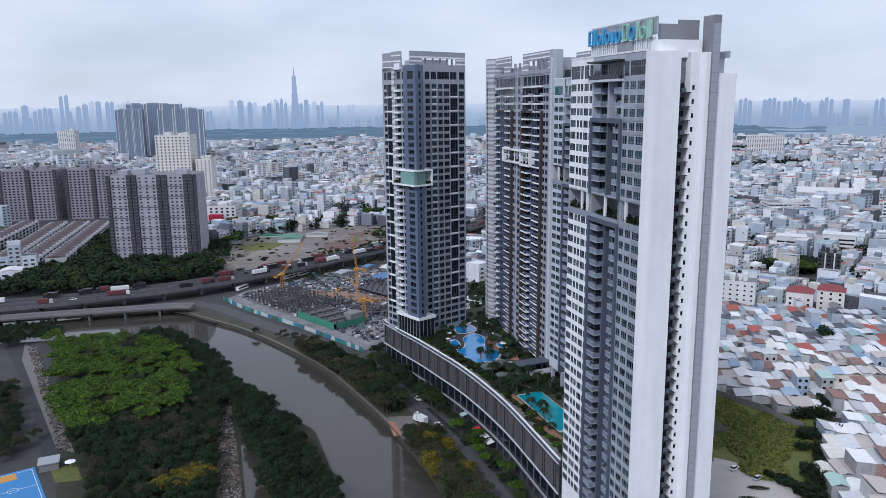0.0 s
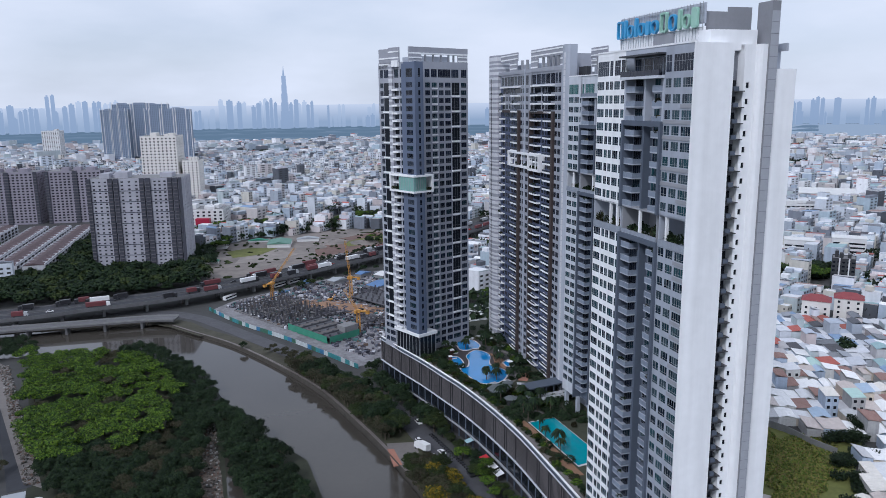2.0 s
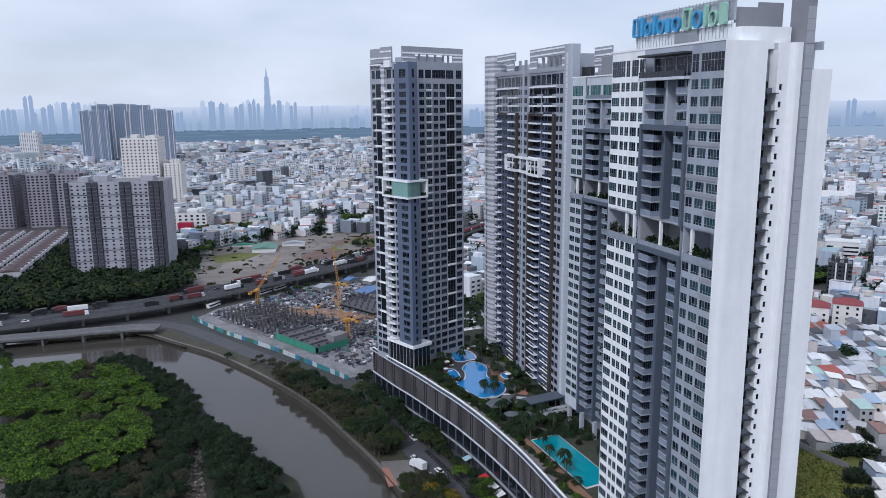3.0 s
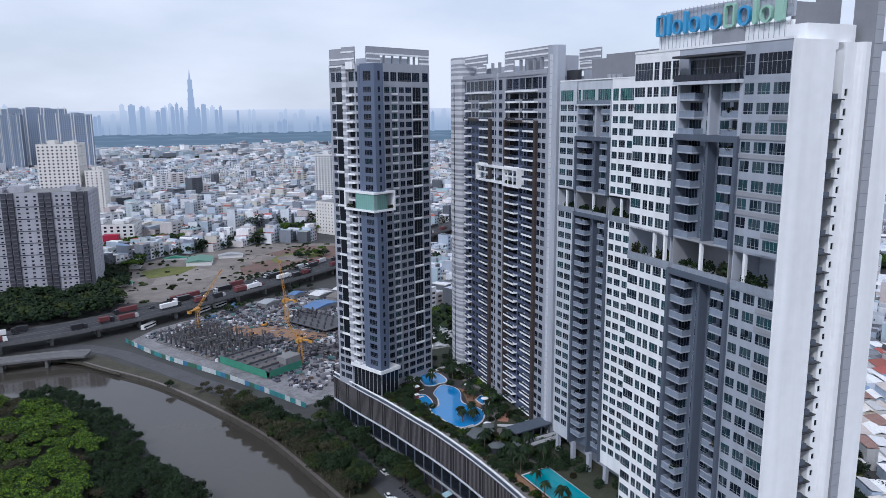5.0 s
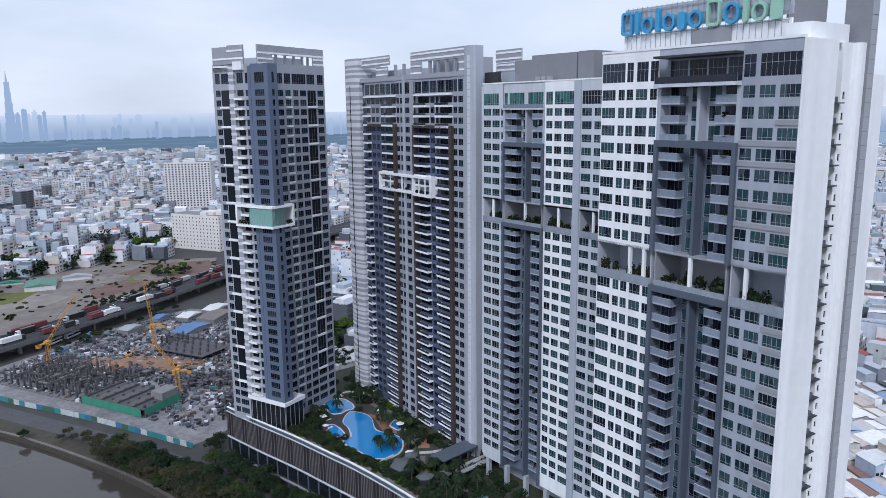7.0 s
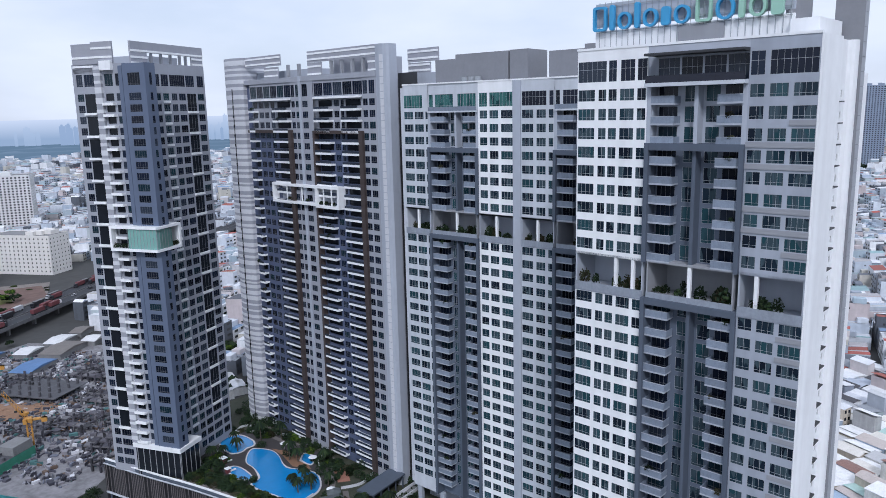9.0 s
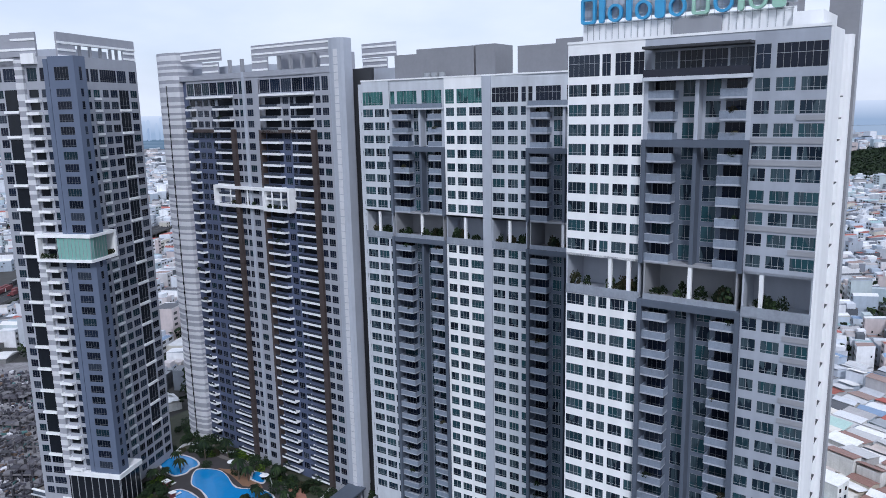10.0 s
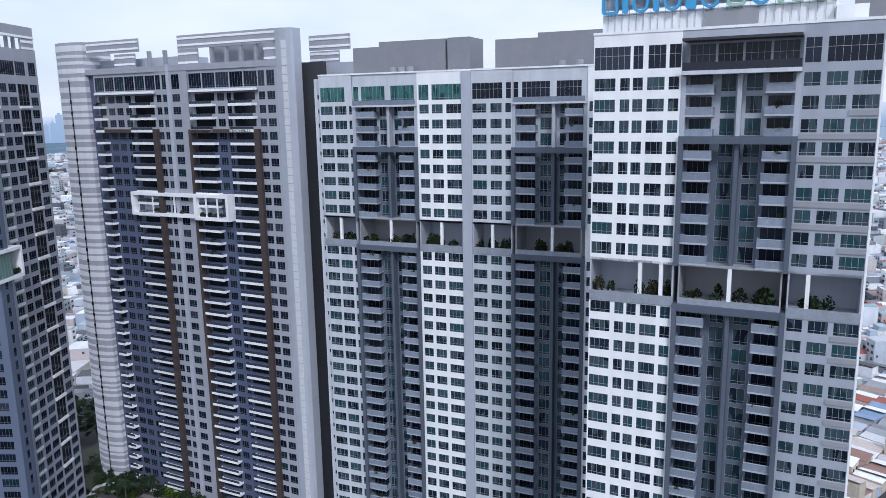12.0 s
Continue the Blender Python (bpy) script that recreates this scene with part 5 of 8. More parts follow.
part("parapet", wall_along(offset(EDGE, -0.15), 21.6, 23.5, 0.3), SLATE, pod, "dark deck parapet")
part("trim", wall_along(offset(EDGE, 0.6), 22.3, 22.6, 0.4), LIGHT, pod, "white ledge line")
part("trim", wall_along(offset(EDGE, 0.5), 11.6, 12.1, 0.5), LIGHT, pod, "white ledge line")
part("planter", wall_along(offset(EDGE, -2.6), DECK, 23.0, 2.4), PAVING, pod, "long stone planter")
for run in range(0, 176, 6):
    p, d = along(offset(EDGE, -0.35), run + 1.0)
    c = pose(p.x, p.y, 0, 0, 0, math.degrees(math.atan2(d.y, d.x)))
    part("column", Shape().box(-0.25, 0.25, -0.25, 0.25, 0, 11.6), SLATE, pod, m=c)
    part("shop_window", Shape().box(0.5, 5.3, -0.12, 0.02, 5.6, 10.8), DARKGLASS, pod, m=c)
part("trim", wall_along(offset(EDGE, 0.3), 4.6, 5.1, 0.7), MIDGREY, pod, "pale canopy ledge")
slat = Shape().box(-0.08, 0.08, -0.09, 0.09, 0, 10.3).mesh("louvre", LOUVRE)
line = offset(EDGE, 0.35)
run = 0.0
for i in range(len(line) - 1):
    p, q = Vector(line[i]), Vector(line[i + 1])
    d = (q - p).length
    while run < d:
        m = p.lerp(q, run / d)
        part("louvre", slat, None, pod, m=pose(m.x, m.y, 12.1, 0, 0, math.degrees(math.atan2(q.y - p.y, q.x - p.x)) - 90))
        run += 0.85 if int(m.y / 2.3) % 4 else 1.7
    run -= d
part("end_wall", Shape().box(90.2, 106, 371.4, 372.0, 0, 23.5), PODWALL, pod)


# ---------------------------------------------------------------- pools and planting on the deck
def on_deck(x, y):
    """From the landscape plan to the deck."""
    return 0.967 * x - 0.35, 0.967 * y + 3.2


WET = []


def pool(pts, mat, label, steps=4):
    WET.append(pts)
    pts = [on_deck(*p) for p in pts]
    o = empty("swimming_pool", pose(0, 0, DECK), label, "pool", "deck pools")
    line = arc(pts + [pts[0]], steps)[:-1]
    c = Vector((sum(p[0] for p in line) / len(line), sum(p[1] for p in line) / len(line)))
    rim = [tuple(c + (Vector(p) - c) * (1 + 0.7 / (Vector(p) - c).length)) for p in line]
    part("water", Shape().prism(line[::-1], 0.02, 0.16), mat, o)
    sh = Shape()
    n = len(line)
    for k in range(n):
        j = (k + 1) % n
        a, b, c2, d = line[k], line[j], rim[j], rim[k]
        sh.quad((*a, 0.22), (*b, 0.22), (*c2, 0.22), (*d, 0.22))
        sh.quad((*d, 0.22), (*c2, 0.22), (*c2, 0.0), (*d, 0.0))
    part("coping", sh, STRIPE_A, o, "pale stone coping")


pool([(129, 345), (133, 347), (136, 341), (135, 335), (131, 326), (134, 319), (134, 313), (129, 306), (123, 304), (118, 307), (117, 314), (116, 321), (117, 326), (121, 327), (124, 334), (125, 340)], POOL, "large free-form blue swimming pool on the deck")
pool([(127, 358), (129, 362), (134, 363), (137, 361), (137, 354), (135, 350), (132, 350), (129, 349), (126, 351)], POOL, "small round blue swimming pool on the deck")
pool([(118, 342), (121, 340), (120, 331), (118, 329), (116, 334)], POOL, "shallow blue children's pool with slides")
pool([(138, 326), (142, 329), (142, 324), (138, 321)], POOL, "small blue side pool")
pool([(120.6, 262), (131.4, 263), (131.8, 227), (121.0, 226)], TEALPOOL, "long teal lap pool beside timber deck", 1)
sheet("timber_deck", [on_deck(*p) for p in ((115.6, 220), (119.8, 220), (119.8, 264), (117.6, 272), (115.4, 264))], DECK + 0.1, WOOD, "red-brown timber pool deck", "deck")
sheet("pool_terrace", [(110, 342), (118, 356), (133, 358), (140, 350), (142.5, 333), (140.5, 318), (135, 306), (129, 298), (112, 297), (109, 312)], DECK + 0.05, material("dark_stone_terrace", (0.055, 0.05, 0.052), 0.8, var=0.25, scale=0.3, bump=0.1), "dark stone terrace round the deck pools", "terrace")
sheet("sun_terrace", [(132.4, 334), (134.6, 328), (134.8, 319.5), (131, 311), (128.4, 317.5), (131.6, 327)], DECK + 0.1, WOOD, "brown sun terrace beside the pool", "terrace")
sheet("sun_terrace", [(135, 304.3), (139, 302.2), (133.4, 294.5), (130.3, 297)], DECK + 0.1, REDPAVING, "terracotta terrace on the deck", "terrace")
for line in ([(118, 341), (120, 352), (126, 357), (134, 355)], [(136, 352), (141, 342), (144, 334), (142, 326)], [(133, 309), (137, 314), (143, 316), (147, 322)], [(131, 355), (138, 358), (142, 352)], [(128, 293), (134, 290), (141, 292)], [(110, 287), (113, 295), (120, 297)]):
    solid("planter_wall", wall_along(arc(line, 5), DECK, DECK + 0.8, 0.35), STRIPE_A, "low curved pale planter wall in the deck garden", "planter wall", "planter walls")
for x, y, w, h in ((119.5, 346, 1.6, 2.2), (116.5, 339, 1.2, 1.6)):
    sl = empty("play_slide", pose(*on_deck(x, y), DECK), "small red and white water play slide", "slide", "play slides")
    part("tower", Shape().box(-w / 2, w / 2, -w / 2, w / 2, 0, h), RUST, sl)
    part("chute", Shape().box(w / 2, w / 2 + 2.4, -0.4, 0.4, 0.25, 0.5).box(-w / 2 - 0.3, w / 2 + 0.3, -w / 2 - 0.3, w / 2 + 0.3, h, h + 0.2), WHITE, sl)
pav = empty("pavilion", pose(133.4, 280, DECK, 0, 0, 6), "low dark grey garden pavilion with flat roof", "pavilion")
part("roof", Shape().box(-8, 8, -3, 3.4, 4.0, 4.5), SLATE, pav)
part("wall", Shape().box(-7.2, 7.2, 0.4, 3.0, 0, 4.0), CHARCOAL, pav)
for i in range(5):
    part("post", Shape().box(-7.4 + 3.6 * i, -7.05 + 3.6 * i, -2.7, -2.35, 0, 4.0), SLATE, pav)
ROCKROOF = material("grey_green_slate_roof", (0.105, 0.12, 0.125), 0.8, var=0.25, scale=0.5, streak=0.1, bump=0.1)
for x, y, a, w, l in ((117.0, 286.2, 35, 5.6, 4.2), (117.2, 275.0, 20, 2.9, 2.6), (123.0, 272.5, 10, 2.4, 2.0), (122.4, 290.0, 50, 2.6, 2.2)):
    hut = empty("garden_shelter", pose(x, y, DECK, 0, 0, a), "grey faceted garden shelter among planting", "shelter", "garden shelters")
    ring = [(w, -0.3 * l), (0.45 * w, l), (-0.6 * w, 0.9 * l), (-w, -0.1 * l), (-0.3 * w, -l), (0.7 * w, -0.9 * l)]
    sh = Shape()
    for k in range(6):
        p, q = ring[k], ring[(k + 1) % 6]
        sh.tri((*p, 2.6), (*q, 2.6), (-0.1 * w, 0.1 * l, 3.7))
        sh.quad((*p, 2.3), (*q, 2.3), (*q, 2.6), (*p, 2.6))
    part("roof", sh, ROCKROOF, hut)
    part("base", Shape().prism([(0.75 * p, 0.75 * q) for p, q in ring], 0, 2.3), CHARCOAL, hut, "dark recessed base")
br = empty("footbridge", pose(136.5, 271.8, 24.2, 0, 0, 5), "grey raised footbridge to the tower", "bridge")
part("deck", Shape().box(-9, 7, -1.4, 1.4, -0.4, 0), CONCRETE, br)
for s in (-1, 1):
    part("parapet", Shape().box(-9, 7, s * 1.4 - 0.1, s * 1.4 + 0.1, 0, 1.1), STRIPE_A, br)
for x in (-7, 0, 6):
    part("pier", Shape().box(x - 0.3, x + 0.3, -0.3, 0.3, -2.2, -0.4), CONCRETE, br)
for x, y in ((140, 338), (128, 299), (139, 321)):
    u = empty("parasol", pose(*on_deck(x, y), DECK), "white parasol beside the deck pool", "parasol", "pool parasols")
    part("pole", Shape().rod((0, 0, 0), (0, 0, 2.4), 0.05), FRAME, u)
    sh = Shape()
    for i in range(8):
        w0, w1 = 2 * math.pi * i / 8, 2 * math.pi * (i + 1) / 8
        sh.tri((0, 0, 2.9), (1.6 * math.cos(w0), 1.6 * math.sin(w0), 2.35), (1.6 * math.cos(w1), 1.6 * math.sin(w1), 2.35))
    part("canopy", sh, WHITE, u)


def palm_meshes(seed, h, r, n):
    rng = random.Random(seed)
    trunk, fronds = Shape(), Shape()
    trunk.rod((0, 0, 0), (0.2, 0.1, h), 0.2, 7, 0.13)
    for i in range(n):
        a, lift = i * 2.399 + rng.uniform(-0.2, 0.2), rng.uniform(-0.2, 0.9)
        d, s = Vector((math.cos(a), math.sin(a), 0)), Vector((-math.sin(a), math.cos(a), 0))
        pts = []
        for k in range(6):
            u = k / 5
            pts.append((Vector((0.2, 0.1, h)) + d * r * u + Vector((0, 0, r * (lift * u - (0.55 + 0.5 * lift) * u * u * 1.5))), 0.5 * math.sin(math.pi * (0.12 + 0.85 * u))))
        for sg in (-1, 1):
            fronds.strip([tuple(p) for p, w in pts], [tuple(p + s * sg * w - Vector((0, 0, w * 0.5))) for p, w in pts])
    return trunk.mesh("trunk", BARK), fronds.mesh("fronds", LEAF)


PALMS = [palm_meshes(60 + i, 4.6 + i * 0.8, 2.6, 16) for i in range(3)]
rng = random.Random(77)


def palm(x, y, z, s):
    t, f = rng.choice(PALMS)
    p = empty("palm_tree", pose(x, y, z, 0, 0, rng.uniform(0, 360)) @ Matrix.Scale(s, 4), "slender green palm tree on the pool deck", "palm tree", "deck palms")
    part("trunk", t, None, p)
    part("fronds", f, None, p)


for x, y in ((124, 314), (127, 311), (130, 315), (126, 307), (123, 309), (131, 304), (121, 255), (119.8, 248), (121, 240), (119.5, 236), (125, 268), (128, 270), (121, 270), (135, 330), (137, 326), (141, 318), (122, 350), (128, 350), (118, 352), (132, 358), (140, 352), (145, 345), (133, 278), (129, 280), (124, 276), (127, 284), (122, 289), (118, 284), (132, 266), (120, 263)):
    palm(*on_deck(x + rng.uniform(-0.6, 0.6), y + rng.uniform(-0.6, 0.6)), DECK, rng.uniform(0.8, 1.15))
BUSH = [shrub_mesh(90 + i, 260, 1, 1, 0.8, 0.2, mt, "bush") for i, mt in enumerate((LEAF, LEAF, LEAF_OLIVE, LEAF_BRIGHT))]


def bush(x, y, z, s, h, group):
    if any(inside((x, y), [on_deck(*p) for p in q]) for q in WET):
        return
    solid("bush", rng.choice(BUSH), None, "clipped green garden bush on the deck", "bush", group, m=pose(x, y, z, 0, 0, rng.uniform(0, 360)) @ Matrix.Diagonal((s, s, h, 1)))


for i in range(60):
    k = 4 + i
    p = offset(EDGE, -3.0)[min(k, len(EDGE) - 1)]
    bush(p[0] + rng.uniform(-0.3, 1.6), p[1], 22.8, rng.uniform(1.2, 2.0), rng.uniform(0.9, 1.6), "deck bushes")
for poly, n in (([(140, 372), (150, 350), (148, 335), (144, 346), (138, 366)], 16), ([(144, 330), (146, 305), (140, 304), (141, 322)], 16), ([(116, 300), (128, 296), (126, 280), (116, 282)], 26), ([(128, 290), (140, 284), (134, 272), (126, 274)], 18), ([(112, 355), (122, 352), (126, 348), (113, 345)], 16), ([(116, 328), (112, 330), (110, 345), (114, 342)], 12)):
    for _ in range(n):
        xs, ys = [p[0] for p in poly], [p[1] for p in poly]
        for _ in range(30):
            q = (rng.uniform(min(xs), max(xs)), rng.uniform(min(ys), max(ys)))
            if inside(q, poly):
                bush(*on_deck(*q), DECK, rng.uniform(1.0, 2.0), rng.uniform(1.0, 2.2), "deck bushes")
                break

ribbon("garden_path", EDGE[2:], -2.0, -0.9, DECK + 0.1, PAVING, "stone walk along the deck edge", "path", 0.2)
LUSH = Shape()
wet = [(128, 342, 9), (124, 316, 11), (131, 325, 8), (132, 358, 8), (119, 337, 6), (140, 338, 6), (141, 327, 4), (126, 305, 7), (132, 297, 5), (139, 286, 8), (126, 245, 9), (126, 233, 8), (126, 256, 8)]
for _ in range(420):
    q = (rng.uniform(104, 152), rng.uniform(222, 374))
    k = min(range(len(EDGE)), key=lambda i: abs(EDGE[i][1] - q[1]))
    if q[0] < EDGE[k][0] + 3.5 or (q[1] < 272 and q[0] > 138) or (q[1] > 340 and q[0] < 122):
        continue
    if all((q[0] - (0.967 * x - 0.35)) ** 2 + (q[1] - (0.967 * y + 3.2)) ** 2 > (r - 0.5) ** 2 for x, y, r in wet) and not any(inside(q, [on_deck(*p) for p in w]) for w in WET):
        s, h = rng.uniform(1.1, 2.4), rng.uniform(1.2, 3.6)
        for _ in range(150):
            d = Vector((rng.gauss(0, 1), rng.gauss(0, 1), rng.gauss(0, 1))).normalized() * rng.uniform(0.6, 1.0)
            c = Vector((q[0] + d.x * s, q[1] + d.y * s, DECK + h * 0.5 + d.z * h * 0.5))
            t = Vector((rng.gauss(0, 1), rng.gauss(0, 1), rng.gauss(0, 0.5))).normalized() * 0.3
            f = t.orthogonal().normalized() * 0.2
            LUSH.quad(tuple(c - t), tuple(c + f), tuple(c + t), tuple(c - f))
solid("shrubbery", LUSH, LEAF, "dense dark green shrubbery on the garden deck", "shrubs", kind="stuff")
for i in range(26):
    x, y = rng.uniform(110, 134), rng.uniform(228, 292)
    if x < 114 or x > 130 or y > 268:
        bush(x, y, DECK, rng.uniform(1.0, 2.0), rng.uniform(0.9, 2.2), "deck bushes")
for pts in ([(146, 352), (140, 346), (139, 334), (143, 322), (140, 310), (133, 303), (128, 297), (120, 292)], [(112, 345), (108, 352), (114, 356), (124, 352), (132, 345)], [(128, 291), (122, 282), (121, 270), (126, 262)]):
    ribbon("garden_path", arc(pts, 4), -0.9, 0.9, DECK + 0.06, PAVING, "winding stone garden path on the deck", "path", 0.2)

# ---------------------------------------------------------------- vehicles
TYRE = material("tyre_rubber", (0.02, 0.02, 0.02), 0.9, var=0.1)
PAINTS = {n: material(n + "_car_paint", c, 0.3, var=0.03) for n, c in (("white", (0.78, 0.78, 0.78)), ("silver", (0.45, 0.46, 0.48)), ("dark", (0.03, 0.03, 0.035)), ("red", (0.35, 0.03, 0.03)), ("blue", (0.04, 0.10, 0.30)), ("teal", (0.05, 0.25, 0.21)), ("yellow", (0.40, 0.26, 0.06)))}


def profile(sh, pts, w0, w1):
    """A body drawn from its side outline, narrower at the top."""
    zs = [p[1] for p in pts]
    lo, hi = min(zs), max(zs)
    def half(z):
        return (w0 + (w1 - w0) * (z - lo) / (hi - lo)) / 2
    k, n = len(sh.v), len(pts)
    sh.v += [(x, -half(z), z) for x, z in pts] + [(x, half(z), z) for x, z in pts]
    sh.f.append(tuple(k + i for i in range(n)))
    sh.f.append(tuple(k + n + i for i in reversed(range(n))))
    for i in range(n):
        j = (i + 1) % n
        sh.f.append((k + j, k + i, k + n + i, k + n + j))
    return sh


WHEEL = Shape().rod((0, -0.11, 0), (0, 0.11, 0), 0.33, 10).mesh("wheel", TYRE)
BIGWHEEL = Shape().rod((0, -0.15, 0), (0, 0.15, 0), 0.5, 10).mesh("wheel", TYRE)


def car(m, colour, group):
    c = empty("car", m, {"white": "white", "silver": "silver", "dark": "black", "red": "red", "blue": "blue"}[colour] + " parked passenger car on the road", "car", group)
    part("body", profile(Shape(), [(-2.2, 0.3), (2.15, 0.3), (2.2, 0.62), (1.95, 0.82), (1.0, 0.92), (-2.0, 0.95), (-2.25, 0.75)], 1.8, 1.7), PAINTS[colour], c)
    part("cabin", profile(Shape(), [(-1.95, 0.95), (1.05, 0.92), (0.35, 1.42), (-1.5, 1.45)], 1.66, 1.25), DARKGLASS, c, "dark tinted glass")
    part("roof", Shape().box(-1.4, 0.3, -0.6, 0.6, 1.43, 1.48), PAINTS[colour], c)
    for x in (-1.35, 1.35):
        for y in (-0.8, 0.8):
            part("wheel", WHEEL, None, c, m=pose(x, y, 0.33))


def truck(m, colour, cab, length, group, label):
    c = empty("truck", m, label, "truck", group)
    h = 2.7
    part("cargo_box", Shape().box(-length, 0, -1.22, 1.22, 1.15, 1.15 + h), PAINTS[colour] if colour in PAINTS else RUST, c)
    part("chassis", Shape().box(-length, 2.6, -0.5, 0.5, 0.75, 1.1), CHARCOAL, c)
    part("cab", profile(Shape(), [(0.35, 0.7), (2.75, 0.7), (2.75, 1.9), (2.35, 3.1), (0.35, 3.2)], 2.4, 2.2), PAINTS[cab], c)
    part("windscreen", Shape().box(2.45, 2.74, -1.0, 1.0, 1.95, 2.75), DARKGLASS, c)
    for x in (1.9, -length + 1.4):
        for y in (-1.05, 1.05):
            part("wheel", BIGWHEEL, None, c, m=pose(x, y, 0.5))


def bus(m, label):
    c = empty("bus", m, label, "bus", "parked buses")
    part("body", Shape().box(-6, 6, -1.25, 1.25, 0.5, 3.2), PAINTS["white"], c)
    part("window_band", Shape().box(-5.7, 6.02, -1.28, 1.28, 1.6, 2.6), DARKGLASS, c)
    for x in (-3.8, 4.0):
        for y in (-1.1, 1.1):
            part("wheel", BIGWHEEL, None, c, m=pose(x, y, 0.5))


# ---------------------------------------------------------------- flyover and bridge
FLY = arc([(-700, 600), (-400, 562), (-131, 547), (-62, 554), (-23, 559), (15, 572), (55, 591), (95, 613), (140, 640), (195, 676), (260, 722), (360, 800), (600, 940), (900, 1080)], 6)
FLYCON = material("dark_stained_concrete", (0.12, 0.12, 0.125), 0.85, var=0.25, scale=0.15, streak=0.15)
fly = empty("flyover", pose(0, 0, 0), "grey concrete highway flyover with parapets and piers", "flyover", kind="structure")
a, b = offset(FLY, -12), offset(FLY, 12)
sh = Shape()
for i in range(len(FLY) - 1):
    sh.prism([a[i], b[i], b[i + 1], a[i + 1]], 6.6, 8.0)
part("deck", sh, FLYCON, fly)
for d0, d1 in ((-11.2, -1.0), (1.0, 11.2)):
    sh = Shape()
    p0, p1 = offset(FLY, d0), offset(FLY, d1)
    sh.strip([(*p, 8.03) for p in p0], [(*p, 8.03) for p in p1])
    part("carriageway", sh, ASPHALT, fly, "dark asphalt carriageway")
for d in (-11.7, 0.0, 11.7):
    part("parapet", wall_along(offset(FLY, d), 6.4, 8.9, 0.35), FLYCON, fly, "stained concrete parapet")
for s in range(0, 1500, 26):
    p, d = along(FLY, s)
    part("pier", Shape().box(-1.0, 1.0, -8, 8, 4.8, 6.6).box(-0.9, 0.9, -5, -3, 0, 4.8).box(-0.9, 0.9, 3, 5, 0, 4.8), CONCRETE, fly, m=pose(p.x, p.y, 0, 0, 0, math.degrees(math.atan2(d.y, d.x))))
LOWER = arc([(-500, 540), (-250, 534), (-126, 529), (-58, 524), (-24, 521), (-8, 516)], 5)
lo = empty("bridge", pose(0, 0, 0), "low grey concrete road bridge over the river", "bridge", kind="structure")
a, b = offset(LOWER, -5), offset(LOWER, 5)
sh = Shape()
for i in range(len(LOWER) - 1):
    sh.prism([a[i], b[i], b[i + 1], a[i + 1]], 2.8, 3.8)
part("deck", sh, FLYCON, lo)
for d in (-4.8, 4.8):
    part("parapet", wall_along(offset(LOWER, d), 3.0, 4.7, 0.3), CONCRETE, lo, "pale bridge parapet")
for s in range(230, 480, 22):
    p, d = along(LOWER, s)
    part("pier", Shape().box(-0.7, 0.7, -4, 4, -3.5, 2.8), FLYCON, lo, m=pose(p.x, p.y, 0, 0, 0, math.degrees(math.atan2(d.y, d.x))))
rng = random.Random(31)
s = 520.0
while s < 1130:
    for lane, back in ((-8.5, 1), (-4.5, 1), (4.5, -1), (8.5, -1)):
        if rng.random() < 0.52:
            p, d = along(FLY, s + rng.uniform(-5, 5))
            n = Vector((d.y, -d.x))
            q = p + n * lane
            m = pose(q.x, q.y, 8.04, 0, 0, math.degrees(math.atan2(d.y, d.x)) + (180 if back > 0 else 0))
            if abs(lane) > 6 or rng.random() < 0.5:
                col = rng.choice(["rust", "rust", "rust", "rust", "rust", "white", "dark", "dark", "dark", "dark", "silver"])
                truck(m, col, rng.choice(["white", "silver", "dark", "dark"]), rng.choice([6.5, 9.5, 12.0]), "flyover traffic", ("dark red" if col == "rust" else col) + " box lorry standing on the flyover")
            else:
                car(m, rng.choice(["white", "silver", "dark", "red"]), "flyover traffic")
    s += 17

# street parking
for i, s in enumerate((250, 262, 287, 301, 318, 334, 352, 371)):
    p, d = along(STREET, s)
    n = Vector((d.y, -d.x))
    q = p + n * (3.4 if i % 3 else -3.2)
    car(pose(q.x, q.y, 0.09, 0, 0, math.degrees(math.atan2(d.y, d.x))), ["white", "silver", "dark", "white"][i % 4], "street cars")
truck(pose(85.5, 293, 0.1, 0, 0, 112), "white", "white", 5.0, "street cars", "white box van parked on the riverside street")
car(pose(92.5, 287, 0.1, 0, 0, 100), "white", "street cars")
for i in range(22):
    y = 304 - i * 1.75
    b = empty("motorbike", pose(93.6 + (304 - y) * 0.115, y, 0.1, 0, 0, 12 + 9 * math.sin(i * 2.3)), "dark parked motorbike beside the street", "motorbike", "street motorbikes")
    part("body", profile(Shape(), [(-0.7, 0.45), (0.6, 0.45), (0.75, 0.95), (0.1, 0.75), (-0.8, 0.85)], 0.35, 0.25), CHARCOAL, b)
    for x in (-0.62, 0.68):
        part("wheel", Shape().rod((x, -0.05, 0.3), (x, 0.05, 0.3), 0.3, 8), TYRE, b)

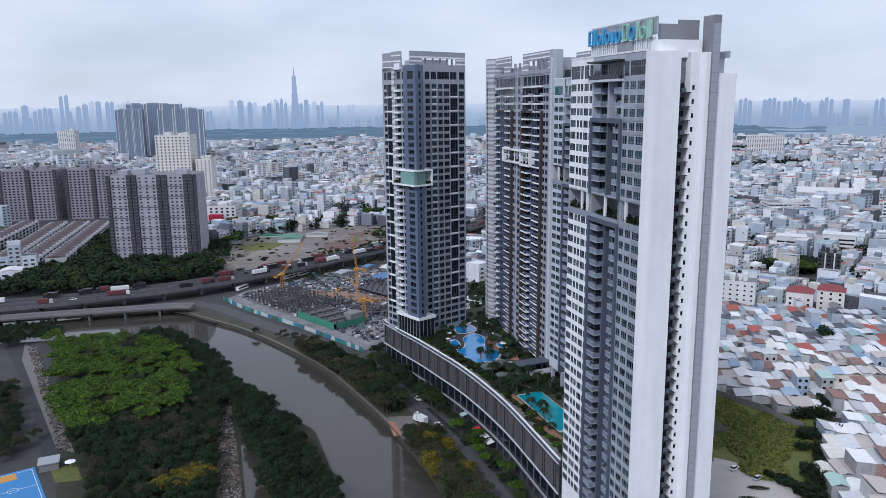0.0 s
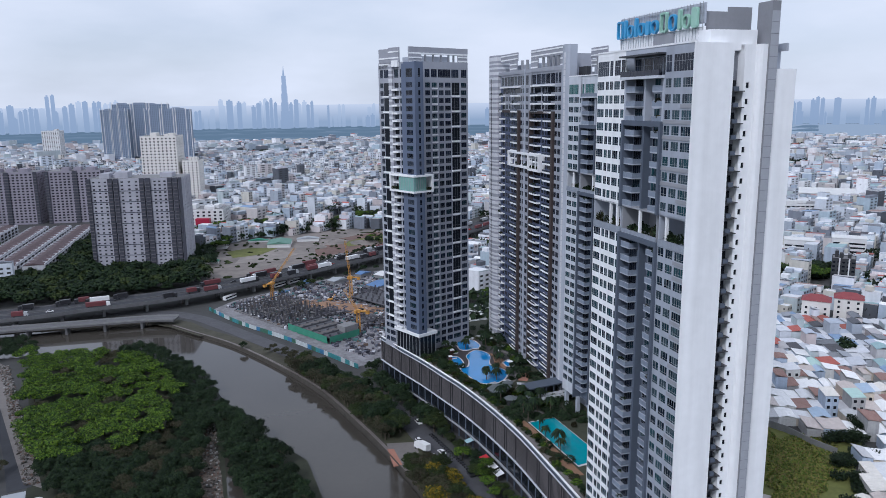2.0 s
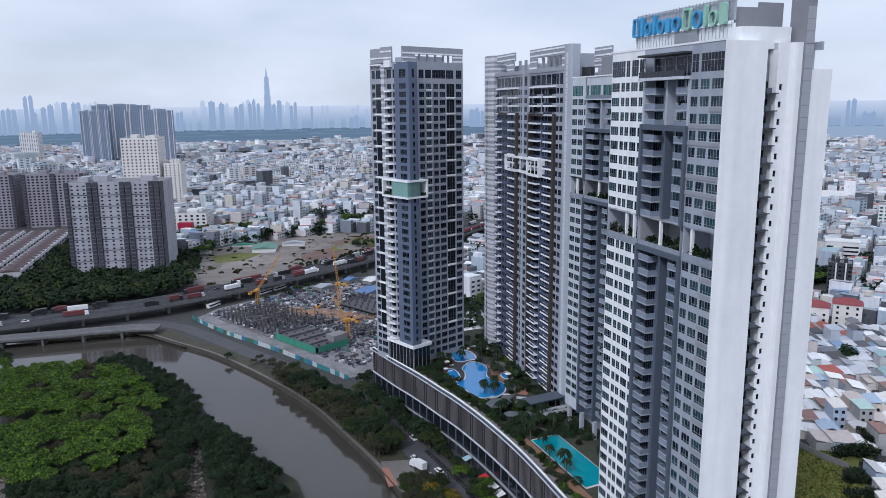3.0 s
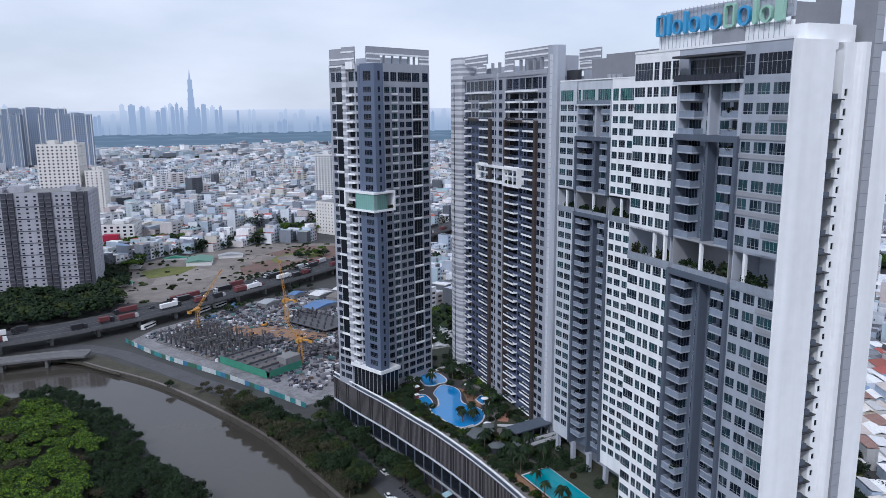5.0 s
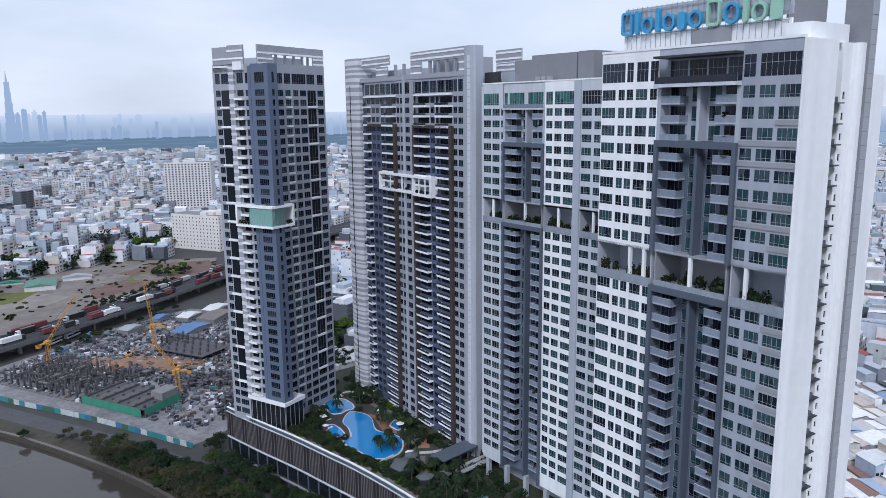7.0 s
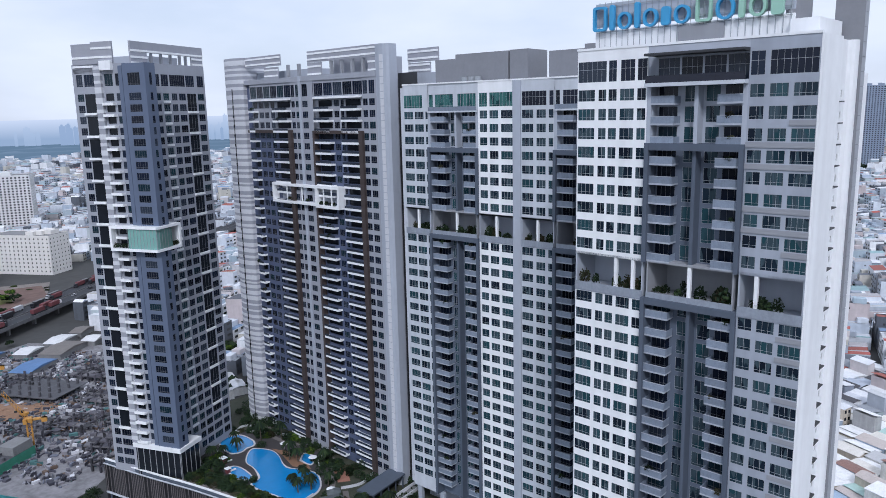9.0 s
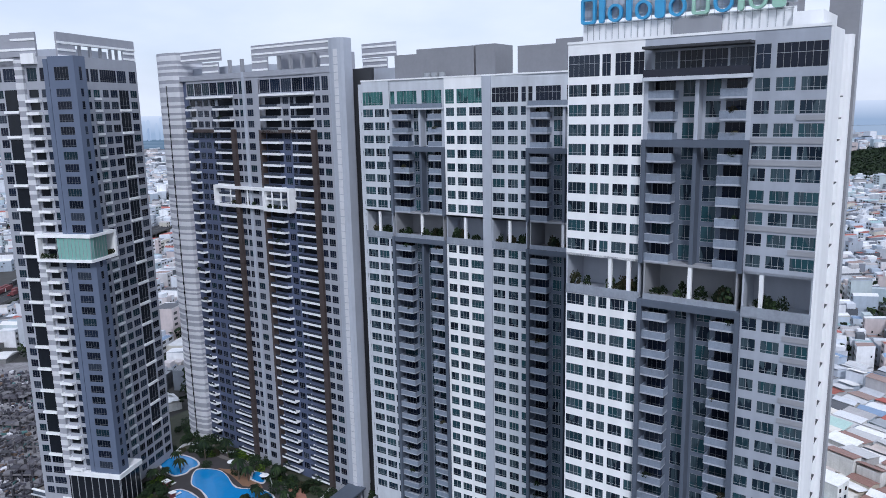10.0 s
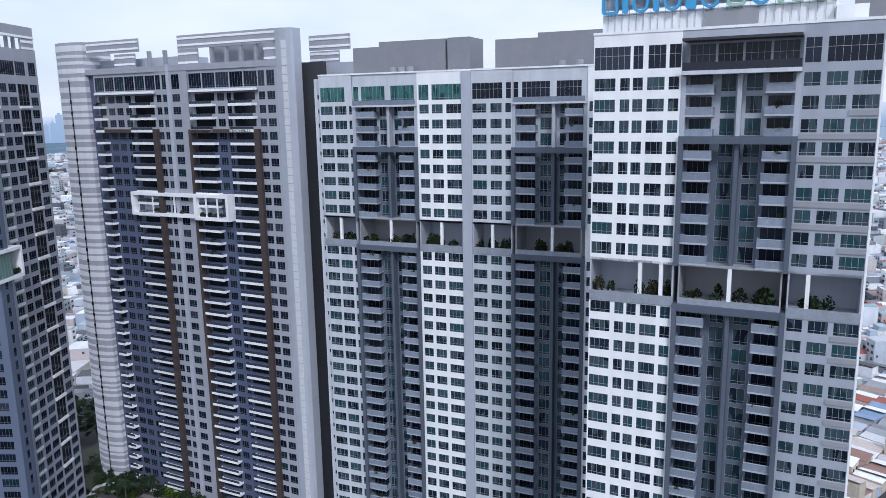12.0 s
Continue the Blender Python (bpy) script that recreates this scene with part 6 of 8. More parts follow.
for x, y, w, col, word in ((104.6, 270.8, 5.0, (0.42, 0.02, 0.03), "red"), (104.8, 264.2, 4.2, (0.72, 0.73, 0.74), "white"), (104.9, 258.8, 4.0, (0.70, 0.71, 0.72), "white"), (104.3, 287.4, 3.0, (0.34, 0.50, 0.54), "pale teal")):
    aw = empty("awning", pose(x, y, 0, 0, 0, 4), "%s fabric awning over a shop front" % word, "awning", "shop awnings")
    part("canopy", profile(Shape(), [(-1.5, 3.0), (1.5, 3.7), (1.5, 3.8), (-1.5, 3.1)], w, w), material("awning_cloth_" + word.replace(" ", "_"), col, 0.8, var=0.15, scale=0.6), aw)
    for q in (-w / 2 + 0.1, w / 2 - 0.1):
        part("pole", Shape().rod((-1.4, q, 0), (-1.4, q, 3.05), 0.05, 6), FRAME, aw)

# ---------------------------------------------------------------- construction site
METALWHITE = material("white_sheet_roof", (0.62, 0.62, 0.62), 0.6, var=0.2, scale=0.4)
DUSTGROUND = material("site_ground", (0.21, 0.205, 0.215), 0.95, var=0.6, scale=0.12, bump=0.3)
sheet("site_ground", [(15, 541), (52, 459), (83, 396), (98, 400), (126, 420), (172, 470), (196, 560), (160, 618), (100, 600), (30, 560)], 0.06, DUSTGROUND, "churned earth and rubble of a building site", "ground")
FENCE = arc([(13, 541), (17, 530), (30, 499), (53, 457), (68, 426), (82, 395)], 4)
hoard = empty("site_hoarding", pose(0, 0, 0), "teal, white and blue painted site hoarding panels", "fence")
HOARD = [material("hoarding_" + n, c, 0.6, var=0.35, scale=0.5) for n, c in (("teal", (0.05, 0.23, 0.25)), ("white", (0.50, 0.54, 0.55)), ("blue", (0.05, 0.17, 0.32)), ("green", (0.05, 0.13, 0.09)))]
panels = [Shape().box(-1.95, 1.95, -0.06, 0.06, 0, 2.6).mesh("panel", m) for m in HOARD]
s = 2.0
while s < 168:
    p, d = along(FENCE, s)
    part("panel", panels[random.Random(int(s * 7)).choice([0, 0, 1, 1, 2, 3, 3])], None, hoard, m=pose(p.x, p.y, 0, 0, 0, math.degrees(math.atan2(d.y, d.x))))
    s += 4.0
REBAR = material("rebar_steel", (0.10, 0.09, 0.085), 0.7, var=0.2)
DUST = material("dusty_concrete", (0.16, 0.155, 0.155), 0.9, var=0.3, scale=0.25)
site = pose(54, 475, 0, 0, 0, -64)      # x runs along the hoarding, y into the site
frame_w = empty("concrete_frame", site, "unfinished grey concrete columns with bare reinforcement", "building frame")
rng = random.Random(12)
DARKCON = material("dark_wet_concrete", (0.085, 0.085, 0.095), 0.9, var=0.3, scale=0.3)
col = Shape().box(-0.5, 0.5, -0.5, 0.5, 0, 5.2).mesh("column", DARKCON)
bars = Shape()
for i in range(3):
    for j in range(3):
        if (i, j) != (1, 1):
            bars.box(-0.35 + 0.33 * i, -0.29 + 0.33 * i, -0.35 + 0.33 * j, -0.29 + 0.33 * j, 5.2, 8.6)
bars = bars.mesh("rebar", REBAR)
for i in range(12):
    for j in range(7):
        x, y = -61 + 5.0 * i, 6 + 5.4 * j
        hz = rng.uniform(0.7, 1.15)
        c = part("column", col, None, frame_w, m=pose(x, y, 0) @ Matrix.Diagonal((1, 1, hz, 1)))
        tagged(part("rebar", bars, None, c), kind="stuff")
for i in range(46):
    x, y = -60 + rng.uniform(0, 50), 6 + 7.0 * rng.randint(0, 4)
    part("beam", Shape().box(0, 6.4, -0.3, 0.9, -0.4, 0.2), DARKCON if i % 3 else DUST, frame_w, m=pose(x, y, rng.choice([1.2, 3.4, 5.0]), 0, 0, rng.choice([0, 90])))
part("slab", Shape().box(-64, -6, 3, 38, 0.1, 0.6), DUST, frame_w, "dusty ground slab")
block = empty("concrete_frame", site, "two-storey concrete shell wrapped in green safety net", "building frame")
part("slab", Shape().box(2, 42, 4, 26, 0.1, 0.5).box(2, 42, 4, 26, 3.6, 4.0), DARKCON, block)
for i in range(8):
    for j in range(4):
        part("column", col, None, block, m=pose(4 + 5.2 * i, 6 + 6.0 * j, 0.1))
for i in range(7):
    part("beam", Shape().box(4 + 5.2 * i, 8.6 + 5.2 * i, 4, 26, 4.0, 4.4) if i % 2 else Shape().box(4 + 5.2 * i, 4.6 + 5.2 * i, 4, 26, 4.0, 5.0), REBAR if i % 2 else DARKCON, block)
net = Shape()
for i in range(40):
    z = 4.6 + 0.5 * math.sin(i * 1.7)
    net.quad((1 + i, 3.4 + 0.2 * math.sin(i), 0.3), (2 + i, 3.4 + 0.2 * math.sin(i + 1), 0.3), (2 + i, 3.2, 4.6), (1 + i, 3.2, 4.6))
for i in range(22):
    net.quad((42.6, 4 + i, 0.3), (42.6, 5 + i, 0.3), (42.8, 5 + i, 4.6), (42.8, 4 + i, 4.6))
part("net", net, NET, block, "hanging green safety net")
part("core_wall", Shape().box(34, 41.5, 16, 26, 4.0, 7.6), CONCRETE, block, "pale concrete core")
back_fr = empty("concrete_frame", pose(128, 520, 0, 0, 0, -64), "grey concrete column grid with formwork", "building frame")
for i in range(6):
    for j in range(4):
        part("column", col, None, back_fr, m=pose(-16 + 6.0 * i, -10 + 6.5 * j, 0))
part("slab", Shape().box(-18, 18, -12, 12, 2.6, 3.0), DARKCON, back_fr)
CAGE = material("dark_formwork_steel", [(0.05, 0.048, 0.06), (0.09, 0.085, 0.10), (0.035, 0.035, 0.04), (0.14, 0.135, 0.145)], 0.8, var=0.3, scale=0.4, pick="island")
for cx, cy, nx, ny, tall in ((150, 470, 7, 5, 3.2), (132, 492, 6, 4, 2.6), (160, 505, 6, 5, 3.0), (110, 435, 6, 4, 2.8), (96, 480, 6, 4, 2.4), (172, 540, 6, 5, 3.0), (118, 548, 6, 4, 2.6), (128, 452, 6, 4, 3.0), (104, 414, 5, 4, 3.2), (146, 530, 6, 5, 2.8), (78, 505, 5, 4, 2.6), (112, 470, 5, 4, 3.0)):
    sh = Shape()
    for i in range(nx):
        sh.box(-0.3 + 4.2 * i, 0.3 + 4.2 * i, 0, 4.4 * (ny - 1), tall - 0.6, tall)
        for j in range(ny):
            sh.box(-0.4 + 4.2 * i, 0.4 + 4.2 * i, 4.4 * j - 0.4, 4.4 * j + 0.4, 0, tall + rng.uniform(0.2, 2.4))
            if rng.random() < 0.5:
                sh.box(4.2 * i, 4.2 * i + 3.6, 4.4 * j, 4.4 * j + 3.4, tall, tall + 0.15)
    for j in range(ny):
        sh.box(0, 4.2 * (nx - 1), 4.4 * j - 0.3, 4.4 * j + 0.3, tall - 0.5, tall + 0.05)
    solid("foundation_frame", sh, CAGE, "dark low concrete foundation grid with formwork", "building frame", "foundation frames", m=pose(cx, cy, 0, 0, 0, -64 + rng.uniform(-6, 6)), kind="stuff")
# loose material, rubble and small machines
junk = Shape()
for i in range(5200):
    x, y = rng.uniform(-90, 75), rng.uniform(4, 150)
    z0, w, l, h = 0.0, rng.choice([rng.uniform(0.15, 0.5), rng.uniform(0.3, 2.2)]), rng.uniform(0.4, 3.6), rng.uniform(0.1, 1.4)
    p = site @ Vector((x, y, 0))
    if inside((p.x, p.y), [(18, 538), (54, 462), (84, 400), (126, 424), (170, 474), (192, 560), (158, 612), (98, 596), (34, 556)]):
        a = rng.uniform(0, 3.14)
        ca, sa = math.cos(a), math.sin(a)
        junk.prism([(p.x + ca * u * w - sa * v * l, p.y + sa * u * w + ca * v * l) for u, v in ((-.5, -.5), (.5, -.5), (.5, .5), (-.5, .5))], 0.05, 0.1 + h)
solid("site_materials", junk, material("mixed_site_material", [(0.05, 0.05, 0.065), (0.26, 0.26, 0.29), (0.11, 0.105, 0.125), (0.03, 0.03, 0.042), (0.60, 0.60, 0.63), (0.08, 0.078, 0.10), (0.13, 0.09, 0.07), (0.14, 0.15, 0.19), (0.045, 0.045, 0.06), (0.07, 0.16, 0.16), (0.24, 0.23, 0.25)], 0.85, pick="island"), "heaps of formwork, steel and rubble", "site materials", kind="stuff")


CLAY = material("orange_clay", (0.25, 0.15, 0.095), 0.95, var=0.3, scale=0.2)


def mound(x, y, r, h, seed, mat, label):
    rg = random.Random(seed)
    sh = Shape()
    n, rings = 18, 5
    rows = []
    for k in range(rings + 1):
        u = k / rings
        rows.append([(x + math.cos(6.283 * i / n) * r * u * rg.uniform(0.85, 1.1), y + math.sin(6.283 * i / n) * r * u * rg.uniform(0.85, 1.1), max(0.0, h * (1 - u ** 1.4) * rg.uniform(0.75, 1.15)) if k < rings else 0.0) for i in range(n)])
    for k in range(rings):
        sh.strip(rows[k] + rows[k][:1], rows[k + 1] + rows[k + 1][:1])
    return solid("earth_mound", sh, mat, label, "earth mound", "earth mounds")


for i, (x, y, r, h) in enumerate(((92, 520, 18, 2.0), (106, 508, 14, 1.8), (80, 535, 10, 1.4), (118, 470, 8, 1.2), (120, 500, 9, 1.0))):
    mound(x, y, r, h, i, CLAY, "heap of orange-brown earth on the site")


def crane(x, y, mast, head, reach, lift, label):
    """A lattice mast, cab and raised lattice jib with its back arm."""
    c = empty("tower_crane", pose(x, y, 0, 0, 0, head), label, "crane", "site cranes")
    m, j = Shape(), Shape()
    w = 0.9
    for sx in (-w, w):
        for sy in (-w, w):
            m.box(sx - 0.14, sx + 0.14, sy - 0.14, sy + 0.14, 0, mast)
    k = 0
    z = 0.0
    while z < mast - 1.8:
        for (x0, y0), (x1, y1) in (((-w, -w), (w, -w)), ((w, -w), (w, w)), ((w, w), (-w, w)), ((-w, w), (-w, -w))):
            m.rod((x0, y0, z) if k % 2 else (x1, y1, z), (x1, y1, z + 1.8) if k % 2 else (x0, y0, z + 1.8), 0.09, 4)
        z, k = z + 1.8, k + 1
    part("mast", m, YELLOW, c, "orange-yellow lattice mast")
    part("cab", Shape().box(-1.6, 1.6, -1.4, 1.4, mast, mast + 1.8).box(0.4, 1.8, 1.2, 2.4, mast - 0.2, mast + 1.8), YELLOW, c)
    part("counter_arm", Shape().box(-7, 0, -0.9, 0.9, mast + 0.6, mast + 1.2).box(-7, -5, -1.1, 1.1, mast - 0.6, mast + 1.2), YELLOW, c)
    tip = Vector((math.cos(radians(lift)) * reach, 0, math.sin(radians(lift)) * reach))
    o = Vector((0.8, 0, mast + 1.4))
    up = Vector((-math.sin(radians(lift)), 0, math.cos(radians(lift))))
    n = int(reach / 1.6)
    for i in range(n):
        p, q = o + tip * (i / n), o + tip * ((i + 1) / n)
        for s in (-0.7, 0.7):
            j.rod(p + Vector((0, s, 0)), q + Vector((0, s, 0)), 0.11, 4)
            j.rod(p + Vector((0, s, 0)), q + up * 1.2, 0.07, 4)
        j.rod(p + up * 1.2, q + up * 1.2, 0.11, 4)
        j.rod(p + Vector((0, -0.7, 0)), q + Vector((0, 0.7, 0)), 0.07, 4)
    part("jib", j, YELLOW, c, "raised orange-yellow lattice jib")
    part("cable", Shape().rod(Vector((-5, 0, mast + 5.5)), o + tip, 0.05, 4).rod((-1, 0, mast + 1.6), (-5, 0, mast + 5.6), 0.12, 4), CHARCOAL, c)


crane(56, 546, 13, 32, 30, 44, "orange-yellow tower crane with raised jib")
crane(110, 535, 15, 150, 26, 84, "orange-yellow tower crane with upright jib")
crane(97, 454, 13, 150, 15, 58, "orange-yellow tower crane with short raised jib")
for x, y, w, l, mt in ((150, 592, 16, 9, METALWHITE), (172, 600, 20, 10, METALWHITE), (186, 585, 14, 9, METALWHITE), (134, 600, 12, 6, TARP), (190, 610, 16, 8, PAVING)):
    h = empty("shed", pose(x, y, 0, 0, 0, 34), "low open-sided yard shed with sheet roof", "shed", "site sheds")
    part("wall", Shape().box(-w / 2, w / 2, -l / 2, l / 2, 0, 3.0), CONCRETE, h)
    part("roof", profile(Shape(), [(-w / 2 - 0.4, 3.0), (w / 2 + 0.4, 3.0), (0, 4.4)], l + 0.8, l + 0.8), mt, h)
bus(pose(66, 590, 0.1, 0, 0, 40), "white coach parked below the flyover")
bus(pose(78, 598, 0.1, 0, 0, 40), "white coach parked below the flyover")
bus(pose(28, 566, 0.1, 0, 0, 48), "white coach parked below the flyover")
solid("tarpaulin", Shape().box(-5, 5, -3, 3, 0, 0.8), TARP, "blue tarpaulin over stacked goods", "tarpaulin", m=pose(66, 572, 0.05, 0, 0, 40))
for i, (x, y, w, l, mt, t) in enumerate(((110, 585, 14, 8, FRAME, "white"), (140, 560, 24, 12, TARP, "blue"), (165, 580, 26, 14, PAVING, "beige"), (88, 585, 9, 6, TARP, "blue"))):
    h = empty("shed", pose(x, y, 0, 0, 0, 32), "low site shed with %s metal roof" % t, "shed", "site sheds")
    part("wall", Shape().box(-w / 2, w / 2, -l / 2, l / 2, 0, 3.2), CONCRETE, h)
    part("roof", profile(Shape(), [(-w / 2 - 0.4, 3.2), (w / 2 + 0.4, 3.2), (0, 4.6)], l + 0.8, l + 0.8), mt, h)


def excavator(x, y, a):
    c = empty("excavator", pose(x, y, 0.1, 0, 0, a), "small orange tracked excavator on the site", "excavator", "site excavators")
    for sy in (-1.1, 1.1):
        part("track", Shape().box(-1.8, 1.8, sy - 0.3, sy + 0.3, 0, 0.8), CHARCOAL, c)
    part("body", Shape().box(-1.9, 1.2, -1.2, 1.2, 0.9, 2.0), YELLOW, c)
    part("cab", Shape().box(-0.2, 1.2, 0.1, 1.2, 2.0, 3.1), DARKGLASS, c)
    part("boom", Shape().rod((1.0, -0.4, 1.8), (3.6, -0.4, 4.4), 0.28, 4, 0.22).rod((3.6, -0.4, 4.4), (5.6, -0.4, 2.0), 0.2, 4), YELLOW, c)
    part("bucket", Shape().box(5.2, 6.1, -0.9, 0.1, 1.0, 1.9), CHARCOAL, c)


for x, y, a in ((95, 534, 30), (84, 516, 200), (110, 496, 110)):
    excavator(x, y, a)

# ---------------------------------------------------------------- far high-rises
def high_rise(m, w, d, h, floors, cols, wall_mat, glass, label, group, win=(0.5, 0.55), piers=(), pier_mat=None, roof=0.0, lines=0):
    """A slab block: two window-grid fronts with a glazed core behind, rear walls, roof and piers."""
    t = empty("apartment_block", m, label, "building", group)
    fh = (h - 3.0) / floors
    rows = [(1.5 + fh * k + fh * (1 - win[1]) / 2, 1.5 + fh * k + fh * (1 + win[1]) / 2) for k in range(floors)]
    def spread(a, b, n):
        s = (b - a) / n if type(n) is int else 0
        if type(n) is tuple:
            return [(a + (b - a) * c - 0.95, a + (b - a) * c + 0.95) for c in n]
        return [(a + s * i + s * (1 - win[0]) / 2, a + s * i + s * (1 + win[0]) / 2) for i in range(n)]
    sh = Shape()
    wall_grid(sh, "end", 0, w, 0, h, spread(0, w, cols), rows, 0.0, 0.4)
    part("front_wall", sh, wall_mat, t)
    sh = Shape()
    n = max(2, round((cols if type(cols) is int else 14) * d / w))
    wall_grid(sh, "front", 0, d, 0, h, spread(0, d, n), rows, 0.0, 0.4)
    part("side_wall", sh, wall_mat, t)
    sh = Shape()
    wall_grid(sh, "front", 0, d, 0, h, spread(0, d, n), rows, 0.0, 0.4)
    sh.v = [(w - x, y, z) for x, y, z in sh.v]
    sh.f = [f[::-1] for f in sh.f]
    part("side_wall", sh, wall_mat, t)
    part("glazing", Shape().box(0.35, w - 0.35, 0.35, d - 0.3, 0, h - 0.8), glass, t, "dark window glass")
    part("rear_wall", Shape().box(0, w, d - 0.3, d, 0, h), wall_mat, t)
    part("roof", Shape().box(0.4, w - 0.4, 0.4, d - 0.3, h - 0.8, h - 0.5), CONCRETE, t)
    for a, b in piers:
        part("pier", Shape().box(a * w, b * w, -1.2, 0.1, 0, h + roof), pier_mat or wall_mat, t)
        if pier_mat is DARKPIER and b - a > 0.044:
            sl = Shape()
            for lo, hi in rows:
                sl.box(a * w + 0.3, b * w - 0.3, -1.9, -1.2, lo - 0.9, lo - 0.15)
            tagged(part("balcony_stack", sl, BALDARK, t, "stacked grey balcony fronts"), kind="stuff")
    if lines:
        for k in range(0, floors, lines):
            part("band", Shape().box(0.02, w - 0.02, -0.2, -0.01, 1.3 + fh * k, 1.9 + fh * k), DARKPIER, t)
    rg = random.Random(int(w * h))
    for i in range(4):
        a, b = rg.uniform(0.08, 0.75) * w, rg.uniform(0.3, 0.6) * d
        part("roof_house", Shape().box(a, a + rg.uniform(0.1, 0.18) * w, b - d * 0.2, b + d * 0.2, h - 0.5, h + rg.uniform(2, 4.5)), wall_mat, t)
    return t


BALDARK = material("dark_balcony_render", (0.13, 0.125, 0.14), 0.85, var=0.18, scale=0.08)
MAUVE = material("mauve_grey_render", (0.27, 0.25, 0.295), 0.8, var=0.12, scale=0.08, streak=0.12)
DUSTY = material("grey_stained_render", (0.38, 0.38, 0.425), 0.85, var=0.18, scale=0.08, streak=0.2)
# on piers, the dark of recessed balcony bays is put into this colour
DARKPIER = material("dark_streaked_render", (0.055, 0.057, 0.075), 0.85, var=0.18, scale=0.08, streak=0.2)
CREAM = material("cream_render", (0.70, 0.675, 0.64), 0.8, var=0.08, scale=0.08, streak=0.08)
# distance haze is put into these two colours, making them paler and bluer
HAZEGLASS = material("hazed_blue_glass", (0.10, 0.145, 0.21), 0.3, var=0.1, scale=0.05)
BLUEWALL = material("hazed_blue_grey_curtain_wall", (0.24, 0.29, 0.38), 0.5, var=0.1, scale=0.05)
OFFWHITE = material("off_white_render", (0.66, 0.66, 0.66), 0.8, var=0.1, scale=0.08, streak=0.1)
high_rise(pose(-75, 716, 0, 0, 0, -13), 78, 34, 77, 24, (0.075, 0.135, 0.195, 0.37, 0.445, 0.52, 0.715, 0.765, 0.82), DUSTY, DARKGLASS, "weathered grey apartment block with dark balcony bays", "far blocks", (0.34, 0.4),
          ((0.0, 0.045), (0.225, 0.275), (0.285, 0.335), (0.555, 0.605), (0.615, 0.67), (0.85, 0.90), (0.91, 0.96), (0.97, 1.0)), DARKPIER, 0, 3)
for i in range(3):
    high_rise(pose(-300 + 74 * i, 1030 - 10 * i, 0, 0, 0, -8), 66, 30, 62, 18, 14, MAUVE, DARKGLASS, "mauve-grey apartment block with flat roof", "mauve blocks", (0.55, 0.5), ((0.0, 0.06), (0.46, 0.54), (0.94, 1.0)), DARKPIER)
high_rise(pose(-50, 1128, 0, 0, 0, -14), 48, 40, 96, 22, 9, CREAM, DARKGLASS, "white and cream apartment tower with flat roof", "far blocks", (0.4, 0.45))
high_rise(pose(2, 1118, 0, 0, 0, -14), 22, 30, 62, 17, 4, CREAM, DARKGLASS, "narrow cream apartment wing", "far blocks", (0.35, 0.45))
for i, (x, y, w, h) in enumerate(((-165, 1890, 58, 128), (-148, 1990, 126, 140), (-72, 1880, 100, 127))):
    high_rise(pose(x, y, 0, 0, 0, -6), w, 40, h, 32, int(w / 4), BLUEWALL, HAZEGLASS, "blue-grey glass apartment tower", "blue towers", (0.55, 0.6), [(p_ - 0.008, p_ + 0.008) for p_ in (0.0, 0.10, 0.33, 0.38, 0.62, 0.67, 0.90, 1.0)], OFFWHITE, 3)
high_rise(pose(-318, 2080, 0, 0, 0, -8), 40, 40, 78, 24, 8, OFFWHITE, DARKGLASS, "slender off-white apartment tower", "far blocks", (0.4, 0.5))
high_rise(pose(-6, 905, 0, 0, 0, -16), 50, 36, 22, 5, 8, OFFWHITE, DARKGLASS, "white commercial building with dark windows", "far blocks", (0.45, 0.55))
shop = solid("shop_building", Shape().box(0, 15, -9, -0.2, 0, 13), material("crimson_cladding", (0.36, 0.015, 0.05), 0.5, var=0.1), "crimson shop front building", "building", m=pose(14, 895, 0, 0, 0, -16))
high_rise(pose(312, 1150, 0, 0, 0, -30), 62, 34, 70, 20, 14, OFFWHITE, DARKGLASS, "white apartment tower with many small windows", "far blocks", (0.5, 0.55))
high_rise(pose(230, 872, 0, 0, 0, -62), 62, 26, 36, 9, 14, CREAM, DARKGLASS, "cream hotel building with stepped roof", "far blocks", (0.3, 0.4))
high_rise(pose(1310, 1530, 0, 0, 0, -42), 85, 40, 50, 15, 16, OFFWHITE, DARKGLASS, "white apartment slab above the rooftops", "far blocks", (0.45, 0.5))
high_rise(pose(1245, 122, 0, 0, 0, -88), 44, 30, 69, 20, 9, OFFWHITE, DARKGLASS, "white apartment tower above the rooftops", "far blocks", (0.45, 0.5))
high_rise(pose(1754, 480, 0, 0, 0, -80), 62, 40, 168, 40, 12, BLUEWALL, DARKGLASS, "blue-grey tower above the rooftops", "far blocks", (0.5, 0.5))
high_rise(pose(430, 420, 0, 0, 0, -48), 15, 14, 27, 8, 5, CHARCOAL, DARKGLASS, "dark eight-storey town building", "far blocks", (0.6, 0.45), ((0.3, 0.36), (0.7, 0.76)), OFFWHITE)
high_rise(pose(330, 402, 0, 0, 0, -45), 22, 16, 19, 5, 5, OFFWHITE, DARKGLASS, "white five-storey town building", "far blocks", (0.3, 0.35))
high_rise(pose(645, 708, 0, 0, 0, -22), 85, 26, 17, 4, 16, OFFWHITE, DARKGLASS, "long white school building with open galleries", "far blocks", (0.8, 0.5))
high_rise(pose(720, 620, 0, 0, 0, -50), 60, 26, 26, 6, 12, OFFWHITE, TEALGLASS, "white office building with blue glazing", "far blocks", (0.6, 0.5))

# terraces of villas by the blocks
ROOFBROWN = material("brown_roof_tiles", (0.085, 0.058, 0.062), 0.85, var=0.3, scale=0.2)
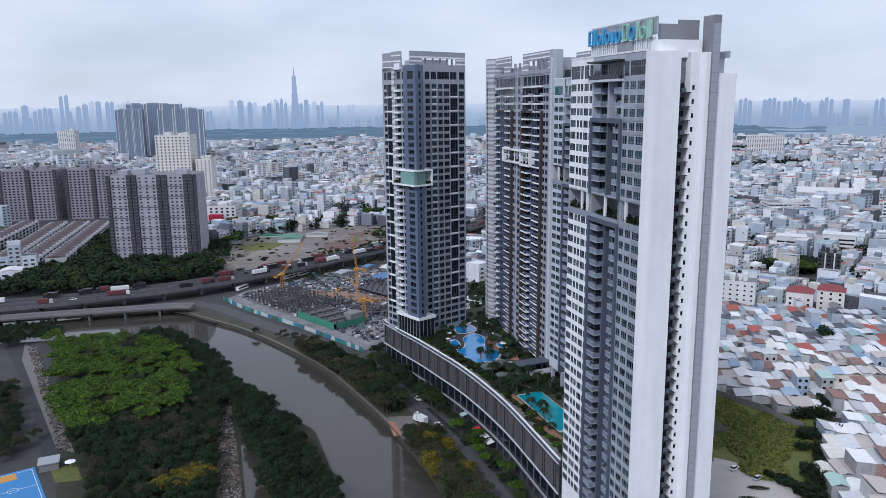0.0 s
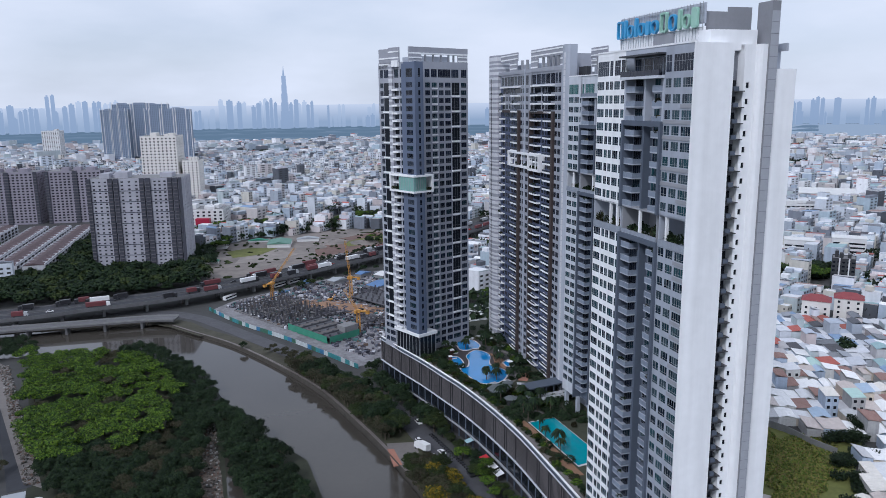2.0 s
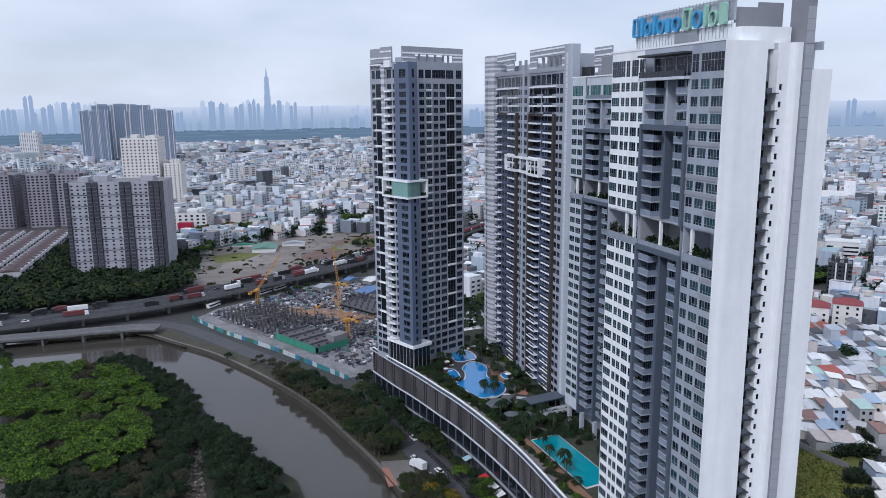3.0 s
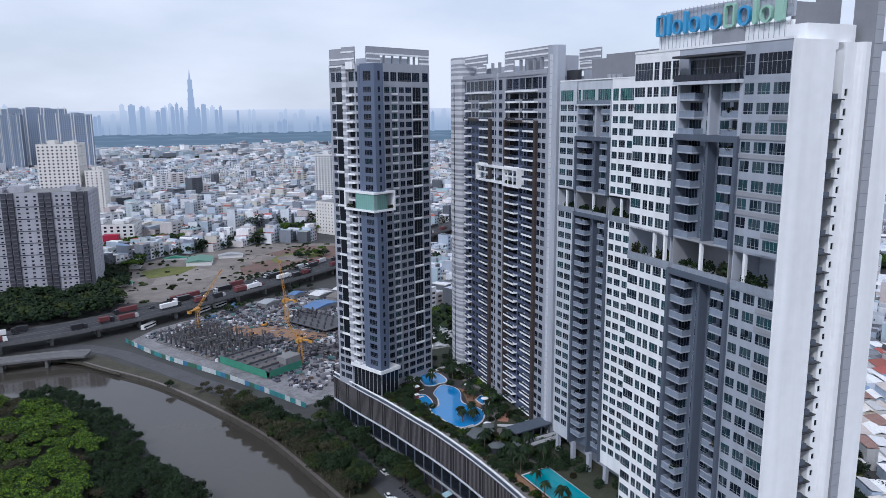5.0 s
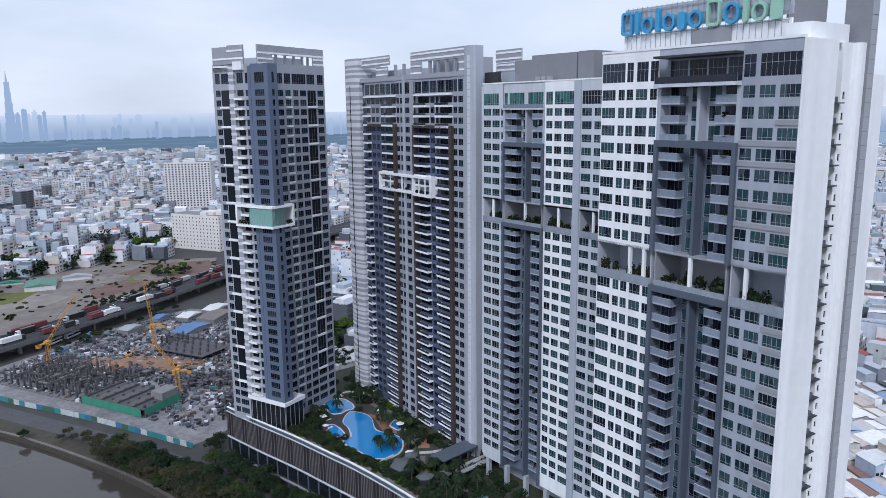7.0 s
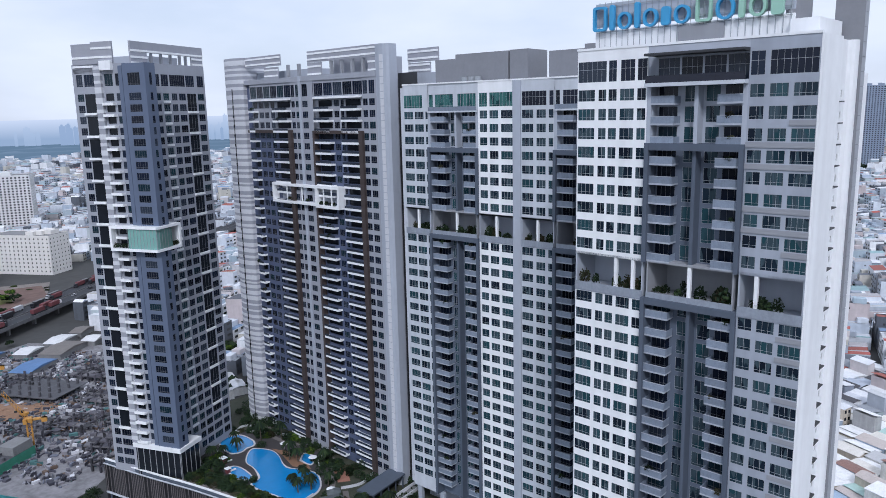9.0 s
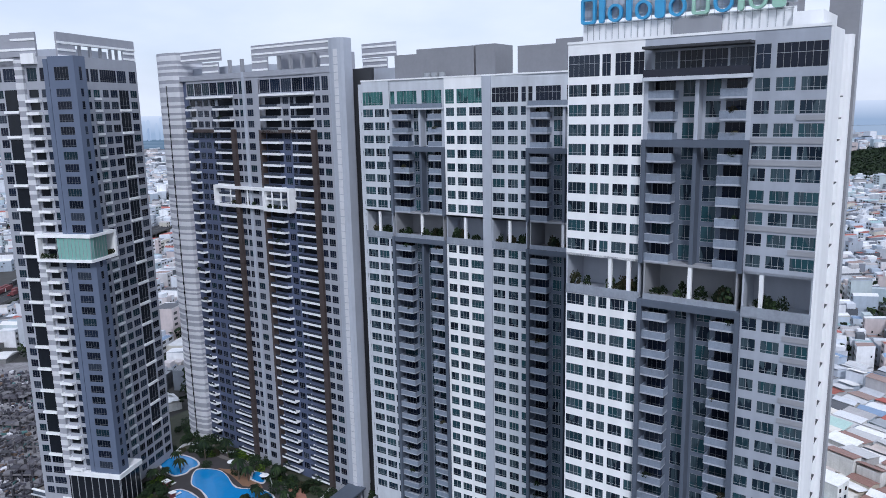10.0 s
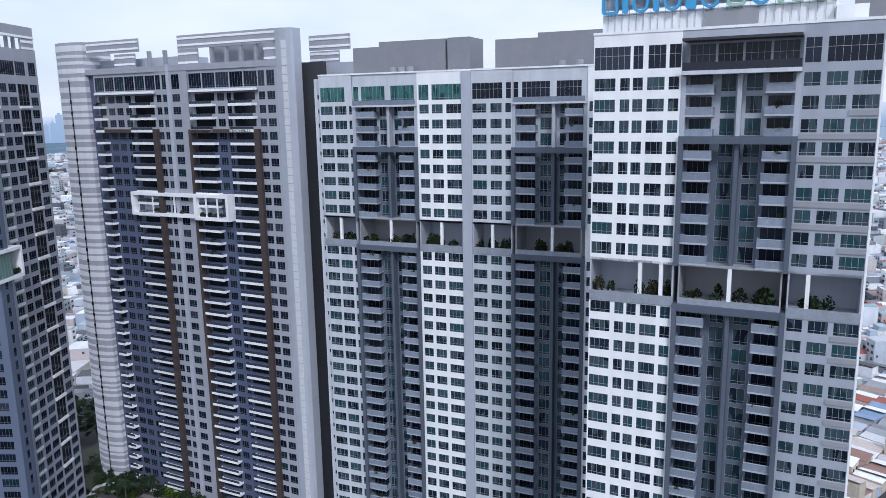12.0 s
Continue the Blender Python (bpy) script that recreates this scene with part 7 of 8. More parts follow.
VILLA = material("villa_white_render", (0.46, 0.46, 0.49), 0.8, var=0.12, scale=0.2, streak=0.3)


def villa_meshes(w, d):
    """One house of a terrace: pilasters, balconies, pediment, flat tiled roof behind parapets."""
    wall = Shape().box(-d, 0, -w / 2, w / 2, 0, 10.4)
    wall.box(0.002, 0.5, -w / 2, -w / 2 + 0.7, 0, 11.2).box(0.002, 0.5, w / 2 - 0.7, w / 2, 0, 11.2)
    for z in (3.3, 6.7, 10.0):
        wall.box(0.002, 1.2, -w / 2 + 0.7, w / 2 - 0.7, z, z + 0.4)
    wall.box(-0.4, 0.1, -w / 2, w / 2, 10.4, 11.5).box(-d, -d + 0.4, -w / 2, w / 2, 10.4, 11.3).box(-d + 0.4, -0.4, w / 2 - 0.25, w / 2, 10.4, 11.4)
    front = Shape()
    front.v += [(x, y, z) for x in (-0.6, 0.6) for y, z in ((-w * 0.2, 11.5), (w * 0.2, 11.5), (0.0, 12.5))]
    front.f += [(3, 4, 5), (0, 2, 1), (0, 3, 5, 2), (1, 2, 5, 4), (0, 1, 4, 3)]
    roof = Shape()
    e = [(-d + 0.4, -w / 2), (-0.4, -w / 2), (-0.4, w / 2 - 0.25), (-d + 0.4, w / 2 - 0.25)]
    roof.v += [(x, y, 10.45) for x, y in e] + [(-d / 2, -w / 2, 12.4), (-d / 2, w / 2 - 0.25, 12.4)]
    roof.f += [(1, 2, 5, 4), (3, 0, 4, 5), (0, 1, 4), (2, 3, 5), (0, 3, 2, 1)]
    glass = Shape().box(0.004, 0.06, -w * 0.3, w * 0.3, 0.3, 9.9).mesh("window", DARKGLASS)
    return wall.mesh("wall", VILLA), front.mesh("pediment", VILLA), roof.mesh("roof", ROOFBROWN), glass


VILLA_PARTS = villa_meshes(11.6, 17)
for x0, y0, x1, y1, n in ((-109, 700, -93, 898, 18), (-131, 706, -116, 900, 18), (-153, 712, -139, 905, 18), (-184, 800, -172, 925, 12)):
    a = math.degrees(math.atan2(y1 - y0, x1 - x0)) - 90
    for i in range(n):
        u = i / (n - 1)
        v = empty("villa", pose(x0 + (x1 - x0) * u, y0 + (y1 - y0) * u, 0, 0, 0, a), "white terraced villa with brown tiled roof and pediment", "house", "villa terraces")
        for name, me in zip(("wall", "pediment", "roof", "window"), VILLA_PARTS):
            part(name, me, None, v)

# ---------------------------------------------------------------- the low town
# wall palette shifted cooler, to put the blue of distant haze into it
HOUSEWALL = material("hazed_town_wall_paint", [(0.58, 0.61, 0.66), (0.42, 0.45, 0.50), (0.70, 0.71, 0.74), (0.36, 0.40, 0.46), (0.46, 0.45, 0.46), (0.62, 0.66, 0.72), (0.20, 0.22, 0.26), (0.50, 0.55, 0.62), (0.56, 0.52, 0.52), (0.76, 0.77, 0.79), (0.38, 0.46, 0.52), (0.10, 0.11, 0.13), (0.66, 0.68, 0.72), (0.38, 0.44, 0.52), (0.50, 0.44, 0.44), (0.54, 0.52, 0.47), (0.44, 0.50, 0.52), (0.80, 0.81, 0.83)], 0.85, var=0.15, scale=0.15, streak=0.2, pick="island")
HOUSEROOF = material("town_roofs", [(0.48, 0.50, 0.54), (0.30, 0.32, 0.35), (0.68, 0.69, 0.71), (0.17, 0.18, 0.20), (0.40, 0.39, 0.40), (0.30, 0.10, 0.08), (0.58, 0.60, 0.64), (0.10, 0.105, 0.12), (0.28, 0.40, 0.42), (0.42, 0.46, 0.53), (0.30, 0.22, 0.20), (0.54, 0.55, 0.57), (0.76, 0.77, 0.78), (0.22, 0.23, 0.25), (0.38, 0.11, 0.09), (0.22, 0.31, 0.45), (0.70, 0.70, 0.70), (0.08, 0.08, 0.09)], 0.8, var=0.18, scale=0.2, pick="island")
DARKHOLE = material("shaded_openings", (0.03, 0.032, 0.036), 0.4, var=0.2)


def town(name, seed, ring, step, size, height, az, keep, windows_on, label):
    """Blocks of narrow houses, one joined mesh each for walls, roofs and openings."""
    rg = random.Random(seed)
    W, R, H = Shape(), Shape(), Shape()
    r0, r1 = ring
    x = -900
    cells = []
    for gx in range(int(-0.3 * r1 / step), int(r1 / step) + 1):
        for gy in range(int(-0.15 * r1 / step), int(r1 / step) + 1):
            cx, cy = gx * step, gy * step
            r, a = math.hypot(cx, cy), math.degrees(math.atan2(cx, cy))
            if r0 <= r < r1 and az[0] <= a <= az[1] and keep(cx, cy):
                cells.append((cx, cy))
    for cx, cy in cells:
        ang = 0.5 + 1.1 * noise.noise((cx * 0.0022, cy * 0.0022, 3.0)) + 0.25 * noise.noise((cx * 0.009, cy * 0.009, 8.0))
        ca, sa = math.cos(ang), math.sin(ang)
        y = -step / 2
        bulk = 2.2 if rg.random() < 0.10 else 1.0
        tall = (1.4 if bulk > 1 else 1.0) + 0.6 * max(0.0, noise.noise((cx * 0.004, cy * 0.004, 20.0)))
        while y < step / 2 - 2:
            dp = rg.uniform(*size[1])
            xx = -step / 2
            while xx < step / 2 - 2:
                w = rg.uniform(*size[0]) * bulk
                if rg.random() < 0.93:
                    h = rg.uniform(*height) * tall * (1.5 if rg.random() < 0.10 else 1.0)
                    d2 = dp * rg.uniform(0.75, 1.0)
                    px, py = cx + ca * (xx + w / 2) - sa * (y + d2 / 2), cy + sa * (xx + w / 2) + ca * (y + d2 / 2)
                    if keep(px, py):
                        q = [(px + ca * u * w * 0.49 - sa * v * d2 / 2, py + sa * u * w * 0.49 + ca * v * d2 / 2) for u, v in ((-1, -1), (1, -1), (1, 1), (-1, 1))]
                        k = len(W.v)
                        W.v += [(*p, 0) for p in q] + [(*p, h) for p in q]
                        for i in range(4):
                            j = (i + 1) % 4
                            W.f.append((k + i, k + j, k + 4 + j, k + 4 + i))
                        s = rg.random()
                        k = len(R.v)
                        if s < 0.45:
                            R.v += [(*p, h + (0.9 if i in (0, 1) else 0.05)) for i, p in enumerate(q)]
                            R.f.append((k, k + 1, k + 2, k + 3))
                            W.tri((*q[1], h), (*q[2], h), (*q[1], h + 0.9))
                            W.tri((*q[3], h), (*q[0], h), (*q[0], h + 0.9))
                            W.quad((*q[0], h), (*q[1], h), (*q[1], h + 0.9), (*q[0], h + 0.9))
                        elif s < 0.62:
                            m0, m1 = ((q[0][0] + q[1][0]) / 2, (q[0][1] + q[1][1]) / 2), ((q[2][0] + q[3][0]) / 2, (q[2][1] + q[3][1]) / 2)
                            R.v += [(*q[0], h), (*q[3], h), (*m1, h + 1.5), (*m0, h + 1.5), (*q[1], h), (*q[2], h)]
                            R.f += [(k + 1, k, k + 3, k + 2), (k + 4, k + 5, k + 2, k + 3)]
                            W.tri((*q[0], h), (*q[1], h), (*m0, h + 1.5))
                            W.tri((*q[2], h), (*q[3], h), (*m1, h + 1.5))
                        else:
                            R.v += [(*p, h - 0.5) for p in q]
                            R.f.append((k, k + 1, k + 2, k + 3))
                            if s > 0.72:
                                f0 = rg.uniform(0.0, 0.5)
                                z = h + rg.uniform(2, 3)
                                t = [tuple(Vector(q[a_]).lerp(Vector(q[b_]), f)) for a_, b_, f in ((0, 3, f0), (1, 2, f0), (1, 2, f0 + 0.4), (0, 3, f0 + 0.4))]
                                W.prism(t, h - 0.5, z)
                        if windows_on:
                            n = 1 if w < 6 else 2
                            for a_, b_ in ((0, 1), (2, 3)):
                                A, B = Vector(q[a_]), Vector(q[b_])
                                nn = Vector(((B - A).y, -(B - A).x)).normalized() * 0.07
                                zz = 1.2
                                while zz + 1.6 < h:
                                    for c in range(n):
                                        f0 = (c + 0.5) / n
                                        p0, p1 = A.lerp(B, f0 - 0.26 / n) + nn, A.lerp(B, f0 + 0.26 / n) + nn
                                        H.quad((*p0, zz), (*p1, zz), (*p1, zz + 1.5), (*p0, zz + 1.5))
                                    zz += 3.4
                            A, B = Vector(q[3]), Vector(q[0])
                            nn = Vector(((B - A).y, -(B - A).x)).normalized() * 0.07
                            if rg.random() < 0.4:
                                for c in range(rg.randint(1, 3)):
                                    f0, zz = rg.uniform(0.15, 0.85), rg.uniform(1.5, max(1.6, h - 2.2))
                                    p0, p1 = A.lerp(B, f0 - 0.04) + nn, A.lerp(B, f0 + 0.04) + nn
                                    H.quad((*p0, zz), (*p1, zz), (*p1, zz + 1.2), (*p0, zz + 1.2))
                xx += w
            y += dp + (2.2 if rg.random() < 0.7 else 5.5)
    t = empty(name, pose(0, 0, 0), label, "town", kind="stuff")
    tagged(part("walls", W, HOUSEWALL, t), kind="stuff")
    tagged(part("roofs", R, HOUSEROOF, t), kind="stuff")
    if windows_on:
        tagged(part("openings", H, DARKHOLE, t), kind="stuff")


CLEAR = [
    [(-420, 470), (-420, 640), (-130, 640), (-100, 720), (15, 690), (25, 780), (60, 800), (165, 835), (250, 790), (420, 880), (520, 900), (520, 860), (300, 715), (190, 640), (195, 600), (190, 380), (270, 270), (235, 180), (240, -50), (-500, -50)],
    [(-80, 700), (20, 690), (20, 770), (-70, 790)], [(-330, 1000), (-90, 980), (-90, 1070), (-330, 1090)], [(-60, 1105), (10, 1105), (10, 1180), (-60, 1180)], [(-12, 870), (56, 870), (56, 930), (-12, 940)],
    [(-240, 690), (-70, 690), (-70, 980), (-240, 980)], [(305, 1100), (380, 1100), (390, 1190), (310, 1190)], [(215, 800), (275, 800), (290, 890), (215, 890)],
    [(235, 100), (408, 96), (408, 346), (335, 404), (285, 405), (235, 310)], [(420, 400), (450, 400), (450, 430), (420, 430)], [(320, 380), (360, 380), (360, 420), (320, 420)],
    [(640, 700), (725, 665), (740, 700), (655, 740)], [(710, 560), (780, 560), (780, 640), (710, 640)], [(1300, 1430), (1430, 1430), (1430, 1560), (1300, 1560)],
]
CLEAR += [[(362, 370), (400, 355), (408, 376), (372, 394)], [(343, 404), (364, 404), (364, 424), (343, 424)], [(770, 770), (900, 760), (920, 880), (790, 890)], [(490, 520), (535, 482), (556, 505), (510, 545)]]
GREENS = [((250, 196), (10, 24)), ((60, 880), (150, 25)), ((190, 900), (60, 40)), ((430, 560), (70, 30)), ((460, 470), (45, 22)), ((-40, 1300), (200, 30)), ((200, 1500), (260, 40)), ((700, 1100), (160, 50)), ((1150, 1250), (320, 70)), ((1500, 1700), (420, 90)), ((112, 1087), (15, 19)), ((228, 1182), (46, 18)), ((216, 888), (32, 18)), ((170, 862), (32, 9)), ((468, 468), (19, 15)), ((438, 483), (15, 10)), ((600, 470), (32, 14)), ((208, 492), (24, 20)), ((178, 456), (20, 22)), ((640, 300), (60, 30)), ((1500, 500), (300, 90)), ((1900, 200), (500, 160)), ((-150, 1450), (200, 40)), ((400, 2200), (500, 70)), ((-300, 1700), (200, 60)), ((520, 150), (40, 22))]


def free(x, y):
    if any(inside((x, y), c) for c in CLEAR):
        return False
    return not any(((x - gx) / rx) ** 2 + ((y - gy) / ry) ** 2 < 1 for (gx, gy), (rx, ry) in GREENS) and not (math.hypot(x, y) > 2800 and math.degrees(math.atan2(x, y)) > 40)


town("town_near", 101, (330, 1000), 46, ((4.0, 8.5), (10, 18)), (5, 15), (-16, 100), free, True, "dense white and pastel low-rise town houses")
town("town_middle", 102, (1000, 1900), 62, ((5, 11), (12, 20)), (6, 17), (-16, 100), free, True, "dense pale low-rise town houses")
town("town_far", 103, (1900, 2750), 120, ((10, 24), (16, 30)), (6, 18), (-15, 99), free, False, "distant pale low-rise town")

# woods and greenery between the houses
def woods(name, spots, seed, leaf, n, label, mat=None):
    rg = random.Random(seed)
    sh = Shape()
    for (x, y), (rx, ry), h in spots:
        for i in range(int(n * max(1.0, rx * ry / 900))):
            a, q = rg.uniform(0, 6.283), math.sqrt(rg.random())
            px, py = x + math.cos(a) * q * rx, y + math.sin(a) * q * ry
            z = h * (0.35 + 0.65 * rg.random()) * (0.75 + 0.35 * noise.noise((px * 0.06, py * 0.06, 1)))
            up = Vector((rg.gauss(0, 0.5), rg.gauss(0, 0.5), 0.8)).normalized()
            t = up.orthogonal().normalized() * leaf * rg.uniform(0.6, 1.3)
            b = up.cross(t).normalized() * leaf * rg.uniform(0.5, 1.0)
            p = Vector((px, py, z))
            sh.quad(tuple(p - t), tuple(p - b), tuple(p + t), tuple(p + b))
    solid(name, sh, mat or LEAF, label, "woods", kind="stuff")


woods("far_woods", [(c, r, 9) for c, r in GREENS[7:]], 5, 2.6, 230, "dark green tree belts between the houses")
rg = random.Random(8)
spots = []
while len(spots) < 1500:
    a, r = radians(rg.uniform(-14, 98)), rg.uniform(420, 2600)
    x, y = r * math.sin(a), r * math.cos(a)
    if free(x, y):
        spots.append(((x, y), (rg.uniform(4, 9) * (0.6 + r / 1200), rg.uniform(4, 9) * (0.6 + r / 1200)), rg.uniform(11, 18)))
woods("town_trees", spots, 6, 1.7, 85, "scattered dark green trees among the houses")
woods("villa_trees", [((-128, 800), (5, 80), 8), ((-100, 770), (4, 60), 8), ((-165, 800), (14, 60), 9), ((-80, 800), (8, 60), 9), ((-190, 720), (30, 20), 9)], 16, 1.2, 500, "dark green garden trees between the villas")
# waste ground beyond the flyover
sheet("waste_ground", [(14, 640), (60, 628), (130, 665), (215, 725), (245, 790), (165, 832), (60, 798), (24, 775)], 0.05, DIRT, "bare brown waste ground with scrub", "ground")
sheet("weedy_patch", [(40, 716), (66, 722), (84, 748), (60, 760), (36, 748)], 0.09, GRASS, "patch of yellow-green weeds on waste ground", "grass")
sheet("weedy_patch", [(150, 730), (196, 742), (206, 762), (170, 768), (148, 752)], 0.09, GRASS, "patch of yellow-green weeds on waste ground", "grass")
SCRUB = [shrub_mesh(190 + i, 160, 1, 1, 0.7, 0.3, mt, "scrub") for i, mt in enumerate((LEAF_OLIVE, LEAF, LEAF_MID))]
def scrub(poly, n, seed, z=0.05, clear=-0.05, name="scrub", label="low olive green scrub on waste ground", mat=LEAF_MID):
    """Low bushes over a plan outline, joined."""
    rg = random.Random(seed)
    xs, ys = [p[0] for p in poly], [p[1] for p in poly]
    sh = Shape()
    while n:
        x, y = rg.uniform(min(xs), max(xs)), rg.uniform(min(ys), max(ys))
        if inside((x, y), poly) and noise.noise((x * 0.05, y * 0.05, 4.0)) > clear:
            me, m = rg.choice(SCRUB), pose(x, y, z, 0, 0, rg.uniform(0, 360)) @ Matrix.Diagonal((rg.uniform(0.5, 3.2), rg.uniform(0.5, 3.2), rg.uniform(0.5, 1.6), 1))
            k = len(sh.v)
            sh.v += [tuple(m @ v.co) for v in me.vertices]
            sh.f += [tuple(k + q for q in p.vertices) for p in me.polygons]
            n -= 1
    solid(name, sh, mat, label, name, kind="stuff")


scrub([(14, 640), (60, 628), (130, 665), (215, 725), (245, 790), (165, 832), (60, 798), (24, 775)], 150, 9)
scrub([(100.5, 345), (104.5, 342), (109.5, 324), (110.8, 306), (113.5, 294), (110.5, 292), (108, 303), (105, 322)], 130, 14, DECK, -9, "hedge", "clipped dark green hedge along the deck edge", LEAF_MID)
REDSOIL = material("red_brown_soil", (0.15, 0.095, 0.08), 0.95, var=0.4, scale=0.06, bump=0.3)
sheet("bare_soil", [(112, 692), (170, 708), (222, 740), (235, 782), (190, 800), (140, 770), (118, 736)], 0.07, REDSOIL, "red-brown bare soil on waste ground", "ground")
sheet("bare_soil", [(40, 690), (74, 690), (100, 712), (84, 740), (50, 728)], 0.07, material("pale_sandy_soil", (0.24, 0.215, 0.195), 0.95, var=0.35, scale=0.05), "pale sandy soil on waste ground", "ground")
GREENROOF = material("green_metal_roof", (0.10, 0.22, 0.17), 0.6, var=0.15, scale=0.3)
for x, y, w, l, h, mt, lab in ((88, 762, 22, 26, 4.5, GREENROOF, "green metal roofed open shed"), (28, 772, 22, 16, 7, FRAME, "pale grey metal warehouse"), (118, 776, 22, 8, 3.5, FRAME, "white tent-roofed store"), (70, 790, 20, 4, 2.5, NET, "long green covered stack"), (20, 700, 14, 6, 3, NET, "teal covered stack")):
    hh = empty("shed", pose(x, y, 0, 0, 0, -12), lab + " on waste ground", "shed", "waste ground sheds")
    part("wall", Shape().box(-w / 2, w / 2, -l / 2, l / 2, 0, h - 0.8), OFFWHITE, hh)
    part("roof", profile(Shape(), [(-w / 2 - 0.5, h - 0.8), (w / 2 + 0.5, h - 0.8), (0, h + 1.2)], l + 1, l + 1), mt, hh)
for x, y, r, h in ((140, 760, 18, 2.5), (120, 740, 12, 1.6), (170, 745, 16, 2.2)):
    mound(x, y, r, h, int(x), DIRT, "low brown earth heap on waste ground")

# ---------------------------------------------------------------- the near quarter of metal roofs
METAL = [material("metal_roof_" + n, c, 0.5, var=0.16, scale=0.5, streak=0.0) for n, c in (("white", (0.80, 0.80, 0.80)), ("grey", (0.50, 0.50, 0.51)), ("cream", (0.70, 0.67, 0.62)), ("rust", (0.26, 0.15, 0.125)), ("mint", (0.42, 0.58, 0.54)), ("blue", (0.36, 0.46, 0.58)), ("pale", (0.66, 0.67, 0.69)), ("warm", (0.52, 0.46, 0.43)))]
NEARWALL = [material("quarter_wall_" + n, c, 0.85, var=0.2, scale=0.4, streak=0.25) for n, c in (("grey", (0.36, 0.36, 0.36)), ("white", (0.62, 0.62, 0.60)), ("blue", (0.38, 0.45, 0.55)), ("cream", (0.52, 0.46, 0.38)))]


def ribbed_roof(w, l, rise, kind):
    """A ribbed metal sheet roof in one piece, gabled along its length or leaning one way."""
    us = (-1, 0, 1) if kind == "gable" else (-1, 1)
    def z(u):
        return rise * (1 - abs(u)) if kind == "gable" else rise * (u + 1) / 2
    n = max(3, int(l / 1.1))
    ys = []
    for i in range(n):
        y0, y1 = -l / 2 + l * i / n, -l / 2 + l * (i + 1) / n
        ys += [(y0, 0.12), (y1 - 0.24, 0.12), (y1 - 0.12, 0.22)]
    ys.append((l / 2, 0.12))
    ring = [(y, q) for y, q in ys] + [(l / 2, 0.0), (-l / 2, 0.0)]
    sh = Shape()
    m, k = len(ring), len(us)
    for u in us:
        sh.v += [(u * w / 2, y, z(u) + q) for y, q in ring]
    for a_ in range(k - 1):
        for i in range(m):
            j = (i + 1) % m
            sh.f.append((a_ * m + i, (a_ + 1) * m + i, (a_ + 1) * m + j, a_ * m + j))
    sh.f.append(tuple(range(m)))
    sh.f.append(tuple(reversed(range((k - 1) * m, k * m))))
    return sh


rg = random.Random(55)
QUARTER = [(196, 150), (300, 105), (405, 100), (405, 345), (335, 402), (285, 405), (234, 316), (228, 286), (238, 258), (240, 243), (258, 240), (229, 213), (202, 188)]
ang = radians(-28)
ca, sa = math.cos(ang), math.sin(ang)
plots = []
v = -240.0
while v < 280:
    dp = rg.uniform(8, 13)
    u = -190.0
    while u < 200:
        w = rg.uniform(3.8, 7.6)
        x, y = 330 + ca * (u + w / 2) - sa * (v + dp / 2), 230 + sa * (u + w / 2) + ca * (v + dp / 2)
        if inside((x, y), QUARTER) and rg.random() < 0.96:
            plots.append((math.hypot(x - 215, y - 215), x, y, w, dp))
        u += w
    v += dp + rg.choice([0.4, 0.4, 1.2, 3.0])
plots.sort()
RW, RR = Shape(), Shape()
for i, (_, x, y, w, dp) in enumerate(plots):
    h = rg.uniform(2.8, 4.6) if rg.random() < 0.88 else rg.uniform(6.5, 10.5)
    kind = rg.choice(["gable", "lean", "lean"])
    mt = rg.choice([0, 0, 0, 0, 0, 0, 0, 1, 1, 2, 2, 2, 3, 3, 3, 3, 4, 5, 6, 6, 6, 7, 7, 7])
    m = pose(x, y, 0, 0, 0, -28 + rg.uniform(-5, 5) + (180 if rg.random() < 0.5 else 0))
    l, ww = dp * 0.98, w * 0.98
    wl = Shape().box(-ww / 2, ww / 2, -l / 2, l / 2, 0, h)
    rf = ribbed_roof(ww + 0.5, l + 0.5, rg.uniform(0.4, 1.3), kind)
    if i >= 300:
        for src, dst, dz in ((wl, RW, 0), (rf, RR, h)):
            k = len(dst.v)
            dst.v += [tuple(m @ Vector((p[0], p[1], p[2] + dz))) for p in src.v]
            dst.f += [tuple(k + q for q in f) for f in src.f]
        continue
    t = empty("house", m, "low house with %s sheet metal roof" % ("white", "grey", "cream", "rusty red", "mint green", "faded blue", "pale grey", "weathered brown")[mt], "house", "metal-roofed quarter")
    part("wall", wl, rg.choice(NEARWALL), t)
    part("roof", rf, METAL[mt], t, m=pose(0, 0, h))
    if h > 6:
        for zz in (1.8, 5.0, 8.2):
            if zz + 1 < h:
                for sx in (-0.25, 0.25):
                    part("window", Shape().box(sx * ww - 0.6, sx * ww + 0.6, -l / 2 - 0.05, -l / 2 + 0.05, zz - 0.7, zz + 0.7), DARKGLASS, t)
rest = empty("metal_roof_houses", pose(0, 0, 0), "further low houses with pale metal roofs", "houses", kind="stuff")
tagged(part("walls", RW, HOUSEWALL, rest), kind="stuff")
tagged(part("roofs", RR, HOUSEROOF, rest), kind="stuff")
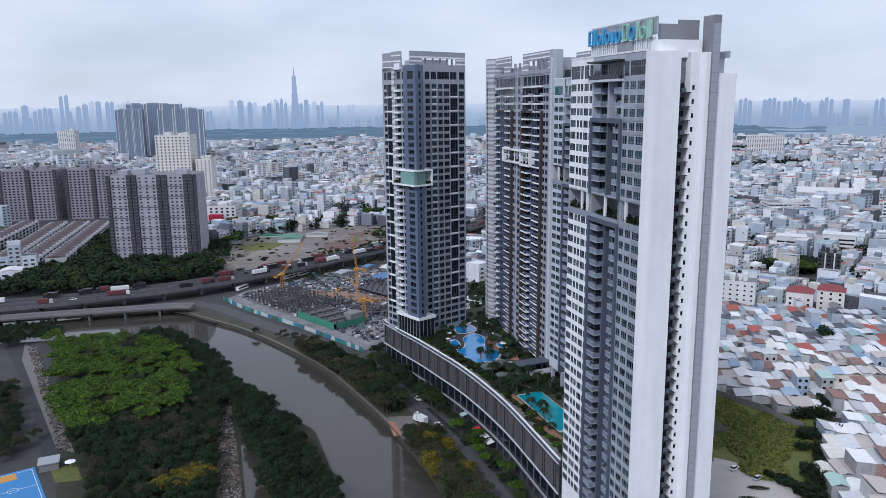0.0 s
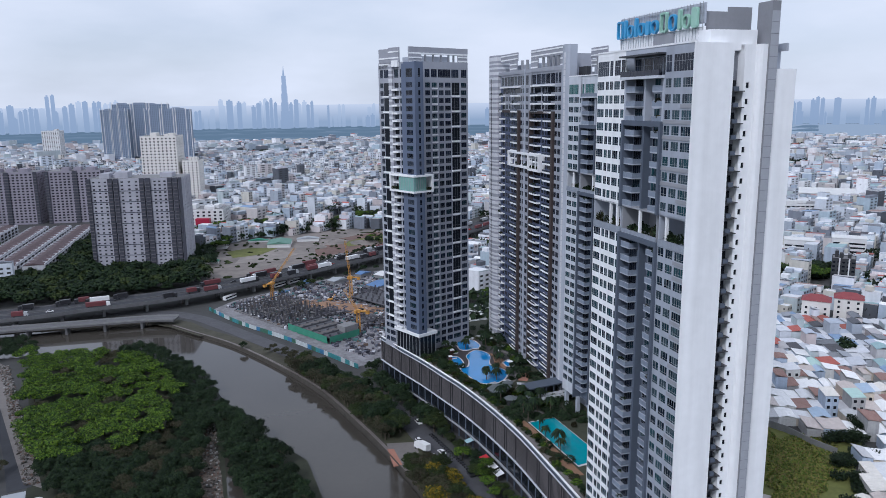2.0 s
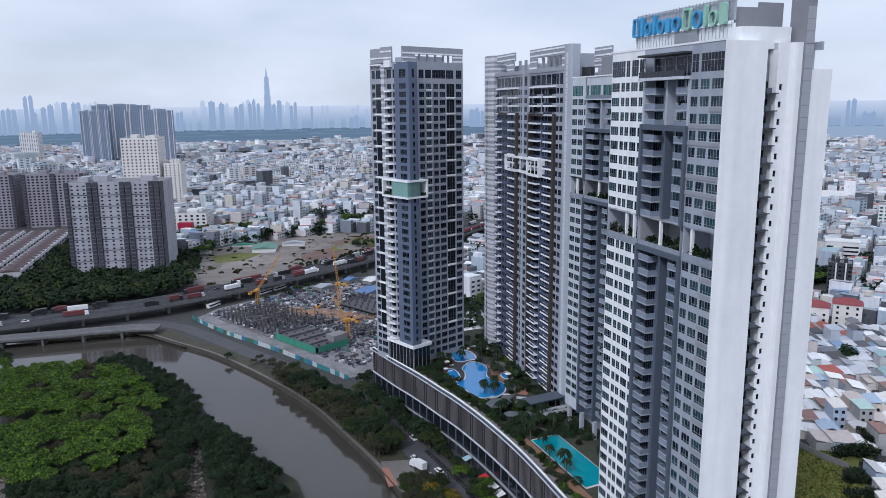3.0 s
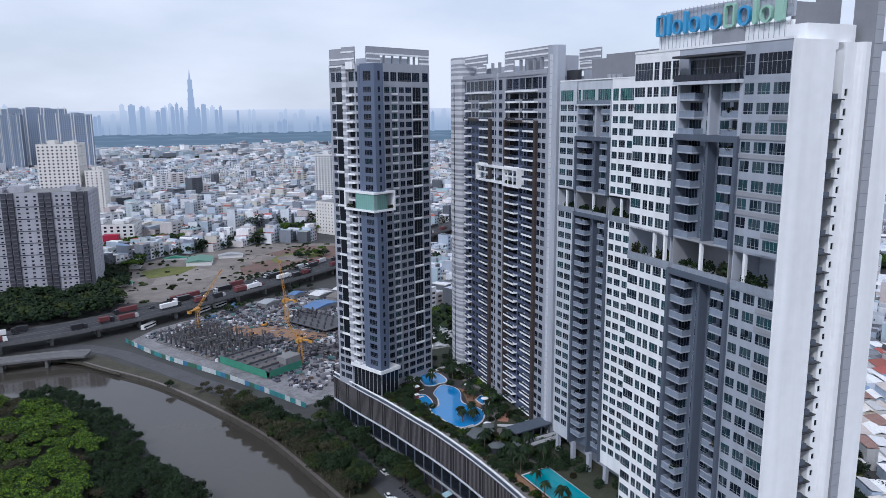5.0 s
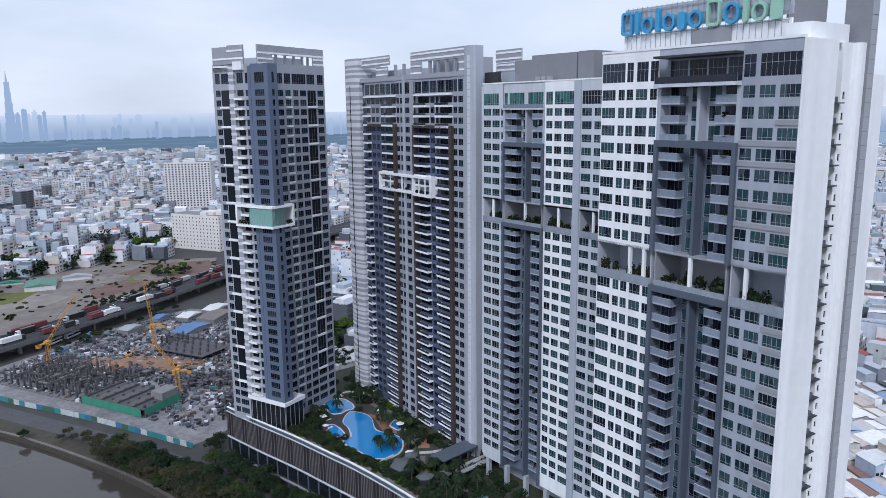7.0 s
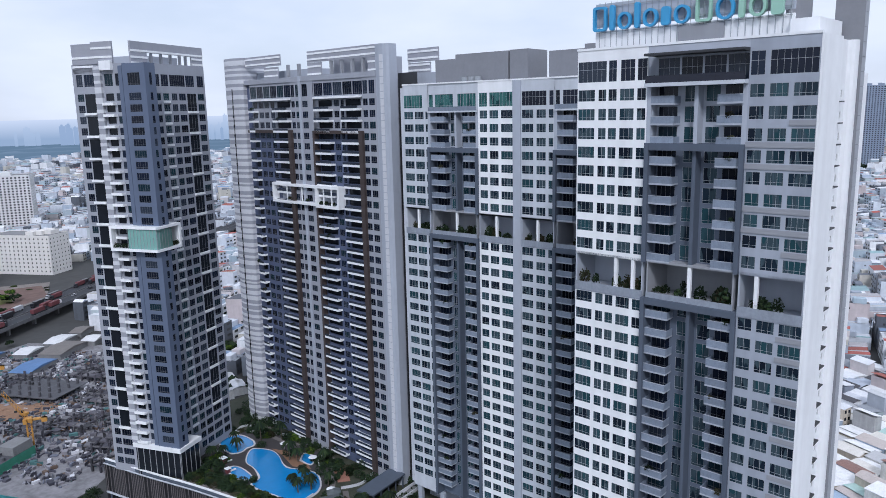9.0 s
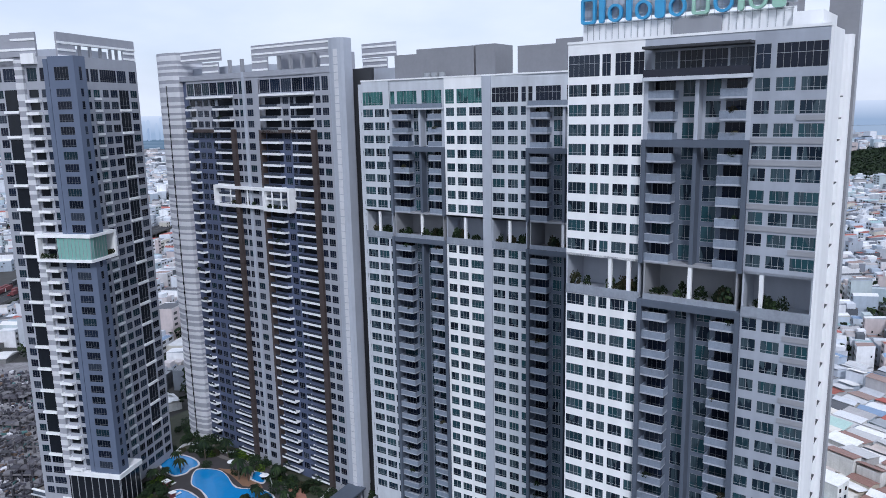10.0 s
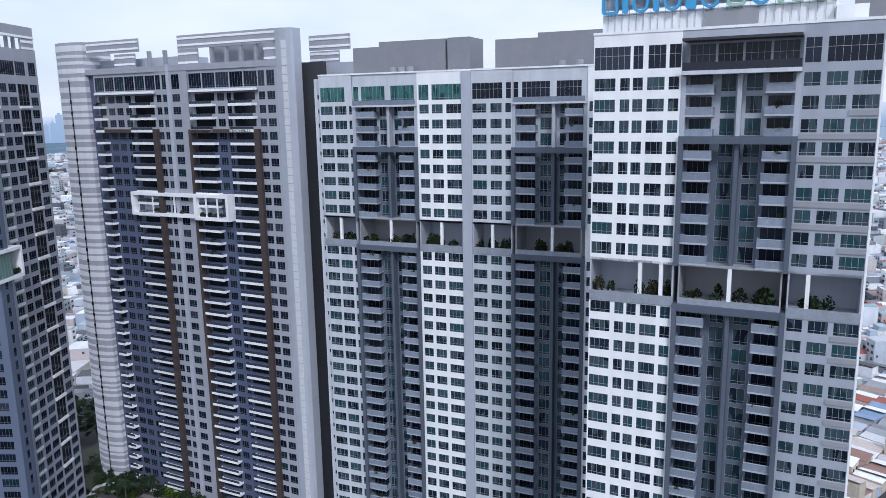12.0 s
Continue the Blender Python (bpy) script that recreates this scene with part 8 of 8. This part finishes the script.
# grass field, yard and parking behind the near tower
sheet("meadow", [(150, 150), (190, 182), (208, 194), (232, 218), (256, 236), (236, 244), (234, 256), (225, 284), (190, 262), (170, 230)], 0.07, GRASS, "rough green and yellow meadow", "meadow")
bushy = random.Random(44)
woods("meadow_bushes", [((x + bushy.uniform(-1, 1) * a, y + bushy.uniform(-1, 1) * b), (bushy.uniform(0.25, 0.6) * a + 0.8, bushy.uniform(0.25, 0.6) * b + 0.8), h * bushy.uniform(0.5, 1.15)) for (x, y), (a, b), h in [((237, 227), (8, 5), 6.5), ((224, 212), (5, 7), 5.5), ((210, 195), (6, 7), 5.5), ((250, 237), (8, 3), 6.5), ((200, 187), (5, 4), 5), ((262, 244), (3, 5), 7), ((196, 200), (2, 5), 3)] for _ in range(7)], 14, 0.42, 420, "dense dark bushes beside the meadow")
WEED = material("tall_weeds", [(0.15, 0.17, 0.035), (0.10, 0.14, 0.03), (0.20, 0.19, 0.055), (0.07, 0.10, 0.025), (0.18, 0.15, 0.06)], 0.9, var=0.3, scale=0.15, pick="island", spec=0.1)
woods("meadow_weeds", [((205, 250), (22, 18), 1.3), ((214, 238), (16, 18), 1.4), ((190, 246), (16, 18), 1.2), ((206, 222), (12, 12), 1.3), ((220, 262), (9, 16), 1.2), ((232, 241), (13, 9), 1.2), ((178, 232), (9, 14), 1.2), ((222, 225), (10, 9), 1.3), ((196, 208), (9, 9), 1.2)], 15, 0.5, 2600, "tall yellow-green weeds on the meadow", WEED)
solid("boundary_wall", wall_along([(221, 288), (227, 273), (234, 254), (234.5, 241), (237, 231)], 0, 3.0, 0.3), CONCRETE, "stained grey concrete boundary wall", "wall", kind="structure")
YARD = material("pale_yard_concrete", (0.46, 0.42, 0.395), 0.85, var=0.15, scale=0.2)
sheet("parking_yard", [(138, 150), (186, 150), (196, 196), (192, 214), (182, 226), (150, 232), (138, 200)], 0.12, YARD, "pale paved parking yard", "parking yard")
for x, y, a in ((186, 212, 20), (189, 203, 20), (178, 222, 70)):
    car(pose(x, y, 0.13, 0, 0, a), rng.choice(["white", "silver"]), "yard cars")
for x, y in ((184, 197), (176, 192)):
    o = solid("hedge", shrub_mesh(int(x), 500, 4, 1.0, 0.9, 0.2, LEAF, "hedge"), None, "clipped green hedge in the yard", "hedge", "yard hedges", m=pose(x, y, 0.3, 0, 0, -30))

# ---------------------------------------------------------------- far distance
# haze is painted into these glowing colours; the air itself is clear
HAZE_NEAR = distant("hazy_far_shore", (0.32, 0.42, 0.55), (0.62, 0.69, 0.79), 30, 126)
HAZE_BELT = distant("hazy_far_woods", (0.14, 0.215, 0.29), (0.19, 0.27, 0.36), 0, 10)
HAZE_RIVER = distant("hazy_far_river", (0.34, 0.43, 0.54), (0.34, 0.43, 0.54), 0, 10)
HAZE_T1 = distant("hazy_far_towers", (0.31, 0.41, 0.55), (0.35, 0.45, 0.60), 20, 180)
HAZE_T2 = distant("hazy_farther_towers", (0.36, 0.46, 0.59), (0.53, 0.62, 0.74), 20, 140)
FAR_R = 4550
arc_pts = [(FAR_R * math.sin(radians(a)), FAR_R * math.cos(radians(a))) for a in range(-60, 151, 3)]
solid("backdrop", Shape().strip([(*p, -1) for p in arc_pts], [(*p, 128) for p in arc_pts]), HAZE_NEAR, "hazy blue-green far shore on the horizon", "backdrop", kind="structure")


def far_tower(az, wdeg, top, near, r=None, taper=0.0):
    r = r or (4350 if near else 4450)
    w = math.radians(wdeg) * r
    a = radians(az)
    m = pose(r * math.sin(a), r * math.cos(a), 0, 0, 0, -az)
    sh = Shape()
    if taper:
        z, ww = 0, w
        for k in range(6):
            sh.box(-ww / 2, ww / 2, -ww / 2, ww / 2, z, z + top / 6.6)
            z, ww = z + top / 6.6, ww * (1 - taper)
        sh.rod((0, 0, z), (0, 0, top * 1.08), ww * 0.3, 6, 0.5)
    else:
        fr = random.Random(int(az * 100) + int(top))
        n = max(1, round(w / 26))
        for k in range(n):
            x0 = -w / 2 + w * k / n
            h = top - (0 if k == n // 2 else fr.uniform(0, 0.14) * top)
            sh.box(x0, x0 + w / n * fr.uniform(0.72, 0.97), -20 + 3 * k, 20, 0, h)
            sh.box(x0 + w / n * 0.25, x0 + w / n * 0.6, -10, 10, h, h + fr.uniform(3, 9))
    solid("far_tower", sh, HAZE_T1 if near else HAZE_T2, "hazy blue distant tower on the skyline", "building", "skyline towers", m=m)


rg = random.Random(99)
far_tower(7.45, 0.75, 315, True, 4300, 0.16)
far_tower(-8.05, 0.65, 190, True)
for az, w, top in ((-11.3, 0.9, 108), (-10.4, 0.5, 150), (-9.4, 1.2, 128), (-7.0, 0.8, 158), (-6.35, 0.42, 176), (-5.95, 0.42, 178), (-5.25, 0.6, 176), (-4.2, 1.3, 178), (-3.2, 1.5, 150), (2.95, 0.4, 180), (3.55, 0.5, 176), (4.2, 0.35, 160), (4.6, 0.35, 158), (5.4, 0.7, 150), (5.9, 0.7, 186), (6.5, 0.9, 184), (8.1, 0.7, 180), (8.7, 0.8, 160), (9.3, 0.6, 158)):
    far_tower(az, w, 137 + (top - 137) * 0.62 - 6, rg.random() < 0.6)
for az, w, top in ((38.5, 0.5, 170), (40.3, 0.9, 176), (42.0, 1.2, 178), (43.3, 1.2, 178), (45.4, 0.9, 172), (46.6, 0.5, 150), (48.5, 0.6, 152), (52, 0.5, 150)):
    far_tower(az, w, 137 + (top - 137) * 0.3 - 8, True)
for i in range(190):
    far_tower(rg.uniform(-16, 62), rg.uniform(0.12, 0.8), 60 + 75 * rg.random() ** 2, rg.random() < 0.12)
water = [(3000 * math.sin(radians(a)), 3000 * math.cos(radians(a))) for a in (43, 50, 60, 70, 80, 90, 100)]
outer = [(4500 * math.sin(radians(a)), 4500 * math.cos(radians(a))) for a in (100, 90, 80, 70, 60, 50, 41)]
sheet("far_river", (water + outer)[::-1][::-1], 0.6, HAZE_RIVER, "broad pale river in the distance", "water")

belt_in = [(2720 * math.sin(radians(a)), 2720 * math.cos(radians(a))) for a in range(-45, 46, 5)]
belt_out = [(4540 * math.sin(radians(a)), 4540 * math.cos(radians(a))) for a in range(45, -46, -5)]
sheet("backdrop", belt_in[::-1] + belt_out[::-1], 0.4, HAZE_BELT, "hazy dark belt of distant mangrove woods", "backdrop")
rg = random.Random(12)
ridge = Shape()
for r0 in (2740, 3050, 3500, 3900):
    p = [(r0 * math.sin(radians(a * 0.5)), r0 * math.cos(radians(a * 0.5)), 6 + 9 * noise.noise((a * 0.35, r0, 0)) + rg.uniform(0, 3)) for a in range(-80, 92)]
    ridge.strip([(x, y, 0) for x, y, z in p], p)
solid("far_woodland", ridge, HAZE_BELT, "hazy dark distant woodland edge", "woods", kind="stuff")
rg = random.Random(61)
for i in range(11):
    x, y = 166 + (i % 4) * 8.2 + (i // 4) * 3.0, 440 + (i // 4) * 13.0
    t = empty("house", pose(x, y, 0, 0, 0, -20), "low house with white sheet metal roof", "house", "metal-roofed quarter")
    part("wall", Shape().box(-3.9, 3.9, -5.8, 5.8, 0, 4), NEARWALL[1], t)
    part("roof", ribbed_roof(8.0, 12, 1.0, rg.choice(["gable", "lean"])), METAL[rg.choice([0, 0, 1, 6])], t, m=pose(0, 0, 4))


def red_roof_house(x, y, a, w, d, h, wall, label):
    t = empty("house", pose(x, y, 0, 0, 0, a), label, "house", "town landmarks")
    part("wall", Shape().box(-w / 2, w / 2, -d / 2, d / 2, 0, h), wall, t)
    rf = Shape()
    q = [(-w / 2 - 0.6, -d / 2 - 0.6, h), (w / 2 + 0.6, -d / 2 - 0.6, h), (w / 2 + 0.6, d / 2 + 0.6, h), (-w / 2 - 0.6, d / 2 + 0.6, h)]
    k = [(-w / 2 + d * 0.35, 0, h + 3.2), (w / 2 - d * 0.35, 0, h + 3.2)]
    rf.tri(q[3], q[0], k[0])
    rf.tri(q[1], q[2], k[1])
    rf.quad(q[0], q[1], k[1], k[0])
    rf.quad(q[2], q[3], k[0], k[1])
    part("roof", rf, REDTILE, t, "faded red tiled roof")
    for z in range(int(h // 3.4)):
        for i in range(3):
            u = -w / 2 + w * (i + 0.5) / 3
            part("window", Shape().box(u - 0.7, u + 0.7, -d / 2 - 0.06, -d / 2 + 0.05, 1.0 + 3.4 * z, 2.5 + 3.4 * z), DARKGLASS, t)


REDTILE = material("faded_red_tiles", (0.24, 0.055, 0.06), 0.8, var=0.2, scale=0.4)
red_roof_house(375, 378, -48, 16, 13, 13, CREAM, "cream three-storey house with red hipped roof")
red_roof_house(394, 371, -48, 16, 13, 14, CREAM, "cream three-storey house with red hipped roof")
red_roof_house(353, 414, -48, 14, 12, 9, CREAM, "white house with red hipped roof")
HALLROOF = material("pale_hall_roof", (0.66, 0.66, 0.65), 0.7, var=0.15, scale=0.1)
for x, y, w, d, h in ((830, 812, 90, 40, 10), (860, 850, 100, 34, 9), (505, 525, 24, 16, 17), (537, 503, 26, 16, 20)):
    t = empty("hall", pose(x, y, 0, 0, 0, -46), "large white town building with pale flat roof", "building", "town landmarks")
    part("wall", Shape().box(-w / 2, w / 2, -d / 2, d / 2, 0, h), OFFWHITE, t)
    part("roof", Shape().box(-w / 2 - 0.4, w / 2 + 0.4, -d / 2 - 0.4, d / 2 + 0.4, h, h + 0.6), HALLROOF, t)
    for z in range(int(h // 3.6)):
        part("window_row", Shape().box(-w / 2 + 1, w / 2 - 1, -d / 2 - 0.06, -d / 2 + 0.05, 1.2 + 3.5 * z, 2.6 + 3.5 * z), DARKGLASS, t)
